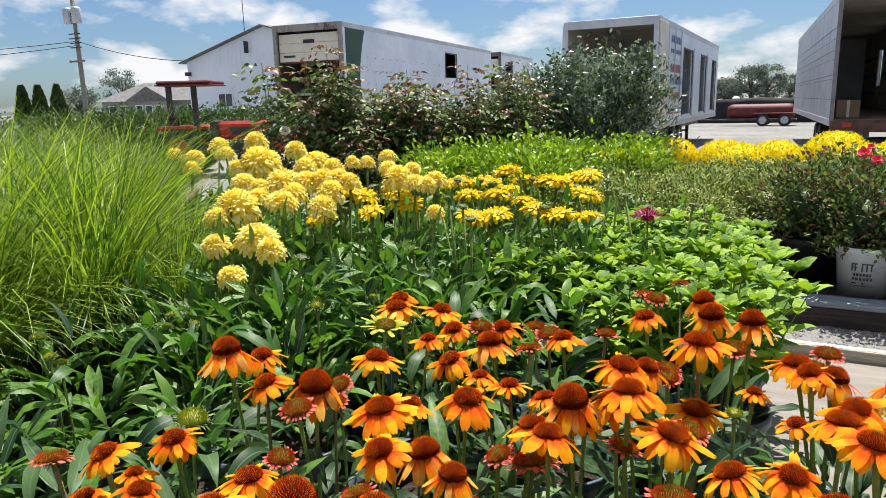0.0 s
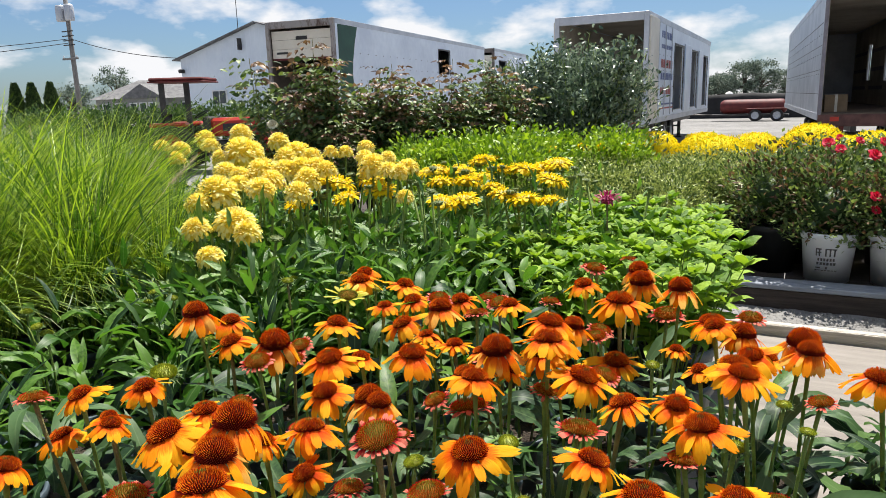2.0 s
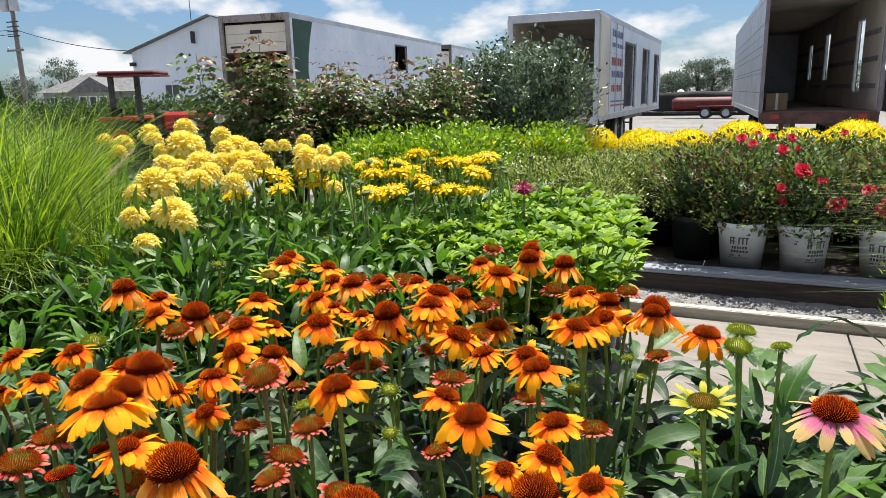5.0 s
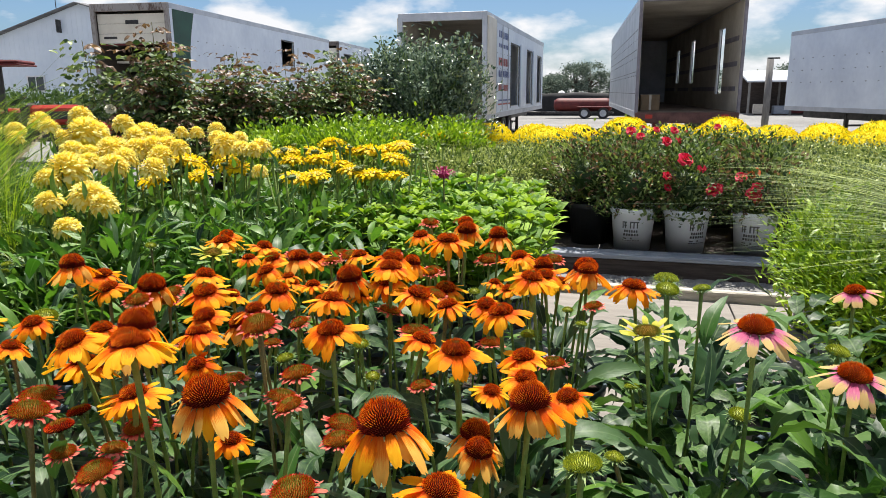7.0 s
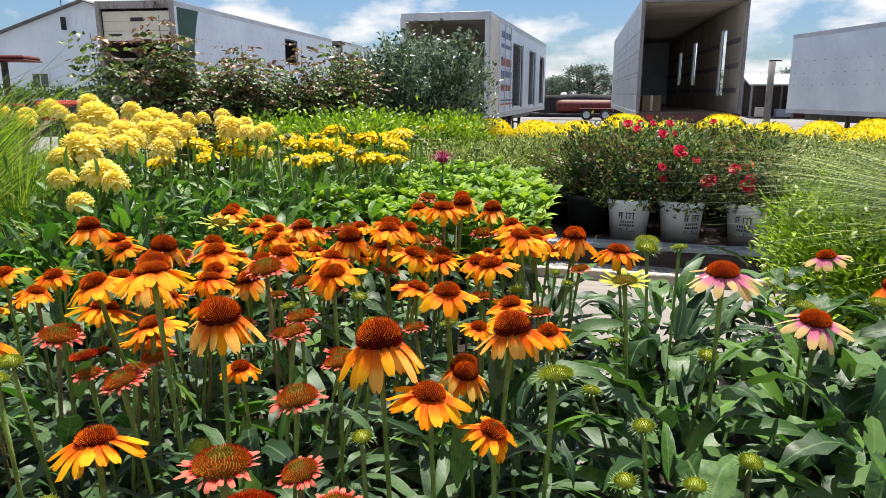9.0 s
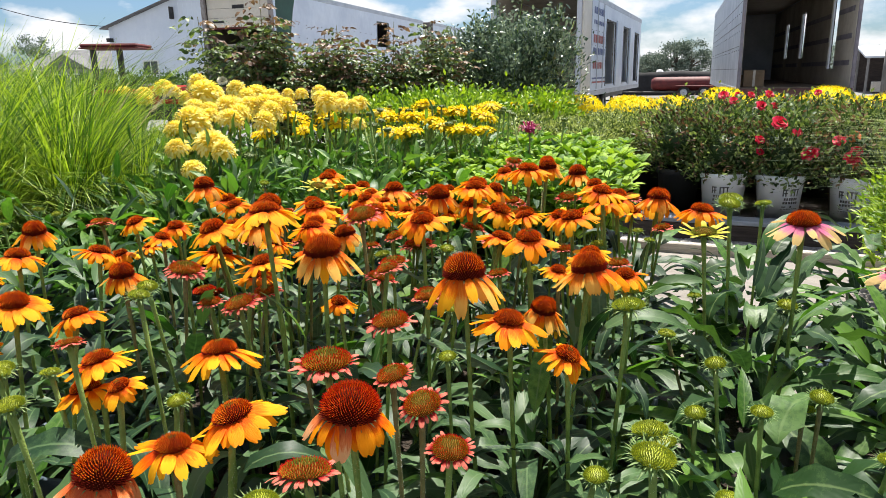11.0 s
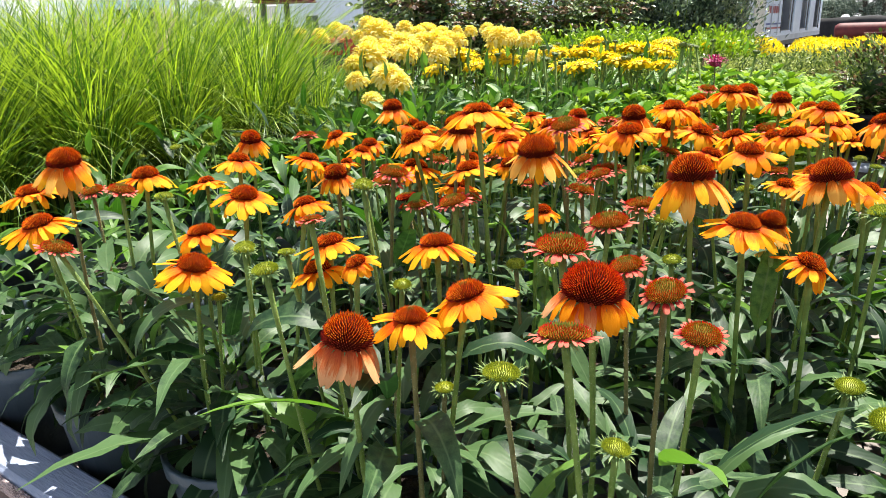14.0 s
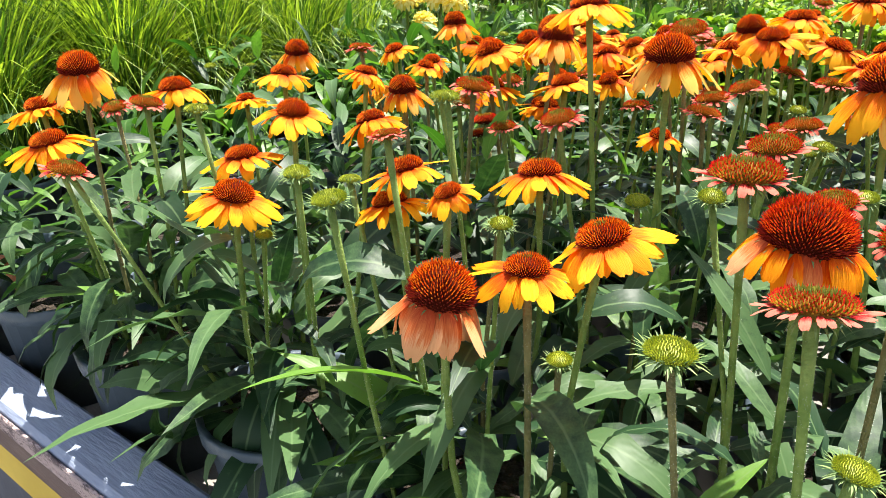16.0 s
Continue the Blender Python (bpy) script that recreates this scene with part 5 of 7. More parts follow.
coneflower(-0.48, 0.372, [('droop', -0.485, 0.341, 1.431, 0.105), ('amber', -0.562, 0.312, 1.377, 0.097), ('young', -0.61, 0.443, 1.35, 0.061), ('amber', -0.43, 0.257, 1.355, 0.102), ('young', -0.377, 0.366, 1.39, 0.063), ('open', -0.418, 0.437, 1.397, 0.102)], 64)
coneflower(-0.337, 0.665, [('open', -0.4, 0.619, 1.394, 0.095), ('droop', -0.448, 0.693, 1.418, 0.081), ('open', -0.297, 0.7, 1.391, 0.086), ('amber', -0.471, 0.593, 1.35, 0.074)], 56)
coneflower(-0.337, 0.945, [('amber', -0.378, 0.862, 1.407, 0.079), ('open', -0.42, 0.85, 1.337, 0.08), ('open', -0.41, 0.925, 1.337, 0.062), ('open', -0.382, 0.976, 1.374, 0.082), ('young', -0.419, 0.817, 1.412, 0.062), ('ripe', -0.454, 1.074, 1.35, 0.072), ('open', -0.291, 0.845, 1.385, 0.068), ('young', -0.247, 1.052, 1.337, 0.062), ('amber', -0.231, 0.925, 1.327, 0.065)], 56)
coneflower(-0.337, 1.225, [('open', -0.381, 1.172, 1.386, 0.094), ('droop', -0.287, 1.189, 1.393, 0.112), ('droop', -0.475, 1.181, 1.428, 0.1), ('young', -0.276, 1.226, 1.35, 0.057), ('young', -0.268, 1.12, 1.384, 0.071), ('young', -0.321, 1.298, 1.345, 0.064)], 30)
coneflower(-0.337, 1.505, [('amber', -0.322, 1.429, 1.353, 0.109), ('lime', -0.376, 1.546, 1.379, 0.101), ('open', -0.236, 1.488, 1.385, 0.074)], 30)
coneflower(-0.337, 1.785, [('open', -0.435, 1.707, 1.391, 0.09), ('amber', -0.378, 1.813, 1.338, 0.107), ('amber', -0.409, 1.647, 1.388, 0.113), ('open', -0.23, 1.847, 1.301, 0.115), ('open', -0.289, 1.699, 1.335, 0.098), ('ripe', -0.403, 1.705, 1.35, 0.055), ('young', -0.232, 1.732, 1.337, 0.077)], 30)
coneflower(-0.16, 0.372, [('amber', -0.225, 0.394, 1.334, 0.097), ('amber', -0.201, 0.463, 1.38, 0.099), ('bud', -0.239, 0.349, 1.396, 0.042), ('young', -0.291, 0.212, 1.35, 0.061), ('bud', -0.062, 0.341, 1.348, 0.044), ('amber', -0.141, 0.316, 1.319, 0.105), ('open', -0.035, 0.43, 1.391, 0.075), ('bud', -0.032, 0.316, 1.357, 0.04), ('bud', -0.131, 0.341, 1.264, 0.032)], 60)
coneflower(-0.054, 0.665, [('droop', 0.014, 0.753, 1.451, 0.09), ('droop', -0.13, 0.595, 1.393, 0.076), ('amber', 0.05, 0.714, 1.398, 0.085), ('young', 0.076, 0.641, 1.361, 0.048), ('young', 0.006, 0.633, 1.35, 0.049), ('young', -0.161, 0.763, 1.35, 0.08), ('bud', -0.025, 0.543, 1.398, 0.045), ('young', 0.045, 0.722, 1.346, 0.06), ('open', -0.006, 0.766, 1.354, 0.08), ('young', -0.045, 0.64, 1.398, 0.075), ('spent', -0.073, 0.708, 1.337, 0.045)], 56)
coneflower(-0.054, 0.945, [('droop', -0.027, 0.825, 1.45, 0.105), ('amber', -0.074, 1.058, 1.386, 0.092), ('open', -0.036, 0.808, 1.348, 0.079), ('amber', -0.157, 0.897, 1.409, 0.081), ('amber', -0.13, 0.806, 1.423, 0.104), ('open', 0.047, 0.856, 1.382, 0.066), ('open', 0.018, 0.907, 1.413, 0.093), ('open', -0.174, 0.871, 1.357, 0.111), ('young', 0.069, 0.914, 1.337, 0.061), ('young', 0.068, 1.045, 1.35, 0.047), ('spent', -0.189, 0.861, 1.274, 0.045), ('young', -0.062, 0.985, 1.364, 0.059), ('amber', -0.066, 0.909, 1.376, 0.069)], 56)
coneflower(-0.054, 1.225, [('amber', -0.123, 1.137, 1.406, 0.104), ('open', -0.051, 1.287, 1.373, 0.115), ('droop', -0.055, 1.148, 1.343, 0.097), ('young', 0.039, 1.206, 1.332, 0.059), ('open', 0.075, 1.254, 1.368, 0.101), ('young', 0.073, 1.264, 1.302, 0.104), ('open', 0.061, 1.345, 1.372, 0.075), ('open', -0.128, 1.235, 1.371, 0.077)], 30)
coneflower(-0.054, 1.505, [('droop', -0.118, 1.526, 1.382, 0.102), ('open', -0.16, 1.435, 1.371, 0.097), ('amber', -0.033, 1.422, 1.347, 0.081), ('amber', -0.102, 1.458, 1.336, 0.072), ('open', -0.066, 1.367, 1.38, 0.064), ('young', -0.044, 1.553, 1.371, 0.071), ('young', 0.039, 1.409, 1.338, 0.071)], 30)
coneflower(-0.054, 1.785, [('young', -0.122, 1.789, 1.335, 0.07), ('amber', -0.01, 1.655, 1.367, 0.093), ('young', 0.064, 1.72, 1.364, 0.06), ('young', -0.061, 1.714, 1.35, 0.075)], 30)
coneflower(0.16, 0.372, [('bud', 0.001, 0.356, 1.347, 0.036), ('young', 0.085, 0.323, 1.409, 0.042), ('bud', 0.048, 0.459, 1.418, 0.041), ('amber', 0.054, 0.381, 1.362, 0.085), ('amber', 0.043, 0.368, 1.328, 0.085), ('faded', 0.195, 0.253, 1.314, 0.098), ('amber', 0.283, 0.344, 1.35, 0.098), ('amber', 0.143, 0.49, 1.345, 0.105), ('amber', 0.243, 0.299, 1.33, 0.084), ('bud', 0.247, 0.35, 1.225, 0.036), ('bud', 0.141, 0.417, 1.308, 0.036), ('open', 0.149, 0.325, 1.367, 0.056), ('ripe', 0.094, 0.241, 1.375, 0.043), ('bud', 0.161, 0.39, 1.321, 0.034)], 60)
coneflower(0.229, 0.665, [('amber', 0.113, 0.646, 1.499, 0.102), ('droop', 0.215, 0.637, 1.45, 0.106), ('bud', 0.219, 0.569, 1.304, 0.042), ('young', 0.342, 0.591, 1.376, 0.075), ('young', 0.276, 0.714, 1.408, 0.052), ('young', 0.307, 0.803, 1.343, 0.066), ('bud', 0.359, 0.757, 1.34, 0.038), ('young', 0.343, 0.709, 1.373, 0.06), ('young', 0.128, 0.554, 1.387, 0.06), ('open', 0.177, 0.734, 1.338, 0.062)], 56)
coneflower(0.229, 0.945, [('open', 0.26, 0.879, 1.449, 0.094), ('young', 0.158, 0.853, 1.458, 0.077), ('open', 0.361, 1.009, 1.396, 0.09), ('young', 0.181, 0.919, 1.357, 0.073), ('droop', 0.09, 0.961, 1.438, 0.066), ('ripe', 0.125, 0.985, 1.35, 0.042), ('young', 0.193, 0.847, 1.35, 0.07), ('bud', 0.287, 0.969, 1.34, 0.036), ('bud', 0.341, 0.83, 1.315, 0.04)], 56)
coneflower(0.229, 1.225, [('amber', 0.282, 1.239, 1.402, 0.103), ('open', 0.18, 1.337, 1.394, 0.104), ('droop', 0.141, 1.232, 1.427, 0.101), ('amber', 0.362, 1.153, 1.409, 0.088), ('open', 0.215, 1.268, 1.443, 0.107), ('open', 0.126, 1.178, 1.397, 0.1), ('amber', 0.156, 1.254, 1.385, 0.06), ('young', 0.208, 1.276, 1.35, 0.067), ('young', 0.296, 1.17, 1.35, 0.084), ('bud', 0.212, 1.104, 1.34, 0.048), ('young', 0.296, 1.3, 1.383, 0.07)], 30)
coneflower(0.229, 1.505, [('amber', 0.182, 1.375, 1.436, 0.106), ('open', 0.282, 1.463, 1.462, 0.115), ('droop', 0.204, 1.44, 1.409, 0.077), ('amber', 0.287, 1.423, 1.361, 0.105), ('young', 0.21, 1.609, 1.35, 0.066), ('bud', 0.34, 1.479, 1.34, 0.041), ('young', 0.228, 1.506, 1.373, 0.059), ('amber', 0.36, 1.616, 1.326, 0.065)], 30)
coneflower(0.229, 1.785, [('young', 0.308, 1.812, 1.337, 0.094), ('young', 0.157, 1.756, 1.443, 0.062), ('open', 0.146, 1.7, 1.419, 0.091), ('droop', 0.341, 1.759, 1.414, 0.099), ('young', 0.108, 1.899, 1.408, 0.067), ('droop', 0.272, 1.695, 1.437, 0.097), ('droop', 0.243, 1.803, 1.435, 0.087), ('young', 0.142, 2.16, 1.373, 0.062)], 30)
coneflower(0.48, 0.372, [('bud', 0.326, 0.462, 1.356, 0.036), ('ripe', 0.364, 0.277, 1.309, 0.052), ('young', 0.366, 0.398, 1.4, 0.082), ('ripe', 0.477, 0.276, 1.268, 0.038), ('dome', 0.419, 0.353, 1.377, 0.104), ('young', 0.445, 0.237, 1.383, 0.066), ('young', 0.418, 0.445, 1.373, 0.054), ('young', 0.519, 0.361, 1.35, 0.055), ('bud', 0.631, 0.501, 1.265, 0.044), ('young', 0.474, 0.399, 1.37, 0.06)], 60, spread=1.25)
coneflower(0.512, 0.665, [('ripe', 0.635, 0.67, 1.405, 0.06), ('droop', 0.566, 0.771, 1.42, 0.1), ('open', 0.571, 0.62, 1.349, 0.074), ('droop', 0.505, 0.758, 1.354, 0.069), ('droop', 0.421, 0.658, 1.43, 0.115), ('amber', 0.495, 0.62, 1.385, 0.092), ('bud', 0.426, 0.582, 1.34, 0.036)], 52, spread=1.25)
coneflower(0.512, 0.945, [('droop', 0.477, 0.872, 1.314, 0.092), ('amber', 0.52, 1.025, 1.376, 0.085), ('open', 0.439, 0.909, 1.424, 0.099), ('ripe', 0.609, 0.922, 1.351, 0.068), ('young', 0.378, 0.935, 1.35, 0.05), ('ripe', 0.427, 0.969, 1.35, 0.042), ('open', 0.539, 0.918, 1.385, 0.077), ('amber', 0.5, 0.865, 1.385, 0.057), ('open', 0.602, 0.873, 1.385, 0.072)], 56, spread=1.25)
coneflower(0.512, 1.225, [('open', 0.486, 1.362, 1.408, 0.109), ('amber', 0.429, 1.174, 1.41, 0.078), ('open', 0.471, 1.091, 1.426, 0.098), ('amber', 0.508, 1.193, 1.46, 0.091), ('young', 0.446, 1.14, 1.35, 0.064), ('ripe', 0.503, 1.2, 1.35, 0.044), ('bud', 0.591, 1.308, 1.34, 0.036), ('young', 0.56, 1.085, 1.346, 0.063)], 30, spread=1.25)
coneflower(0.512, 1.505, [('droop', 0.589, 1.473, 1.405, 0.085), ('open', 0.441, 1.476, 1.43, 0.083), ('open', 0.423, 1.62, 1.391, 0.115), ('droop', 0.48, 1.596, 1.379, 0.093), ('open', 0.503, 1.425, 1.403, 0.094), ('amber', 0.522, 1.574, 1.349, 0.088), ('droop', 0.58, 1.578, 1.383, 0.115), ('young', 0.608, 1.402, 1.35, 0.057), ('bud', 0.557, 1.391, 1.34, 0.036), ('open', 0.429, 1.406, 1.373, 0.063)], 30, spread=1.25)
coneflower(0.512, 1.785, [('young', 0.477, 1.855, 1.336, 0.077), ('young', 0.45, 1.714, 1.354, 0.072)], 30, spread=1.25)
coneflower(0.8, 0.372, [('ripe', 0.7, 0.355, 1.384, 0.054), ('ripe', 0.667, 0.394, 1.293, 0.049), ('ripe', 0.687, 0.463, 1.35, 0.052)], 54, spread=1.35)
coneflower(0.795, 0.665, [('bud', 0.689, 0.64, 1.244, 0.050), ('bud', 0.766, 0.551, 1.235, 0.046), ('bud', 0.796, 0.66, 1.293, 0.041), ('bud', 0.927, 0.632, 1.271, 0.047), ('bud', 0.721, 0.742, 1.238, 0.045), ('bud', 0.869, 0.753, 1.281, 0.045), ('bud', 0.854, 0.785, 1.247, 0.045), ('bud', 0.741, 0.791, 1.293, 0.045)], 54, spread=1.35)
coneflower(0.795, 0.945, [('lime', 0.705, 1.076, 1.417, 0.09), ('pink', 0.85, 1.012, 1.457, 0.115), ('bud', 0.666, 0.914, 1.282, 0.042), ('bud', 0.842, 1.028, 1.314, 0.05)], 54, spread=1.35)
coneflower(0.795, 1.225, [('bud', 0.742, 1.247, 1.439, 0.064), ('bud', 0.744, 1.347, 1.431, 0.071), ('bud', 0.802, 1.276, 1.436, 0.048), ('bud', 0.691, 1.257, 1.243, 0.045)], 54, spread=1.35)
coneflower(0.795, 1.505, [('open', 0.687, 1.44, 1.388, 0.115)], 54, spread=1.35)
coneflower(0.795, 1.785, [], 54, spread=1.35)
coneflower(1.12, 0.372, [], 54, spread=1.35)
coneflower(1.078, 0.665, [], 54, spread=1.35)
coneflower(1.078, 0.945, [], 54, spread=1.35)
coneflower(1.078, 1.225, [('bud', 1.04, 1.303, 1.328, 0.064), ('pink', 1.009, 1.104, 1.364, 0.115)], 54, spread=1.35)
coneflower(1.078, 1.505, [('pink', 1.12, 1.522, 1.383, 0.095)], 54, spread=1.35)
coneflower(1.078, 1.785, [], 54, spread=1.35)

# ---- yellow double coneflowers ----


def pompon_mesh(seed, rows, mat, disc, squash=0.8, inner=0.72, wide=0.6, smooth=False):
    """A double flower of radius 1: many narrow petals in whorls over a ball."""
    p, r = Pile(), np.random.default_rng(seed)
    tv = np.array([(-0.16, 0, 0), (0.16, 0, 0), (0.26, 0.6, 0.10), (0.14, 1.0, -0.06), (-0.14, 1.0, -0.06), (-0.26, 0.6, 0.10)]) * [wide, 1, 1]
    for a, n, ln, tip in rows:
        th = 2 * np.pi * (np.arange(n) + r.uniform(-0.35, 0.35, n)) / n
        aa = a + r.normal(0, 0.085, n)
        tt = tip + (aa - a) + r.normal(0, 0.12, n)
        pos = np.stack([np.cos(th) * np.sin(aa) * inner, np.sin(th) * np.sin(aa) * inner, np.cos(aa) * inner * squash], 1)
        d = np.stack([np.cos(th) * np.sin(tt), np.sin(th) * np.sin(tt), np.cos(tt)], 1) + r.normal(0, 0.16, (n, 3))
        scatter(p, tv, [(0, 1, 2, 5), (5, 2, 3, 4)], pos, d, ln * r.uniform(0.8, 1.15, n), r, 0, up=0.95)
    v, f = lathe([(0.01, inner * 0.97 * squash), (inner * 0.55, inner * 0.8 * squash), (inner * 0.94, 0.1), (inner * 0.76, -0.3), (0.12, -0.45)], 12)
    p.add(v, f, 1)
    return p.mesh("bloom", [mat, disc], smooth)


_ball = [(0.10, 14, 0.24, 0.15), (0.28, 28, 0.26, 0.4), (0.48, 40, 0.27, 0.65), (0.70, 48, 0.28, 0.95), (0.93, 54, 0.30, 1.25), (1.16, 54, 0.33, 1.6), (1.38, 48, 0.38, 2.0), (1.58, 40, 0.44, 2.35), (1.75, 30, 0.52, 2.6)]
POMPONS = [pompon_mesh(s, _ball, M_POMPON, M_POMPON, (1.0, 0.85, 1.1, 0.75)[s - 1], 0.82, (0.95, 0.85, 1.0, 0.9)[s - 1], True) for s in (1, 2, 3, 4)]
_flat = [(0.6, 16, 0.25, 0.5), (0.9, 22, 0.30, 0.9), (1.2, 26, 0.42, 1.35), (1.45, 24, 0.6, 1.75), (1.6, 22, 0.66, 2.0)]
GOLDS = [pompon_mesh(s, _flat, M_GOLD, M_DISC, 0.45, 0.72, 0.9) for s in (4, 5)]
_spent = [(0.4, 12, 0.2, 0.3), (0.8, 18, 0.2, 0.7), (1.2, 20, 0.22, 1.1), (1.5, 18, 0.3, 1.7)]
SPENT = [pompon_mesh(6, _spent, M_SEEDHEAD, M_SEEDHEAD, 0.4)]


def leafy_mesh(name, seed, mat, n, radius, height, size, tv=MINI_V, tf=MINI_F, base=0.1, flat=0.0, shell=0.55, up=0.6, droop=0.0, mats2=None, share2=0.0, twigs=10, twig_mat=None, core=0.0):
    """Foliage of a bush: leaves in clumps at the ends of twigs, over a rounded body."""
    r = np.random.default_rng(seed)
    p = Pile()
    k = max(6, n // 14)
    th = r.uniform(0, 2 * np.pi, k)
    h = r.uniform(0, 1, k)
    rad = radius * np.sqrt(np.clip(1 - (np.abs(h - 0.42) / 0.62) ** 2.2, 0.05, 1)) * r.uniform(shell, 1.08, k)
    c = np.stack([np.cos(th) * rad, np.sin(th) * rad, base + h * height * r.uniform(0.9, 1.06, k)], 1)
    m = n // k
    pos = np.repeat(c, m, 0) + r.normal(0, size * 1.1, (k * m, 3))
    out = np.repeat(np.stack([np.cos(th), np.sin(th), 0.5 + h], 1), m, 0)
    d = out + r.normal(0, 0.75, (k * m, 3)) - np.array([0, 0, droop])
    s = size * r.uniform(0.6, 1.25, k * m)
    if mats2 is None:
        scatter(p, tv, tf, pos, d, s, r, 0, up)
    else:
        sel = np.repeat(r.random(k) < share2, m)
        scatter(p, tv, tf, pos[~sel], d[~sel], s[~sel], r, 0, up)
        if sel.any():
            scatter(p, tv, tf, pos[sel], d[sel], s[sel], r, 2, up)
    if core:
        v, f = lathe([(0.02, base + height * 0.02)] + [(radius * core * math.sin(a), base + height * (0.42 - 0.5 * core * math.cos(a))) for a in np.linspace(0.5, 2.9, 7)], 14)
        p.add(np.asarray(v) * (1 + r.uniform(-0.06, 0.06, (len(v), 1))), f, 0)
    for i in range(min(twigs, k)):
        e = Vector(c[i])
        v, f = tube([(0, 0, base * 0.3), (e.x * 0.35, e.y * 0.35, base + (e.z - base) * 0.5), e], [size * 0.10 + 0.003, size * 0.07 + 0.002, 0.0015], 5, False)
        p.add(v, f, 1)
    return p.mesh(name, [mat, twig_mat or M_STEM, mats2 or mat])


def bush(name, x, y, z, foliage, label, category, group, pot=None, yaw=0.0, scale=1.0, lift=None):
    """A shrub: pot with soil, and foliage; foliage is shared mesh data."""
    t = thing(name, pose(x, y, z, 0, 0, yaw) @ Matrix.Scale(scale, 4), label, category, group)
    h = 0.0
    if pot:
        part("pot", pot[0], None, t, pot[2])
        part("soil", pot[1], None, t)
        h = pot[3] * 0.85 + (0.0 if pot is WHITE_POT else 0.04)
    part("foliage", foliage, None, t, "", pose(0, 0, h))
    return t


POT_BIG_R, POT_BIG_H = 0.142, 0.27
BLACK_POT = (POT, SOIL, "black plastic nursery pot", POT_H)
BIG_SOIL = soil_mesh(POT_BIG_R, POT_BIG_H)
BIG_POT = (pot_mesh(POT_BIG_R, POT_BIG_H, M_POT_BLACK), BIG_SOIL, "black plastic nursery pot", POT_BIG_H)
WHITE_POT = (pot_mesh(POT_BIG_R, POT_BIG_H, M_POT_WHITE), BIG_SOIL, "white printed nursery pot", POT_BIG_H)

M_LEAF_GREEN = shade("double_coneflower_leaf", (0.04, 0.11, 0.02), (0.13, 0.24, 0.045), 0.42, 14, bump=0.3, bump_scale=120, spec=0.45, vary=0.8, island=True, through_light=0.24, through_color=(1.5, 1.7, 0.7))
DOUBLE_FOLIAGE = [leafy_mesh("foliage", 20 + s, M_LEAF_GREEN, 620, 0.16, 0.20, 0.088, LANCE_V, MINI_F, base=0.0, up=0.7, twigs=8) for s in range(3)]


def double_coneflower(x, y, blooms, label, group):
    """A potted double coneflower: each of blooms is (kind, x, y, z, diameter)."""
    rng = random.Random(int(x * 771 + y * 2311) + 9)
    t = bush("double_coneflower", x, y, DECK, rng.choice(DOUBLE_FOLIAGE), label, "flowering plant", group, BLACK_POT)
    if x > -1.3:
        blooms = blooms + [("spent", x + rng.uniform(-0.13, 0.13), y + rng.uniform(-0.13, 0.13), (1.5 if y > 2.3 else 1.42) + rng.uniform(-0.06, 0.045), rng.uniform(0.036, 0.056)) for _ in range(3 if "golden" in label else 1)]
    for kind, bx, by, bz, d in blooms:
        top = Vector((bx - x, by - y, bz - DECK))
        foot = Vector((top.x * 0.25, top.y * 0.25, POT_H * 0.85))
        end = top - Vector((0, 0, d * 0.16))
        v, f = tube([foot, foot.lerp(end, 0.5) + Vector((rng.uniform(-0.02, 0.02), rng.uniform(-0.02, 0.02), 0)), end], [0.0042, 0.0038, 0.0048], 6)
        part("stem", raw("stem", v, f, M_STEM), None, t)
        stock = {"pompon": POMPONS, "gold": GOLDS, "spent": SPENT}[kind]
        part("bloom", rng.choice(stock), None, t, {"pompon": "pale yellow ball-shaped double bloom", "gold": "golden yellow flat double bloom", "spent": "spent green flower disc"}[kind],
             pose(top.x, top.y, top.z, rng.uniform(-14, 14), rng.uniform(-14, 14), rng.uniform(0, 360)) @ Matrix.Scale(d / 2, 4))


double_coneflower(-2.63, 2.96, [('pompon', -2.516, 2.886, 1.617, 0.083)], "potted double coneflower with pale yellow pompon blooms", "pale double coneflowers")
double_coneflower(-2.63, 3.24, [('pompon', -2.555, 3.233, 1.631, 0.113)], "potted double coneflower with pale yellow pompon blooms", "pale double coneflowers")
double_coneflower(-2.34, 2.67, [('pompon', -2.291, 2.809, 1.611, 0.093)], "potted double coneflower with pale yellow pompon blooms", "pale double coneflowers")
double_coneflower(-2.34, 3.24, [('pompon', -2.34, 3.3, 1.656, 0.12)], "potted double coneflower with pale yellow pompon blooms", "pale double coneflowers")
double_coneflower(-2.05, 2.38, [('pompon', -1.994, 2.516, 1.589, 0.071)], "potted double coneflower with pale yellow pompon blooms", "pale double coneflowers")
double_coneflower(-2.05, 2.96, [('pompon', -2.204, 2.932, 1.617, 0.095)], "potted double coneflower with pale yellow pompon blooms", "pale double coneflowers")
double_coneflower(-1.76, 2.38, [('pompon', -1.774, 2.565, 1.589, 0.075)], "potted double coneflower with pale yellow pompon blooms", "pale double coneflowers")
double_coneflower(-1.76, 2.67, [('pompon', -1.722, 2.649, 1.594, 0.17), ('pompon', -1.79, 2.8, 1.606, 0.086)], "potted double coneflower with pale yellow pompon blooms", "pale double coneflowers")
double_coneflower(-1.76, 2.96, [('pompon', -1.924, 3.137, 1.624, 0.103)], "potted double coneflower with pale yellow pompon blooms", "pale double coneflowers")
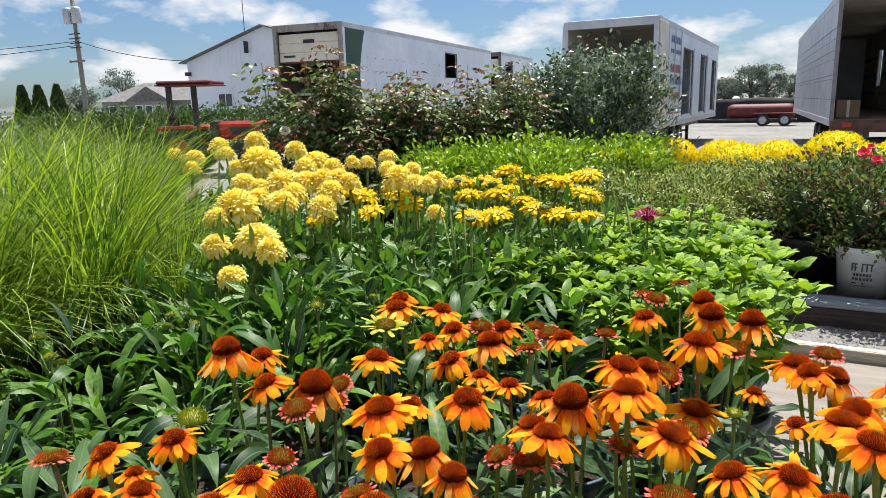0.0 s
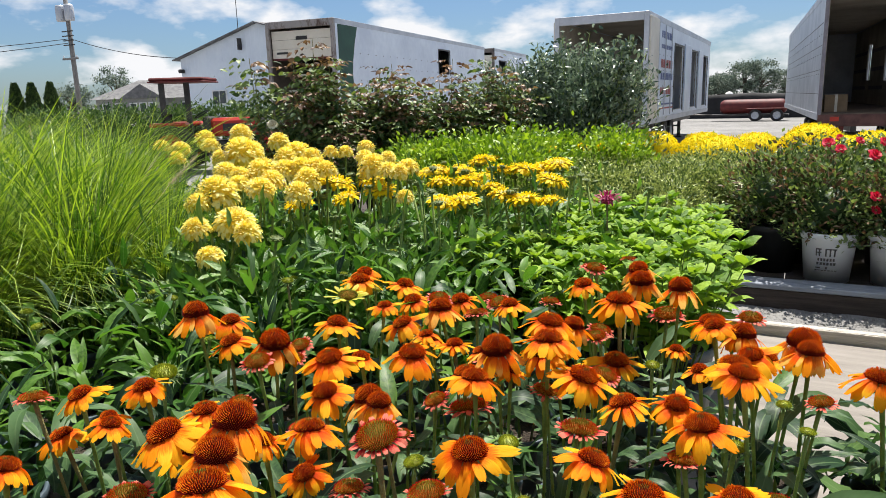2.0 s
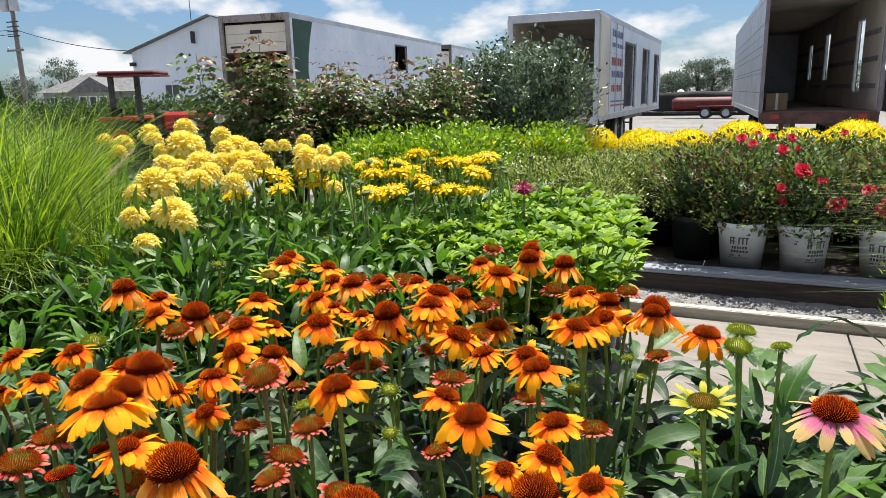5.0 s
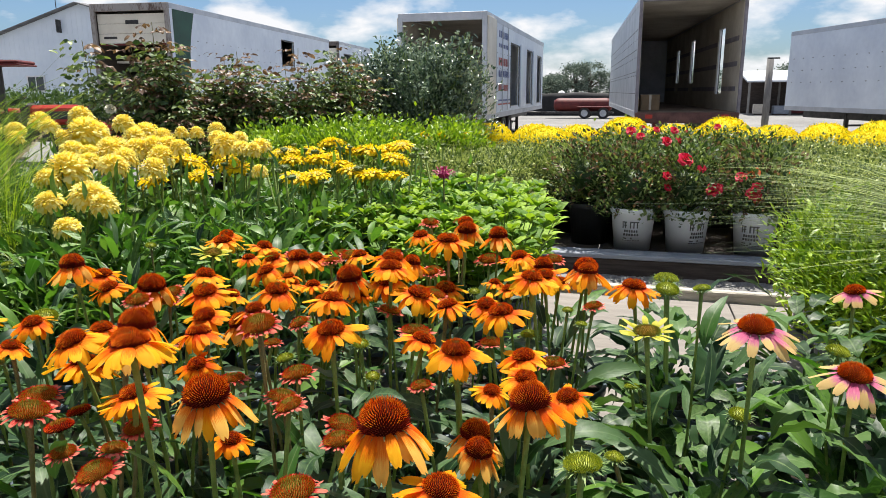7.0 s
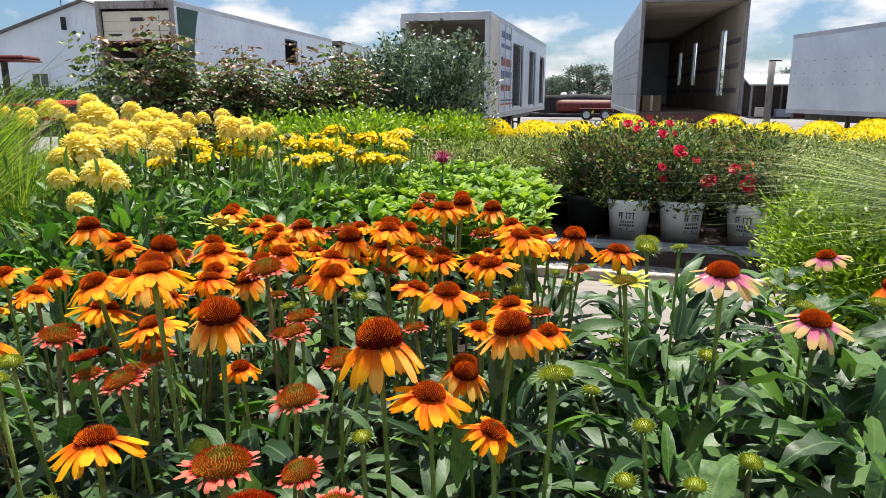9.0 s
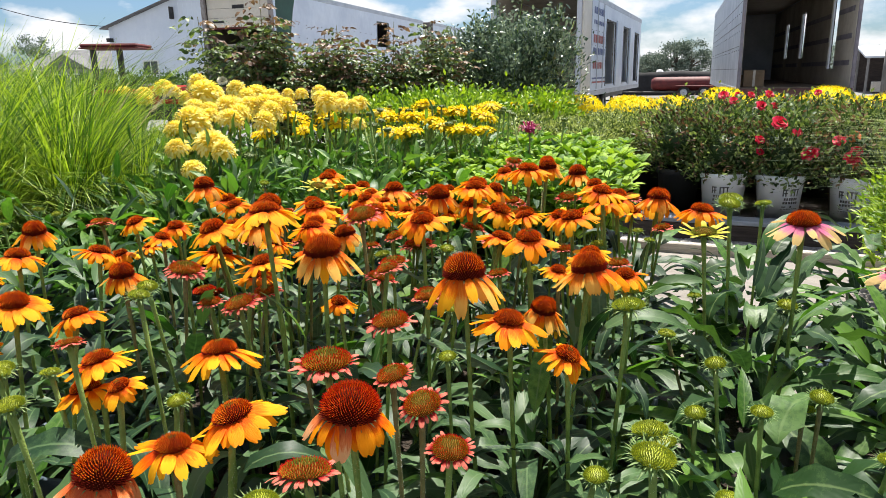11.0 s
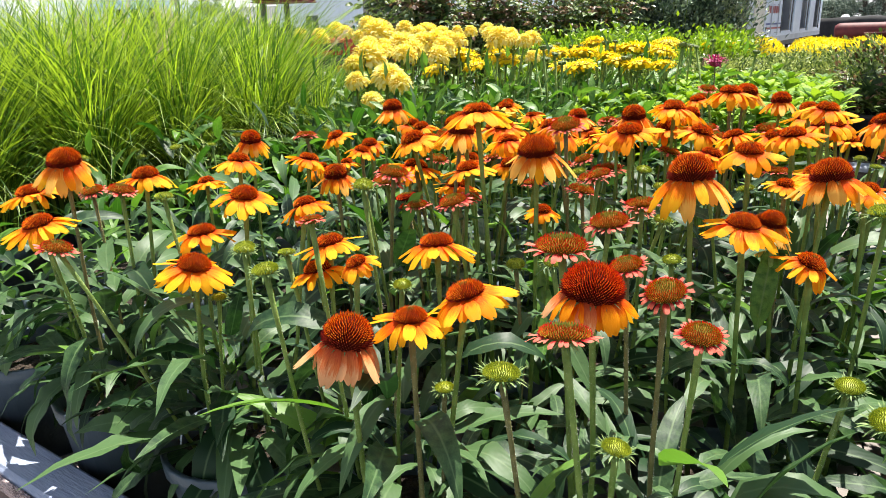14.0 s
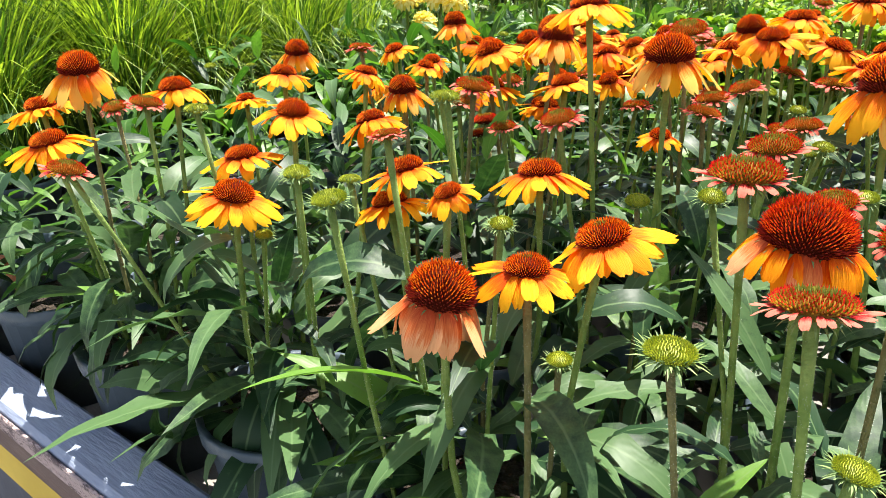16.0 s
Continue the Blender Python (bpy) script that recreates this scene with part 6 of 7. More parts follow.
double_coneflower(-1.47, 2.38, [('pompon', -1.52, 2.336, 1.561, 0.093), ('pompon', -1.364, 2.378, 1.561, 0.128), ('pompon', -1.391, 2.282, 1.55, 0.075)], "potted double coneflower with pale yellow pompon blooms", "pale double coneflowers")
double_coneflower(-1.47, 2.67, [('pompon', -1.505, 2.77, 1.6, 0.129), ('pompon', -1.46, 2.635, 1.589, 0.095)], "potted double coneflower with pale yellow pompon blooms", "pale double coneflowers")
double_coneflower(-1.18, 1.8, [('pompon', -1.297, 1.972, 1.491, 0.084), ('pompon', -1.065, 1.902, 1.45, 0.119), ('pompon', -1.162, 1.828, 1.438, 0.085)], "potted double coneflower with pale yellow pompon blooms", "pale double coneflowers")
double_coneflower(-1.18, 2.09, [('pompon', -1.291, 2.058, 1.509, 0.14), ('pompon', -1.313, 2.19, 1.533, 0.081), ('pompon', -1.184, 2.164, 1.522, 0.101), ('pompon', -1.21, 2.257, 1.539, 0.095)], "potted double coneflower with pale yellow pompon blooms", "pale double coneflowers")
double_coneflower(-1.18, 2.38, [('pompon', -1.263, 2.406, 1.561, 0.111), ('pompon', -1.077, 2.297, 1.539, 0.094), ('pompon', -1.171, 2.478, 1.567, 0.087), ('pompon', -1.099, 2.45, 1.561, 0.075), ('pompon', -1.197, 2.424, 1.561, 0.101), ('gold', -1.135, 2.315, 1.452, 0.09)], "potted double coneflower with pale yellow pompon blooms", "pale double coneflowers")
double_coneflower(-1.18, 2.67, [('pompon', -1.334, 2.663, 1.589, 0.089), ('pompon', -1.338, 2.803, 1.6, 0.063), ('pompon', -1.268, 2.817, 1.6, 0.063), ('pompon', -1.096, 2.716, 1.589, 0.076), ('gold', -1.154, 2.58, 1.5, 0.133), ('spent', -1.163, 2.695, 1.52, 0.044)], "potted double coneflower with pale yellow pompon blooms", "pale double coneflowers")
double_coneflower(-1.18, 2.96, [('pompon', -1.288, 3.013, 1.613, 0.079)], "potted double coneflower with pale yellow pompon blooms", "pale double coneflowers")
double_coneflower(-0.89, 1.8, [('pompon', -0.978, 1.864, 1.426, 0.079), ('pompon', -1.012, 1.733, 1.376, 0.076)], "potted double coneflower with pale yellow pompon blooms", "pale double coneflowers")
double_coneflower(-0.89, 2.09, [('pompon', -1.012, 2.162, 1.511, 0.089)], "potted double coneflower with pale yellow pompon blooms", "pale double coneflowers")
double_coneflower(-0.89, 2.38, [('pompon', -0.942, 2.538, 1.567, 0.11), ('pompon', -0.856, 2.516, 1.561, 0.073), ('pompon', -0.795, 2.491, 1.556, 0.062), ('gold', -0.996, 2.42, 1.464, 0.091), ('gold', -0.912, 2.543, 1.482, 0.107), ('spent', -0.893, 2.435, 1.508, 0.042)], "potted double coneflower with pale yellow pompon blooms", "pale double coneflowers")
double_coneflower(-0.89, 2.67, [('pompon', -0.805, 2.574, 1.567, 0.084), ('pompon', -0.997, 2.737, 1.589, 0.064), ('gold', -1.058, 2.7, 1.5, 0.1), ('spent', -0.898, 2.585, 1.52, 0.058)], "potted double coneflower with pale yellow pompon blooms", "pale double coneflowers")
double_coneflower(-0.89, 2.96, [('gold', -0.801, 3.075, 1.5, 0.092), ('gold', -0.97, 3.029, 1.5, 0.076), ('gold', -0.971, 3.143, 1.5, 0.085), ('spent', -0.934, 3.014, 1.52, 0.055), ('spent', -0.819, 2.999, 1.52, 0.046)], "potted coneflower with golden yellow blooms", "golden double coneflowers")
double_coneflower(-0.89, 3.24, [('gold', -0.823, 3.3, 1.532, 0.109), ('gold', -0.883, 3.166, 1.5, 0.084)], "potted coneflower with golden yellow blooms", "golden double coneflowers")
double_coneflower(-0.6, 2.09, [('pompon', -0.63, 2.249, 1.502, 0.055)], "potted double coneflower with pale yellow pompon blooms", "pale double coneflowers")
double_coneflower(-0.6, 2.38, [('gold', -0.609, 2.496, 1.452, 0.1), ('gold', -0.553, 2.541, 1.458, 0.101), ('spent', -0.66, 2.423, 1.49, 0.056), ('spent', -0.775, 2.537, 1.52, 0.046)], "potted coneflower with golden yellow blooms", "golden double coneflowers")
double_coneflower(-0.6, 2.67, [('gold', -0.511, 2.703, 1.488, 0.073), ('gold', -0.732, 2.707, 1.5, 0.095), ('gold', -0.628, 2.739, 1.5, 0.095)], "potted coneflower with golden yellow blooms", "golden double coneflowers")
double_coneflower(-0.6, 2.96, [('gold', -0.642, 2.915, 1.5, 0.075), ('spent', -0.717, 2.899, 1.52, 0.062)], "potted coneflower with golden yellow blooms", "golden double coneflowers")
double_coneflower(-0.6, 3.24, [('gold', -0.698, 3.215, 1.5, 0.099), ('gold', -0.552, 3.208, 1.5, 0.135), ('gold', -0.518, 3.3, 1.501, 0.11), ('gold', -0.626, 3.234, 1.5, 0.082)], "potted coneflower with golden yellow blooms", "golden double coneflowers")
double_coneflower(-0.31, 2.67, [('gold', -0.431, 2.637, 1.47, 0.097), ('gold', -0.339, 2.613, 1.458, 0.108), ('gold', -0.245, 2.63, 1.454, 0.085)], "potted coneflower with golden yellow blooms", "golden double coneflowers")
double_coneflower(-0.31, 2.96, [('gold', -0.319, 2.865, 1.5, 0.103), ('spent', -0.311, 3.133, 1.52, 0.052), ('spent', -0.206, 2.873, 1.52, 0.043)], "potted coneflower with golden yellow blooms", "golden double coneflowers")
double_coneflower(-0.31, 3.24, [('gold', -0.442, 3.3, 1.523, 0.103), ('spent', -0.223, 3.3, 1.528, 0.042)], "potted coneflower with golden yellow blooms", "golden double coneflowers")
double_coneflower(-0.02, 2.67, [('spent', -0.144, 2.726, 1.52, 0.034)], "potted double coneflower with pale yellow pompon blooms", "pale double coneflowers")

# ---- other plants on the near bench ----


def grass_mesh(name, seed, n, height, spread, lean, mat, width=0.0045, segs=6, skirt=0.0, sweep=(0, 0), fall=0.0):
    """A clump of thin arching blades rising from a tuft."""
    r = np.random.default_rng(seed)
    p = Pile()
    for _ in range(n):
        th, q = r.uniform(0, 2 * np.pi), abs(r.normal(0, 0.5))
        d = np.array([math.cos(th), math.sin(th)])
        bend = r.normal(0, 0.75)
        low = r.random() < skirt
        ln = height * (r.uniform(0.4, 0.8) if low else r.uniform(0.5, 1.15))
        out = r.uniform(1.3, 2.0) if low else min(1.75, 0.15 + lean * q + r.uniform(0, 0.45))
        w = width * r.uniform(0.6, 1.3)
        side = np.array([-d[1], d[0], 0.0])
        pt = np.array([d[0] * r.uniform(0, spread), d[1] * r.uniform(0, spread), 0.0])
        vs = []
        a = 0.08
        for i in range(segs + 1):
            t = i / segs
            ww = w * (1 - t ** 2.2) + 0.0004
            vs += [pt - side * ww, pt + side * ww]
            a = 0.08 + out * t ** 1.25 * 1.5
            step = ln / segs
            pt = pt + np.array([d[0] * math.sin(a) + sweep[0] * (0.35 + t) - d[1] * bend * t, d[1] * math.sin(a) + sweep[1] * (0.35 + t) + d[0] * bend * t, math.cos(a) - fall * t]) * step
        p.add(vs, [(2 * i, 2 * i + 1, 2 * i + 3, 2 * i + 2) for i in range(segs)], 0)
    return p.mesh(name, [mat])


def plume_mesh(seed):
    """A soft bottle-brush seed head on its stalk."""
    r = np.random.default_rng(seed)
    p = Pile()
    v, f = tube([(0, 0, 0), (0.03, 0, 0.3), (0.1, 0, 0.5)], [0.0016, 0.0014, 0.001], 5)
    p.add(v, f, 0)
    t = r.uniform(0, 1, 520)
    pos = np.stack([0.1 + 0.06 * t, np.zeros(520), 0.5 + 0.12 * t], 1)
    th = r.uniform(0, 2 * np.pi, 520)
    d = np.stack([np.cos(th) * 0.8 + 0.45, np.sin(th), 0.55 + 0 * th], 1)
    scatter(p, [(-0.02, 0, 0), (0.02, 0, 0), (0, 1, 0)], [(0, 1, 2)], pos, d, 0.022 * r.uniform(0.6, 1.1, 520) * (1.1 - t * 0.5), r, 0)
    return p.mesh("plume", [M_PLUME])


GRASS = [grass_mesh("blades", 40 + s, 760, 0.76, 0.11, 1.25, M_GRASS, 0.0027, 7, skirt=0.36) for s in range(4)]
PLUMES = [plume_mesh(60), plume_mesh(61)]
_r = random.Random(21)
for _i in range(6):
    for _j in range(7):
        _x, _y = -1.62 - _i * 0.34 + _r.uniform(-0.05, 0.05), 0.62 + _j * 0.36 + _r.uniform(-0.05, 0.05)
        _k = (0.42 - _x) / (_y - 0.335)
        if _k < 1.02:
            continue
        _s = 0.78 if _k < 1.25 else 1.0
        _t = bush("fountain_grass", _x, _y, DECK, _r.choice(GRASS), "potted fountain grass with bright yellow-green arching blades", "ornamental grass", "potted grasses on the bench", BLACK_POT, _r.uniform(0, 360), _s * (1.05 + 0.08 * _r.uniform(-1, 1)))
        for _k in range(_r.choice((0, 1, 1, 2))):
            part("plume", _r.choice(PLUMES), None, _t, "buff feathery seed head", pose(_r.uniform(-0.05, 0.05), _r.uniform(-0.05, 0.05), POT_H + _r.uniform(0.0, 0.14), _r.uniform(-12, 12), _r.uniform(-8, 22), _r.uniform(0, 360)))

# pink coneflowers further along the bench
coneflower(1.36, 0.94, [("bud", 1.33, 0.98, 1.34, 0.05), ("young", 1.42, 0.9, 1.33, 0.06)], 44, "pink coneflowers", 1.25)
coneflower(1.36, 1.22, [("pink", 1.20, 1.18, 1.35, 0.10), ("bud", 1.28, 1.26, 1.30, 0.05)], 44, "pink coneflowers", 1.25)
coneflower(1.36, 1.50, [("droop", 1.21, 1.38, 1.36, 0.09), ("ripe", 1.17, 1.33, 1.34, 0.055), ("pink", 1.40, 1.5, 1.36, 0.10)], 40, "pink coneflowers", 1.2)
coneflower(1.36, 0.66, [], 40, "pink coneflowers", 1.25)
coneflower(1.64, 1.22, [("pink", 1.6, 1.2, 1.38, 0.1)], 36, "pink coneflowers", 1.2)
coneflower(1.36, 1.78, [("bud", 1.33, 1.75, 1.30, 0.05)], 30, "pink coneflowers", 1.1)
# leafy coneflowers not yet in bloom, between the grass and the blooms
_r = random.Random(31)
for _x, _y, _b in ((-1.22, 1.05, 2), (-0.95, 0.98, 1), (-1.28, 1.33, 2), (-1.0, 1.27, 2), (-0.74, 1.30, 1), (-1.25, 1.62, 2), (-0.97, 1.57, 2), (-0.69, 1.60, 1), (-0.95, 1.86, 1), (-0.66, 1.88, 1),
                   (-0.40, 1.92, 0), (-0.13, 2.02, 0), (-0.62, 2.16, 1), (-0.36, 2.20, 0), (-0.92, 0.66, 1), (-1.2, 0.76, 1), (-1.44, 0.40, 0), (-1.12, 0.372, 0)):
    coneflower(_x, _y, [("bud", _x + _r.uniform(-0.1, 0.1), _y + _r.uniform(-0.1, 0.1), 1.30 + _r.uniform(-0.05, 0.06), _r.uniform(0.035, 0.05)) for _ in range(_b)], 40, "leafy coneflowers", 1.05, True)

# bee balm


def bee_balm_mesh(seed):
    """Square-stemmed shoots with ovate leaves in crossed pairs and a bright tuft on top."""
    r = np.random.default_rng(seed)
    p = Pile()
    tv, tf, _ = leaf_shape(0.50, 0.9, 0.30, 5, 0.85, 0.15)
    for k in range(22):
        th, rad = k * 2.399963, 0.165 * math.sqrt((k + 0.5) / 22)
        top = np.array([math.cos(th) * rad * 1.25, math.sin(th) * rad * 1.25, (0.36 - 0.35 * rad) * r.uniform(0.86, 1.06)])
        base = np.array([math.cos(th) * rad * 0.45, math.sin(th) * rad * 0.45, 0.0])
        v, f = tube([tuple(base), tuple((base + top) / 2 + [0, 0, 0.02]), tuple(top)], [0.003, 0.0025, 0.0015], 4, False)
        p.add(v, f, 1)
        turn0 = r.uniform(0, 3.14)
        for lvl in range(5):
            t = 0.36 + 0.155 * lvl
            q = base + (top - base) * t
            for side in (0, 1):
                a = turn0 + lvl * 1.5708 + side * 3.14159 + r.normal(0, 0.15)
                up = 0.15 + 0.16 * lvl + r.normal(0, 0.12)
                scatter(p, tv, tf, [q], [(math.cos(a), math.sin(a), up)], [r.uniform(0.078, 0.108) * (1.0 - 0.08 * lvl)], r, 0, 0.85)
        for side in range(4):
            a = turn0 + side * 1.5708 + 0.78
            scatter(p, tv, tf, [top], [(math.cos(a), math.sin(a), 1.1)], [r.uniform(0.036, 0.055)], r, 0, 0.85)
    return p.mesh("foliage", [M_MONARDA, M_STEM])


MONARDA = [bee_balm_mesh(70 + s) for s in range(3)]
_r = random.Random(33)
for _x, _y in ((-0.02, 2.22), (0.25, 2.22), (-0.10, 2.52), (0.22, 2.52), (-0.12, 2.84), (0.20, 2.84), (-0.40, 2.50), (0.1, 3.1), (-0.15, 3.12)):
    bush("bee_balm", _x, _y, DECK, _r.choice(MONARDA), "potted bee balm with fresh serrated green leaves", "perennial plant", "bee balm pots", BLACK_POT, _r.uniform(0, 360), _r.uniform(0.92, 1.06))


def bee_balm_bloom():
    t = thing("bee_balm", pose(-0.05, 2.66, DECK), "potted bee balm with a single magenta bloom", "perennial plant", "bee balm pots")
    part("pot", POT, None, t, "black plastic nursery pot")
    part("soil", SOIL, None, t)
    part("foliage", MONARDA[0], None, t, "", pose(0, 0, POT_H * 0.85 + 0.04))
    v, f = tube([(0, 0, 0.2), (0.005, 0, 0.45), (0, 0, 0.645)], 0.003, 6)
    part("stem", raw("stem", v, f, M_STEM_RED), None, t)
    part("bloom", pompon_mesh(9, [(0.3, 8, 0.5, 0.3), (0.8, 12, 0.6, 0.8), (1.2, 16, 0.75, 1.25), (1.5, 16, 0.7, 1.7)], M_MAGENTA, M_MAGENTA, 0.7), None, t, "magenta shaggy bloom", pose(0, 0, 0.66) @ Matrix.Scale(0.036, 4))


bee_balm_bloom()

# lime foliage and blue-green fountain grass at the bench's other end
LIMEF = [leafy_mesh("foliage", 80 + s, M_LIME, 3000, 0.17, 0.27, 0.042, LANCE_V, MINI_F, base=0.0, up=0.7, shell=0.5, twigs=14, core=0.5) for s in range(2)]
for _x, _y in ((1.40, 2.42), (1.43, 2.72), (1.46, 3.05), (1.44, 2.14)):
    bush("lime_perennial", _x, _y, DECK, _r.choice(LIMEF), "potted perennial with lime-green feathery leaves", "perennial plant", "lime perennials", BLACK_POT, _r.uniform(0, 360))
BLUEG = [grass_mesh("blades", 90 + s, 260, 0.76, 0.08, 0.5, M_GRASS2, 0.0052, 9, sweep=(-0.95, -0.12), fall=0.72) for s in range(3)]
for _x, _y in ((1.94, 1.98), (1.98, 2.28), (2.00, 2.58), (2.02, 2.90), (2.18, 2.0), (2.16, 2.3), (2.20, 2.62), (2.22, 2.95)):
    bush("fountain_grass", _x, _y, DECK, _r.choice(BLUEG), "potted fountain grass with fine sweeping grey-green blades", "ornamental grass", "grey-green grasses", BLACK_POT, _r.uniform(-25, 25))

# ---- far bench ----
SPIREA = [leafy_mesh("foliage", 100 + s, M_SPIREA, 5200, 0.29, 0.29, 0.025, DIAM_V, DIAM_F, base=0.0, core=0.6, shell=0.5, up=0.75, twigs=20) for s in range(3)]
_r = random.Random(41)
for _i in range(7):
    for _j in range(4):
        _x, _y = -1.1 + _i * 0.33 + _r.uniform(-0.05, 0.05), 4.48 + _j * 0.46 + _r.uniform(-0.05, 0.05)
        if _j == 0 and _x > 0.25 or _x > 0.75:
            continue
        bush("spirea", _x, _y, DECK, _r.choice(SPIREA), "low potted shrub with tiny grey-green leaves", "shrub", "small-leaved shrubs", BIG_POT, _r.uniform(0, 360), _r.uniform(0.9, 1.02))
for _i in range(5):
    for _j in range(4):
        _x, _y = 1.6 + _i * 0.42 + _r.uniform(-0.05, 0.05), 4.5 + _j * 0.5 + _r.uniform(-0.05, 0.05)
        bush("spirea", _x, _y, DECK, _r.choice(SPIREA), "low potted shrub with tiny grey-green leaves", "shrub", "small-leaved shrubs", BIG_POT, _r.uniform(0, 360), _r.uniform(0.9, 1.05))

ROSEF = [leafy_mesh("foliage", 120 + s, M_ROSELEAF, 2700, 0.25, 0.40, 0.036, base=0.0, shell=0.40, up=0.7, mats2=M_ROSELEAF_RED, share2=0.22, twigs=22, core=0.5) for s in range(2)]
_rose_rows = [(0.05, 5, 0.42, 0.1), (0.3, 8, 0.5, 0.3), (0.7, 10, 0.6, 0.6), (1.1, 12, 0.75, 1.0), (1.45, 12, 0.8, 1.5)]


def rose_mesh(seed, mat):
    p, r = Pile(), np.random.default_rng(seed)
    tv = np.array([(-0.3, 0, 0), (0.3, 0, 0), (0.55, 0.6, 0.15), (0.25, 1.0, -0.1), (-0.25, 1.0, -0.1), (-0.55, 0.6, 0.15)])
    for a, n, ln, tip in _rose_rows:
        th = 2 * np.pi * (np.arange(n) * 0.5 + r.uniform(-0.35, 0.35, n)) / n * 2
        pos = np.stack([np.cos(th) * math.sin(a) * 0.4, np.sin(th) * math.sin(a) * 0.4, np.full(n, math.cos(a) * 0.3)], 1)
        d = np.stack([np.cos(th) * math.sin(tip), np.sin(th) * math.sin(tip), np.full(n, math.cos(tip))], 1)
        scatter(p, tv, [(0, 1, 2, 5), (5, 2, 3, 4)], pos, d, ln * r.uniform(0.8, 1.15, n), r, 0, up=0.95)
    return p.mesh("bloom", [mat])


ROSES = {"red": rose_mesh(1, M_ROSE), "orange": rose_mesh(2, M_ROSE_ORANGE), "pale": rose_mesh(3, M_ROSE_PALE)}


def potted_rose(x, y, blooms, label, colour="red", foliage=0, yaw=0.0, pot=WHITE_POT, z=DECK):
    t = bush("rose_bush", x, y, z, ROSEF[foliage], label, "rose bush", "potted roses", pot)
    for bx, by, bz, d in blooms:
        end = Vector((bx - x, by - y, bz - z))
        v, f = tube([(end.x * 0.5, end.y * 0.5, max(0.3, end.z - 0.2)), end - Vector((0, 0, 0.01))], 0.0025, 5)
        part("stem", raw("stem", v, f, M_STEM_RED), None, t)
        part("bloom", ROSES[colour], None, t, colour + " rose bloom", pose(end.x, end.y, end.z, 48, 0, 40 * math.sin(9 * bx)) @ Matrix.Scale(d * 0.56, 4))
    if pot is WHITE_POT:
        lab = bmesh.new()
        # unreadable print: a mark of two bold shapes, two lines and a row of small print, wrapped on the pot

        def mark(a0, a1, z0, z1, bm):
            n = 3
            for k in range(n):
                q = [a0 + (a1 - a0) * (k + e) / n for e in (0, 1)]
                vs = []
                for a, zz in ((q[0], z0), (q[1], z0), (q[1], z1), (q[0], z1)):
                    rr = POT_BIG_R * (0.78 + 0.16 * zz / (POT_BIG_H * 0.86)) + 0.0022
                    vs.append(bm.verts.new((math.sin(a) * rr, -math.cos(a) * rr, zz)))
                bm.faces.new(vs)
        for a in (-0.42, -0.3, -0.06, 0.1, 0.26):
            mark(a, a + 0.055, 0.150, 0.192, lab)
        mark(-0.42, -0.2, 0.184, 0.192, lab)
        mark(-0.42, -0.2, 0.166, 0.172, lab)
        mark(-0.06, 0.36, 0.186, 0.192, lab)
        for k in range(6):
            mark(-0.34 + k * 0.115, -0.34 + k * 0.115 + 0.075, 0.124, 0.139, lab)
            mark(-0.38 + k * 0.13, -0.38 + k * 0.13 + 0.09, 0.102, 0.116, lab)
        for k in range(7):
            mark(-0.45 + k * 0.13, -0.45 + k * 0.13 + 0.1, 0.070, 0.074, lab)
        mark(-0.42, -0.22, 0.082, 0.088, lab)
        mark(-0.02, 0.05, 0.08, 0.092, lab)
        part("print", lab, M_INK, t, "dark printed mark and lines", pose(0, 0, 0, 0, 0, yaw))
    return t


potted_rose(0.42, 4.62, [], "potted shrub in a black pot on the ledge", foliage=0, pot=BIG_POT)
potted_rose(0.70, 4.48, [(0.66, 4.60, 1.53, 0.05), (0.72, 4.6, 1.497, 0.045), (0.88, 4.6, 1.464, 0.06)], "potted rose in a white printed pot with crimson blooms", foliage=0, yaw=-4)
potted_rose(1.02, 4.48, [(0.974, 4.3, 1.381, 0.075), (1.071, 4.3, 1.33, 0.045), (0.878, 4.3, 1.285, 0.05), (0.886, 4.3, 1.215, 0.04), (1.151, 4.3, 1.209, 0.075), (0.919, 4.6, 1.535, 0.045)], "potted rose in a white printed pot with crimson blooms", foliage=1, yaw=30)
potted_rose(1.42, 4.48, [(1.361, 4.3, 1.189, 0.07), (1.29, 4.3, 1.286, 0.055), (1.379, 4.3, 1.232, 0.05)], "potted rose in a white printed pot with crimson blooms", foliage=0, yaw=-20)
potted_rose(1.45, 4.85, [(1.372, 4.42, 1.30, 0.055), (1.387, 4.36, 1.16, 0.055), (1.62, 4.6, 1.27, 0.05)], "potted rose with orange blooms", "orange", 1, pot=BIG_POT)
for _x, _y in ((0.72, 4.95), (1.02, 4.98), (0.6, 5.4), (0.95, 5.45), (1.3, 5.4)):
    potted_rose(_x, _y, [(_x + _r.uniform(-0.15, 0.15), _y + _r.uniform(-0.1, 0.1), 1.48 + _r.uniform(-0.03, 0.05), 0.04) for _ in range(1)], "potted rose with crimson blooms behind the front row", foliage=_r.choice((0, 1)), pot=BIG_POT)



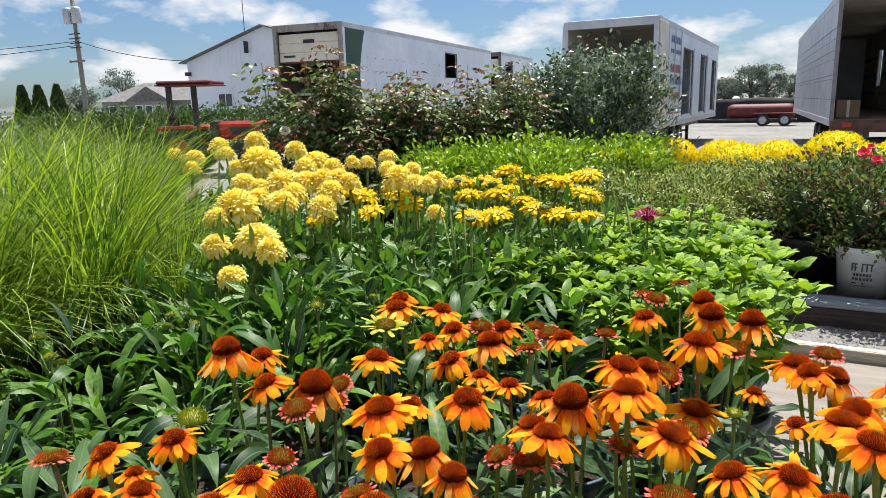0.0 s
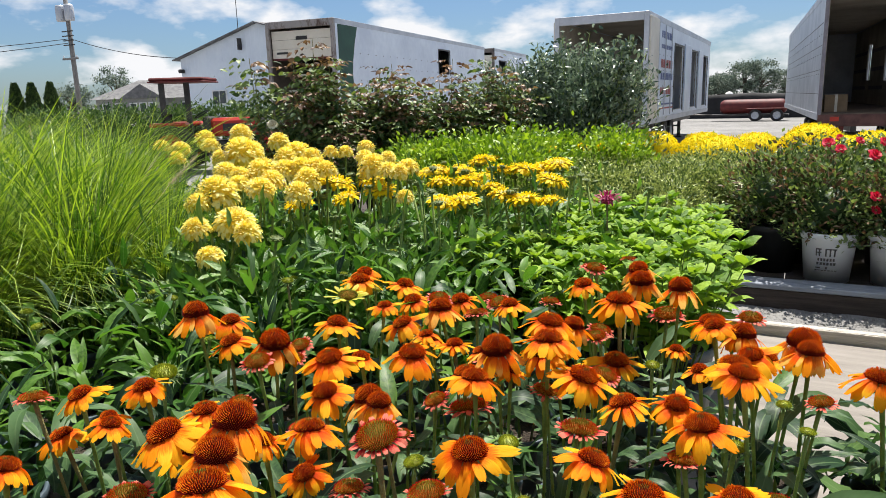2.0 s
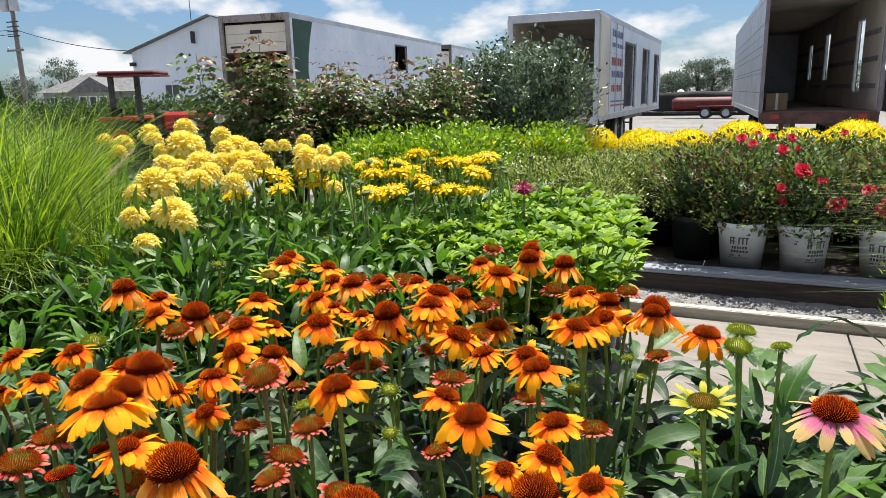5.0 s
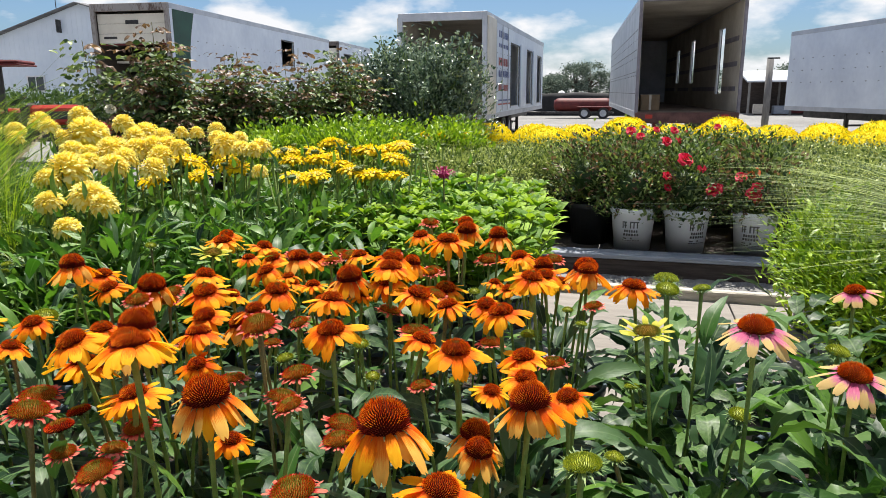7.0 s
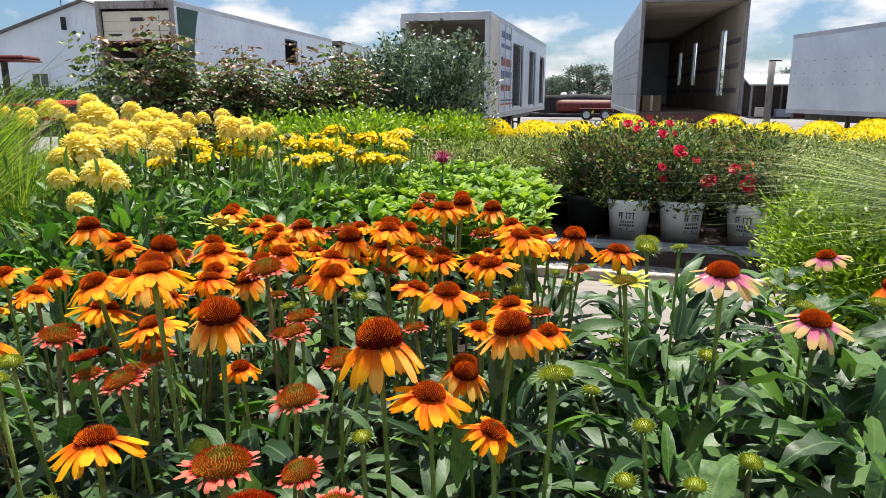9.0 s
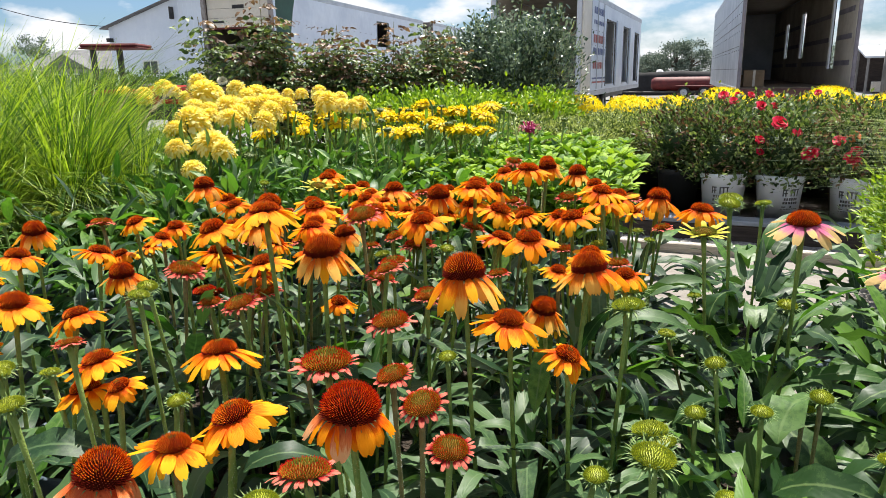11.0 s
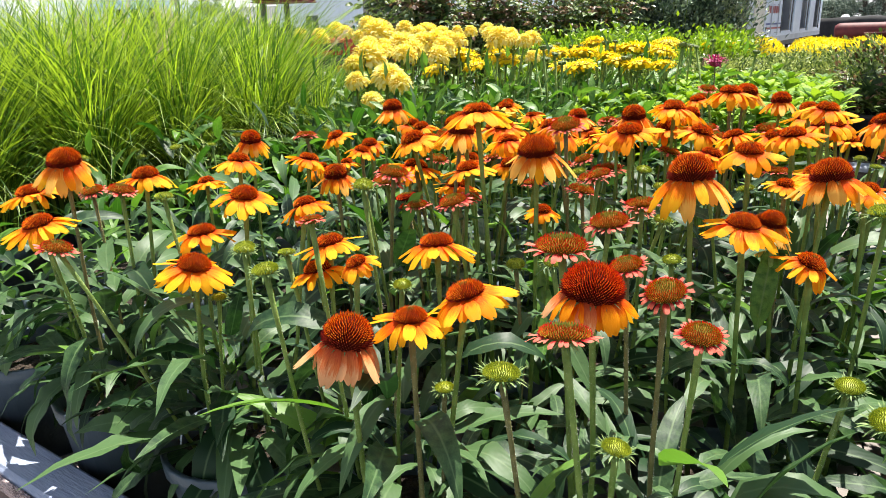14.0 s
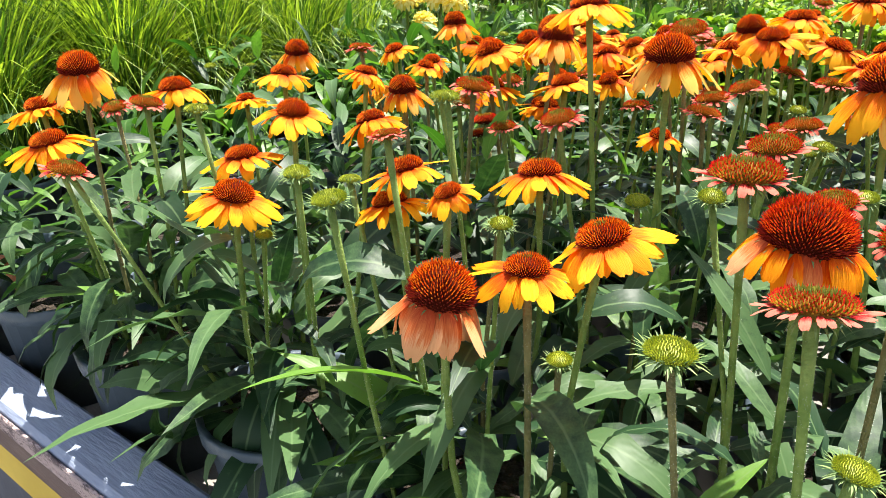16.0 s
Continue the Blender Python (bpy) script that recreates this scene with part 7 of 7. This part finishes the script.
def mound_mesh(seed):
    """A low dome packed with small florets over a leafy body."""
    r = np.random.default_rng(seed)
    p = Pile()
    v, f = lathe([(0.10, 0.0), (0.235, 0.10)] + [(0.265 * math.sin(a), 0.16 + 0.24 * math.cos(a)) for a in np.linspace(1.5, 0.03, 9)], 22)
    v = np.asarray(v) * (1 + r.uniform(-0.035, 0.035, (len(v), 1)))
    p.add(v, f, 0)
    n = 7600
    a, th = np.arccos(r.uniform(-0.25, 1.0, n)), r.uniform(0, 2 * np.pi, n)
    lump = 1 + 0.05 * np.sin(5 * th + seed) * np.sin(a * 4) + r.normal(0, 0.022, n)
    pos = np.stack([0.27 * np.sin(a) * np.cos(th) * lump, 0.27 * np.sin(a) * np.sin(th) * lump, 0.16 + 0.245 * np.cos(a) * lump], 1)
    d = pos - [0, 0, 0.1] + r.normal(0, 0.2, (n, 3))
    scatter(p, DIAM_V, DIAM_F, pos, d, 0.016 * r.uniform(0.6, 1.2, n), r, 0, 0.2)
    k = r.integers(0, n, 260)
    scatter(p, LANCE_V, MINI_F, pos[k], d[k], 0.03 * r.uniform(0.6, 1.2, 260), r, 1, 0.3)
    return p.mesh("foliage", [M_YELLOWMOUND, M_LIME])


MOUND = [mound_mesh(140), mound_mesh(141)]
for _i in range(9):
    _x = -0.78 + _i * 0.46
    bush("yellow_mound", _x, 7.28 + _r.uniform(-0.1, 0.1), DECK, _r.choice(MOUND), "rounded potted shrub covered in bright yellow flowers", "flowering shrub", "yellow mounds", BIG_POT, _r.uniform(0, 360), _r.uniform(0.92, 1.06))
    if _i % 2:
        bush("yellow_mound", _x + 0.2, 6.72, DECK, _r.choice(MOUND), "rounded potted shrub covered in bright yellow flowers", "flowering shrub", "yellow mounds", BIG_POT, _r.uniform(0, 360), 0.95)

POTENT = [leafy_mesh("foliage", 150 + s, M_LIME, 2300, 0.30, 0.47, 0.045, base=0.0, shell=0.45, up=0.6, twigs=16) for s in range(2)]
for _x, _y in ((-0.78, 5.55), (-1.1, 5.9), (-1.5, 5.3), (-1.45, 4.7), (-1.85, 4.6), (-1.9, 5.2), (-1.2, 5.2), (-1.1, 4.55), (-0.8, 6.0), (-1.6, 5.9), (-2.2, 5.0), (-2.1, 5.7)):
    _t = bush("potentilla", _x, _y, DECK, _r.choice(POTENT), "potted lime-leaved shrub with scattered yellow flowers", "shrub", "lime-leaved shrubs", BIG_POT, _r.uniform(0, 360), _r.uniform(0.9, 1.0))
    for _k in range(3):
        part("bloom", GOLDS[0], None, _t, "small yellow flower", pose(_r.uniform(-0.2, 0.2), _r.uniform(-0.25, 0.05), 0.64 + _r.uniform(-0.1, 0.04), _r.uniform(15, 60), 0, 0) @ Matrix.Scale(0.03, 4))

LEAFLET_V, LEAFLET_F, _ = leaf_shape(0.52, 0.8, 0.25, 4, 0.85, 0.1)


def rose_cane_mesh(name, seed, canes, height, wide, leaves=13, size=0.052, bronze=0.25, low=0.25):
    """Arching rose canes with compound leaves of five leaflets that droop from short stalks, bronze at the young tips."""
    r = np.random.default_rng(seed)
    p = Pile()
    for c in range(canes):
        th, k = c * 2.399963 + r.uniform(-0.3, 0.3), math.sqrt((c + 0.6) / canes)
        tip = np.array([math.cos(th) * wide * k, math.sin(th) * wide * k, height * r.uniform(0.72, 1.05) * (1.08 - 0.25 * k)])
        foot = np.array([math.cos(th) * 0.04, math.sin(th) * 0.04, 0.0])
        knee = foot * 0.5 + tip * [0.42, 0.42, 0.6]
        pts = [foot * (1 - t) ** 2 + knee * 2 * t * (1 - t) + tip * t * t for t in np.linspace(0, 1, 7)]
        v, f = tube([tuple(q) for q in pts], [0.0065, 0.006, 0.0055, 0.005, 0.0042, 0.0034, 0.0026], 5, False)
        p.add(v, f, 1)
        for i in range(leaves):
            t = low + (1 - low) * (i + r.uniform(0.2, 0.8)) / leaves
            q = foot * (1 - t) ** 2 + knee * 2 * t * (1 - t) + tip * t * t
            a = i * 2.4 + r.uniform(-0.5, 0.5)
            out = np.array([math.cos(a), math.sin(a), r.uniform(-0.1, 0.6)])
            mat = 2 if t > 0.8 and r.random() < bronze * 2 or r.random() < bronze * 0.4 else 0
            ln = size * r.uniform(1.9, 2.7)
            side = np.array([-out[1], out[0], 0.0])
            for d, w, sgn in ((0.45, 0.8, 1), (0.45, 0.8, -1), (0.75, 0.95, 1), (0.75, 0.95, -1), (1.0, 1.1, 0)):
                at = q + out * ln * d * [1, 1, 0.8] - np.array([0, 0, ln * 0.25 * d * d])
                way = out * (0.55 if sgn else 1.0) + side * sgn + np.array([0, 0, -0.45]) + r.normal(0, 0.18, 3)
                scatter(p, LEAFLET_V, LEAFLET_F, [at], [way], [size * w * r.uniform(0.85, 1.2)], r, mat, 0.65)
    return p.mesh(name, [M_ROSELEAF, M_STEM_RED, M_ROSELEAF_RED])


CANES = [rose_cane_mesh("foliage", 160 + s, 22, 0.95, 0.42, 20, 0.058, 0.16) for s in range(3)]
THIN_CANE = rose_cane_mesh("foliage", 165, 6, 0.5, 0.22, 14, 0.056, 0.12)


def cane_mesh(seed, n, height, mats=None, size=0.062, wide=0.28):
    """Upright leafy shoots that stand above a shrub."""
    r = np.random.default_rng(seed)
    p = Pile()
    for _ in range(n):
        th = r.uniform(0, 6.28)
        e = np.array([math.cos(th) * wide, math.sin(th) * wide, height * r.uniform(0.75, 1.05)])
        pts = [np.array([math.cos(th) * 0.05, math.sin(th) * 0.05, 0.1]), e * [0.5, 0.5, 0.6], e]
        v, f = tube(pts, [0.007, 0.005, 0.003], 5)
        p.add(v, f, 1)
        k = 110
        t = r.uniform(0.3, 1.0, k)
        pos = np.array([pts[1] * 2 * (1 - s) + pts[2] * (2 * s - 1) if s > 0.5 else pts[0] * (1 - 2 * s) + pts[1] * 2 * s for s in t])
        scatter(p, MINI_V, MINI_F, pos + r.normal(0, 0.04, (k, 3)), r.normal(0, 1, (k, 3)) + [0, 0, -0.15], size * r.uniform(0.6, 1.2, k), r, 0, 0.5)
    return p.mesh("cane_growth", mats)


CANEM = [rose_cane_mesh("cane_growth", 170 + s, 6, 1.25, 0.27, 34, 0.062, 0.22, 0.35) for s in range(3)] + [rose_cane_mesh("cane_growth", 173, 2, 1.2, 0.10, 34, 0.062, 0.15, 0.3)]
TALLC = [rose_cane_mesh("tall_cane", 175 + s, 1 + s, 1.55, 0.14, 46, 0.066, 0.15, 0.3) for s in range(2)]
for _x, _y, _s in ((-3.45, 4.75, 0.98), (-3.05, 4.95, 0.95), (-2.75, 5.35, 0.85), (-2.45, 5.3, 0.82), (-3.12, 5.4, 0.72), (-2.3, 5.8, 0.85), (-2.9, 5.9, 0.8), (-2.65, 4.75, 0.6), (-2.0, 6.2, 0.9)):
    _t = bush("climbing_rose", _x, _y, DECK, THIN_CANE if _x < -3.4 else _r.choice(CANES), "tall potted rose with bronze-tipped canes", "rose bush", "tall roses", BIG_POT, _r.uniform(0, 360), _s * 1.06)
    part("cane_growth", CANEM[3 if _x < -3.4 else _r.choice((0, 1, 2))], None, _t, "upright reddish canes", pose(0, 0, 0.22, 0, 0, _r.uniform(0, 360)))
    if _s > 0.94 or _x == -2.45:
        part("tall_cane", TALLC[_x > -3.2], None, _t, "long arching leafy cane", pose(0, 0, 0.12, 0, 0, 140 if _x < -3.2 else 60))
    for _k in range(2):
        part("bloom", ROSES["pale"], None, _t, "cream rose bloom", pose(_r.uniform(-0.2, 0.2), _r.uniform(-0.3, -0.1), 0.75 + _r.uniform(-0.2, 0.2), 45, 0, 0) @ Matrix.Scale(0.036, 4))

SHRUB = [leafy_mesh("foliage", 180 + s, M_SHRUB, 3800, 0.44, 1.04, 0.062, LANCE_V, MINI_F, base=0.0, shell=0.35, up=0.65, twigs=30) for s in range(3)]
SHOOTS = [cane_mesh(190 + s, 15, 1.22, [M_SHRUB, M_STEM, M_SHRUB], 0.06, 0.44) for s in range(2)]
for _x, _y, _s in ((-1.18, 7.2, 1.0), (-1.62, 7.3, 1.02), (-2.1, 7.05, 0.95), (-2.5, 7.2, 0.8), (-1.4, 6.85, 0.9), (-1.9, 7.5, 1.0)):
    _t = bush("evergreen_shrub", _x, _y, DECK, _r.choice(SHRUB), "tall potted evergreen shrub with small glossy dark leaves", "shrub", "evergreen shrubs", BIG_POT, _r.uniform(0, 360), _s)
    part("upper_growth", _r.choice(SHOOTS), None, _t, "upright leafy growth", pose(0, 0, 0.30, 0, 0, _r.uniform(0, 360)))

# ---- nursery rows and trees in the distance ----
HEDGE = [leafy_mesh("foliage", 200 + s, M_HEDGE, 1400, 0.62, 1.05, 0.11, DIAM_V, DIAM_F, base=0.1, shell=0.6, up=0.3, twigs=4) for s in range(3)]


def stock_row(x0, y0, x1, y1, n, s, seed):
    r = random.Random(seed)
    for i in range(n):
        k = i / (n - 1)
        x, y = x0 + (x1 - x0) * k, y0 + (y1 - y0) * k
        bush("row_shrub", x + r.uniform(-0.1, 0.1), y + r.uniform(-0.1, 0.1), ground_z(x, y), r.choice(HEDGE), "clipped dark green field-grown shrub in a row", "shrub", "distant nursery rows", None, r.uniform(0, 360), s * r.uniform(0.92, 1.06))


stock_row(-23.5, 15.6, -16.6, 19.6, 12, 1.15, 1)
stock_row(-26.0, 8.6, -18.0, 13.2, 12, 0.8, 2)
stock_row(-19.0, 6.2, -11.6, 10.1, 11, 0.9, 3)
stock_row(-30.0, 12.0, -21.0, 17.5, 12, 1.1, 4)


def tree(x, y, height, radius, label, seed, conifer=False):
    r = np.random.default_rng(seed)
    t = thing("conifer" if conifer else "tree", pose(x, y, ground_z(x, y)), label, "tree", "distant trees")
    v, f = tube([(0, 0, 0), (0.1, 0, height * 0.4), (0, 0, height * 0.85)], [radius * 0.10, radius * 0.07, 0.03], 8)
    part("trunk", raw("trunk", v, f, M_BARK), None, t)
    p = Pile()
    n = 4200
    if conifer:
        h = r.uniform(0.03, 1, n) ** 1.2
        rad = radius * (1 - h) ** 0.75 * r.uniform(0.6, 1.05, n)
        th = r.uniform(0, 6.28, n)
        pos = np.stack([np.cos(th) * rad, np.sin(th) * rad, h * height], 1)
        d = np.stack([np.cos(th), np.sin(th), 1.4 + 0 * th], 1)
        scatter(p, DIAM_V, DIAM_F, pos, d, radius * 0.38 * r.uniform(0.6, 1.2, n), r, 0, 0.2)
    else:
        k = 26
        th, h = r.uniform(0, 6.28, k), r.uniform(0.16, 0.95, k)
        rad = radius * np.sqrt(np.clip(1 - ((h - 0.50) / 0.50) ** 2, 0.05, 1)) * r.uniform(0.3, 1.0, k)
        c = np.stack([np.cos(th) * rad, np.sin(th) * rad, h * height], 1)
        for q in c[:10]:
            v, f = tube([(0, 0, height * 0.3), tuple(q * [0.5, 0.5, 0.85]), tuple(q)], [radius * 0.05, radius * 0.03, 0.02], 5, False)
            p.add(v, f, 1)
        w = r.integers(0, k, n)
        pos = c[w] + r.normal(0, radius * 0.15, (n, 3)) * [1, 1, 0.7]
        scatter(p, DIAM_V, DIAM_F, pos, r.normal(0, 1, (n, 3)), radius * 0.10 * r.uniform(0.6, 1.3, n), r, 0, 0.2)
    # crowns beyond y = 70 take the leaf colour with haze mixed in
    part("crown", p.mesh("crown", [M_TREE_HAZED if y > 70 else M_TREE, M_BARK]), None, t)


for _k, (_x, _y) in enumerate(((-55.4, 34.4), (-54.2, 35.0), (-52.9, 35.7))):
    tree(_x, _y, 3.5, 0.8, "narrow dark green conifer in a short row", 10 + _k, True)
tree(-97.0, 76.0, 8.0, 3.2, "leafy tree beside the house", 20)
tree(-103.0, 72.5, 5.4, 3.2, "leafy tree beside the house", 21)
for _k, (_x, _y, _h, _w) in enumerate(((-12.5, 168, 7.6, 4.5), (-9.5, 169, 8.0, 4.0), (-17.5, 165, 4.6, 4.2), (-20.5, 164, 4.0, 3.5), (-5.0, 171, 6.2, 2.6), (-2.2, 171, 6.8, 2.6), (1.5, 170, 5.8, 3.2), (14, 150, 6, 4), (30, 150, 6.5, 4.5))):
    tree(_x, _y, _h, _w, "distant leafy tree on the skyline", 30 + _k)
_r = random.Random(77)
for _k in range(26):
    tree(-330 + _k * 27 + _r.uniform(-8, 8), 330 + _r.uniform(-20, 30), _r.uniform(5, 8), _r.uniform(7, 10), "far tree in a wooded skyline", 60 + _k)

# small things by the near rail
_t = thing("plant_label", pose(-0.86, 0.33, DECK + 0.18, 8, -12, 20), "orange plastic plant label pushed into the pot", "plant label")
part("tag", box(-0.018, 0.018, -0.001, 0.001, 0.0, 0.10, 0.0004), M_TERRACOTTA, _t)
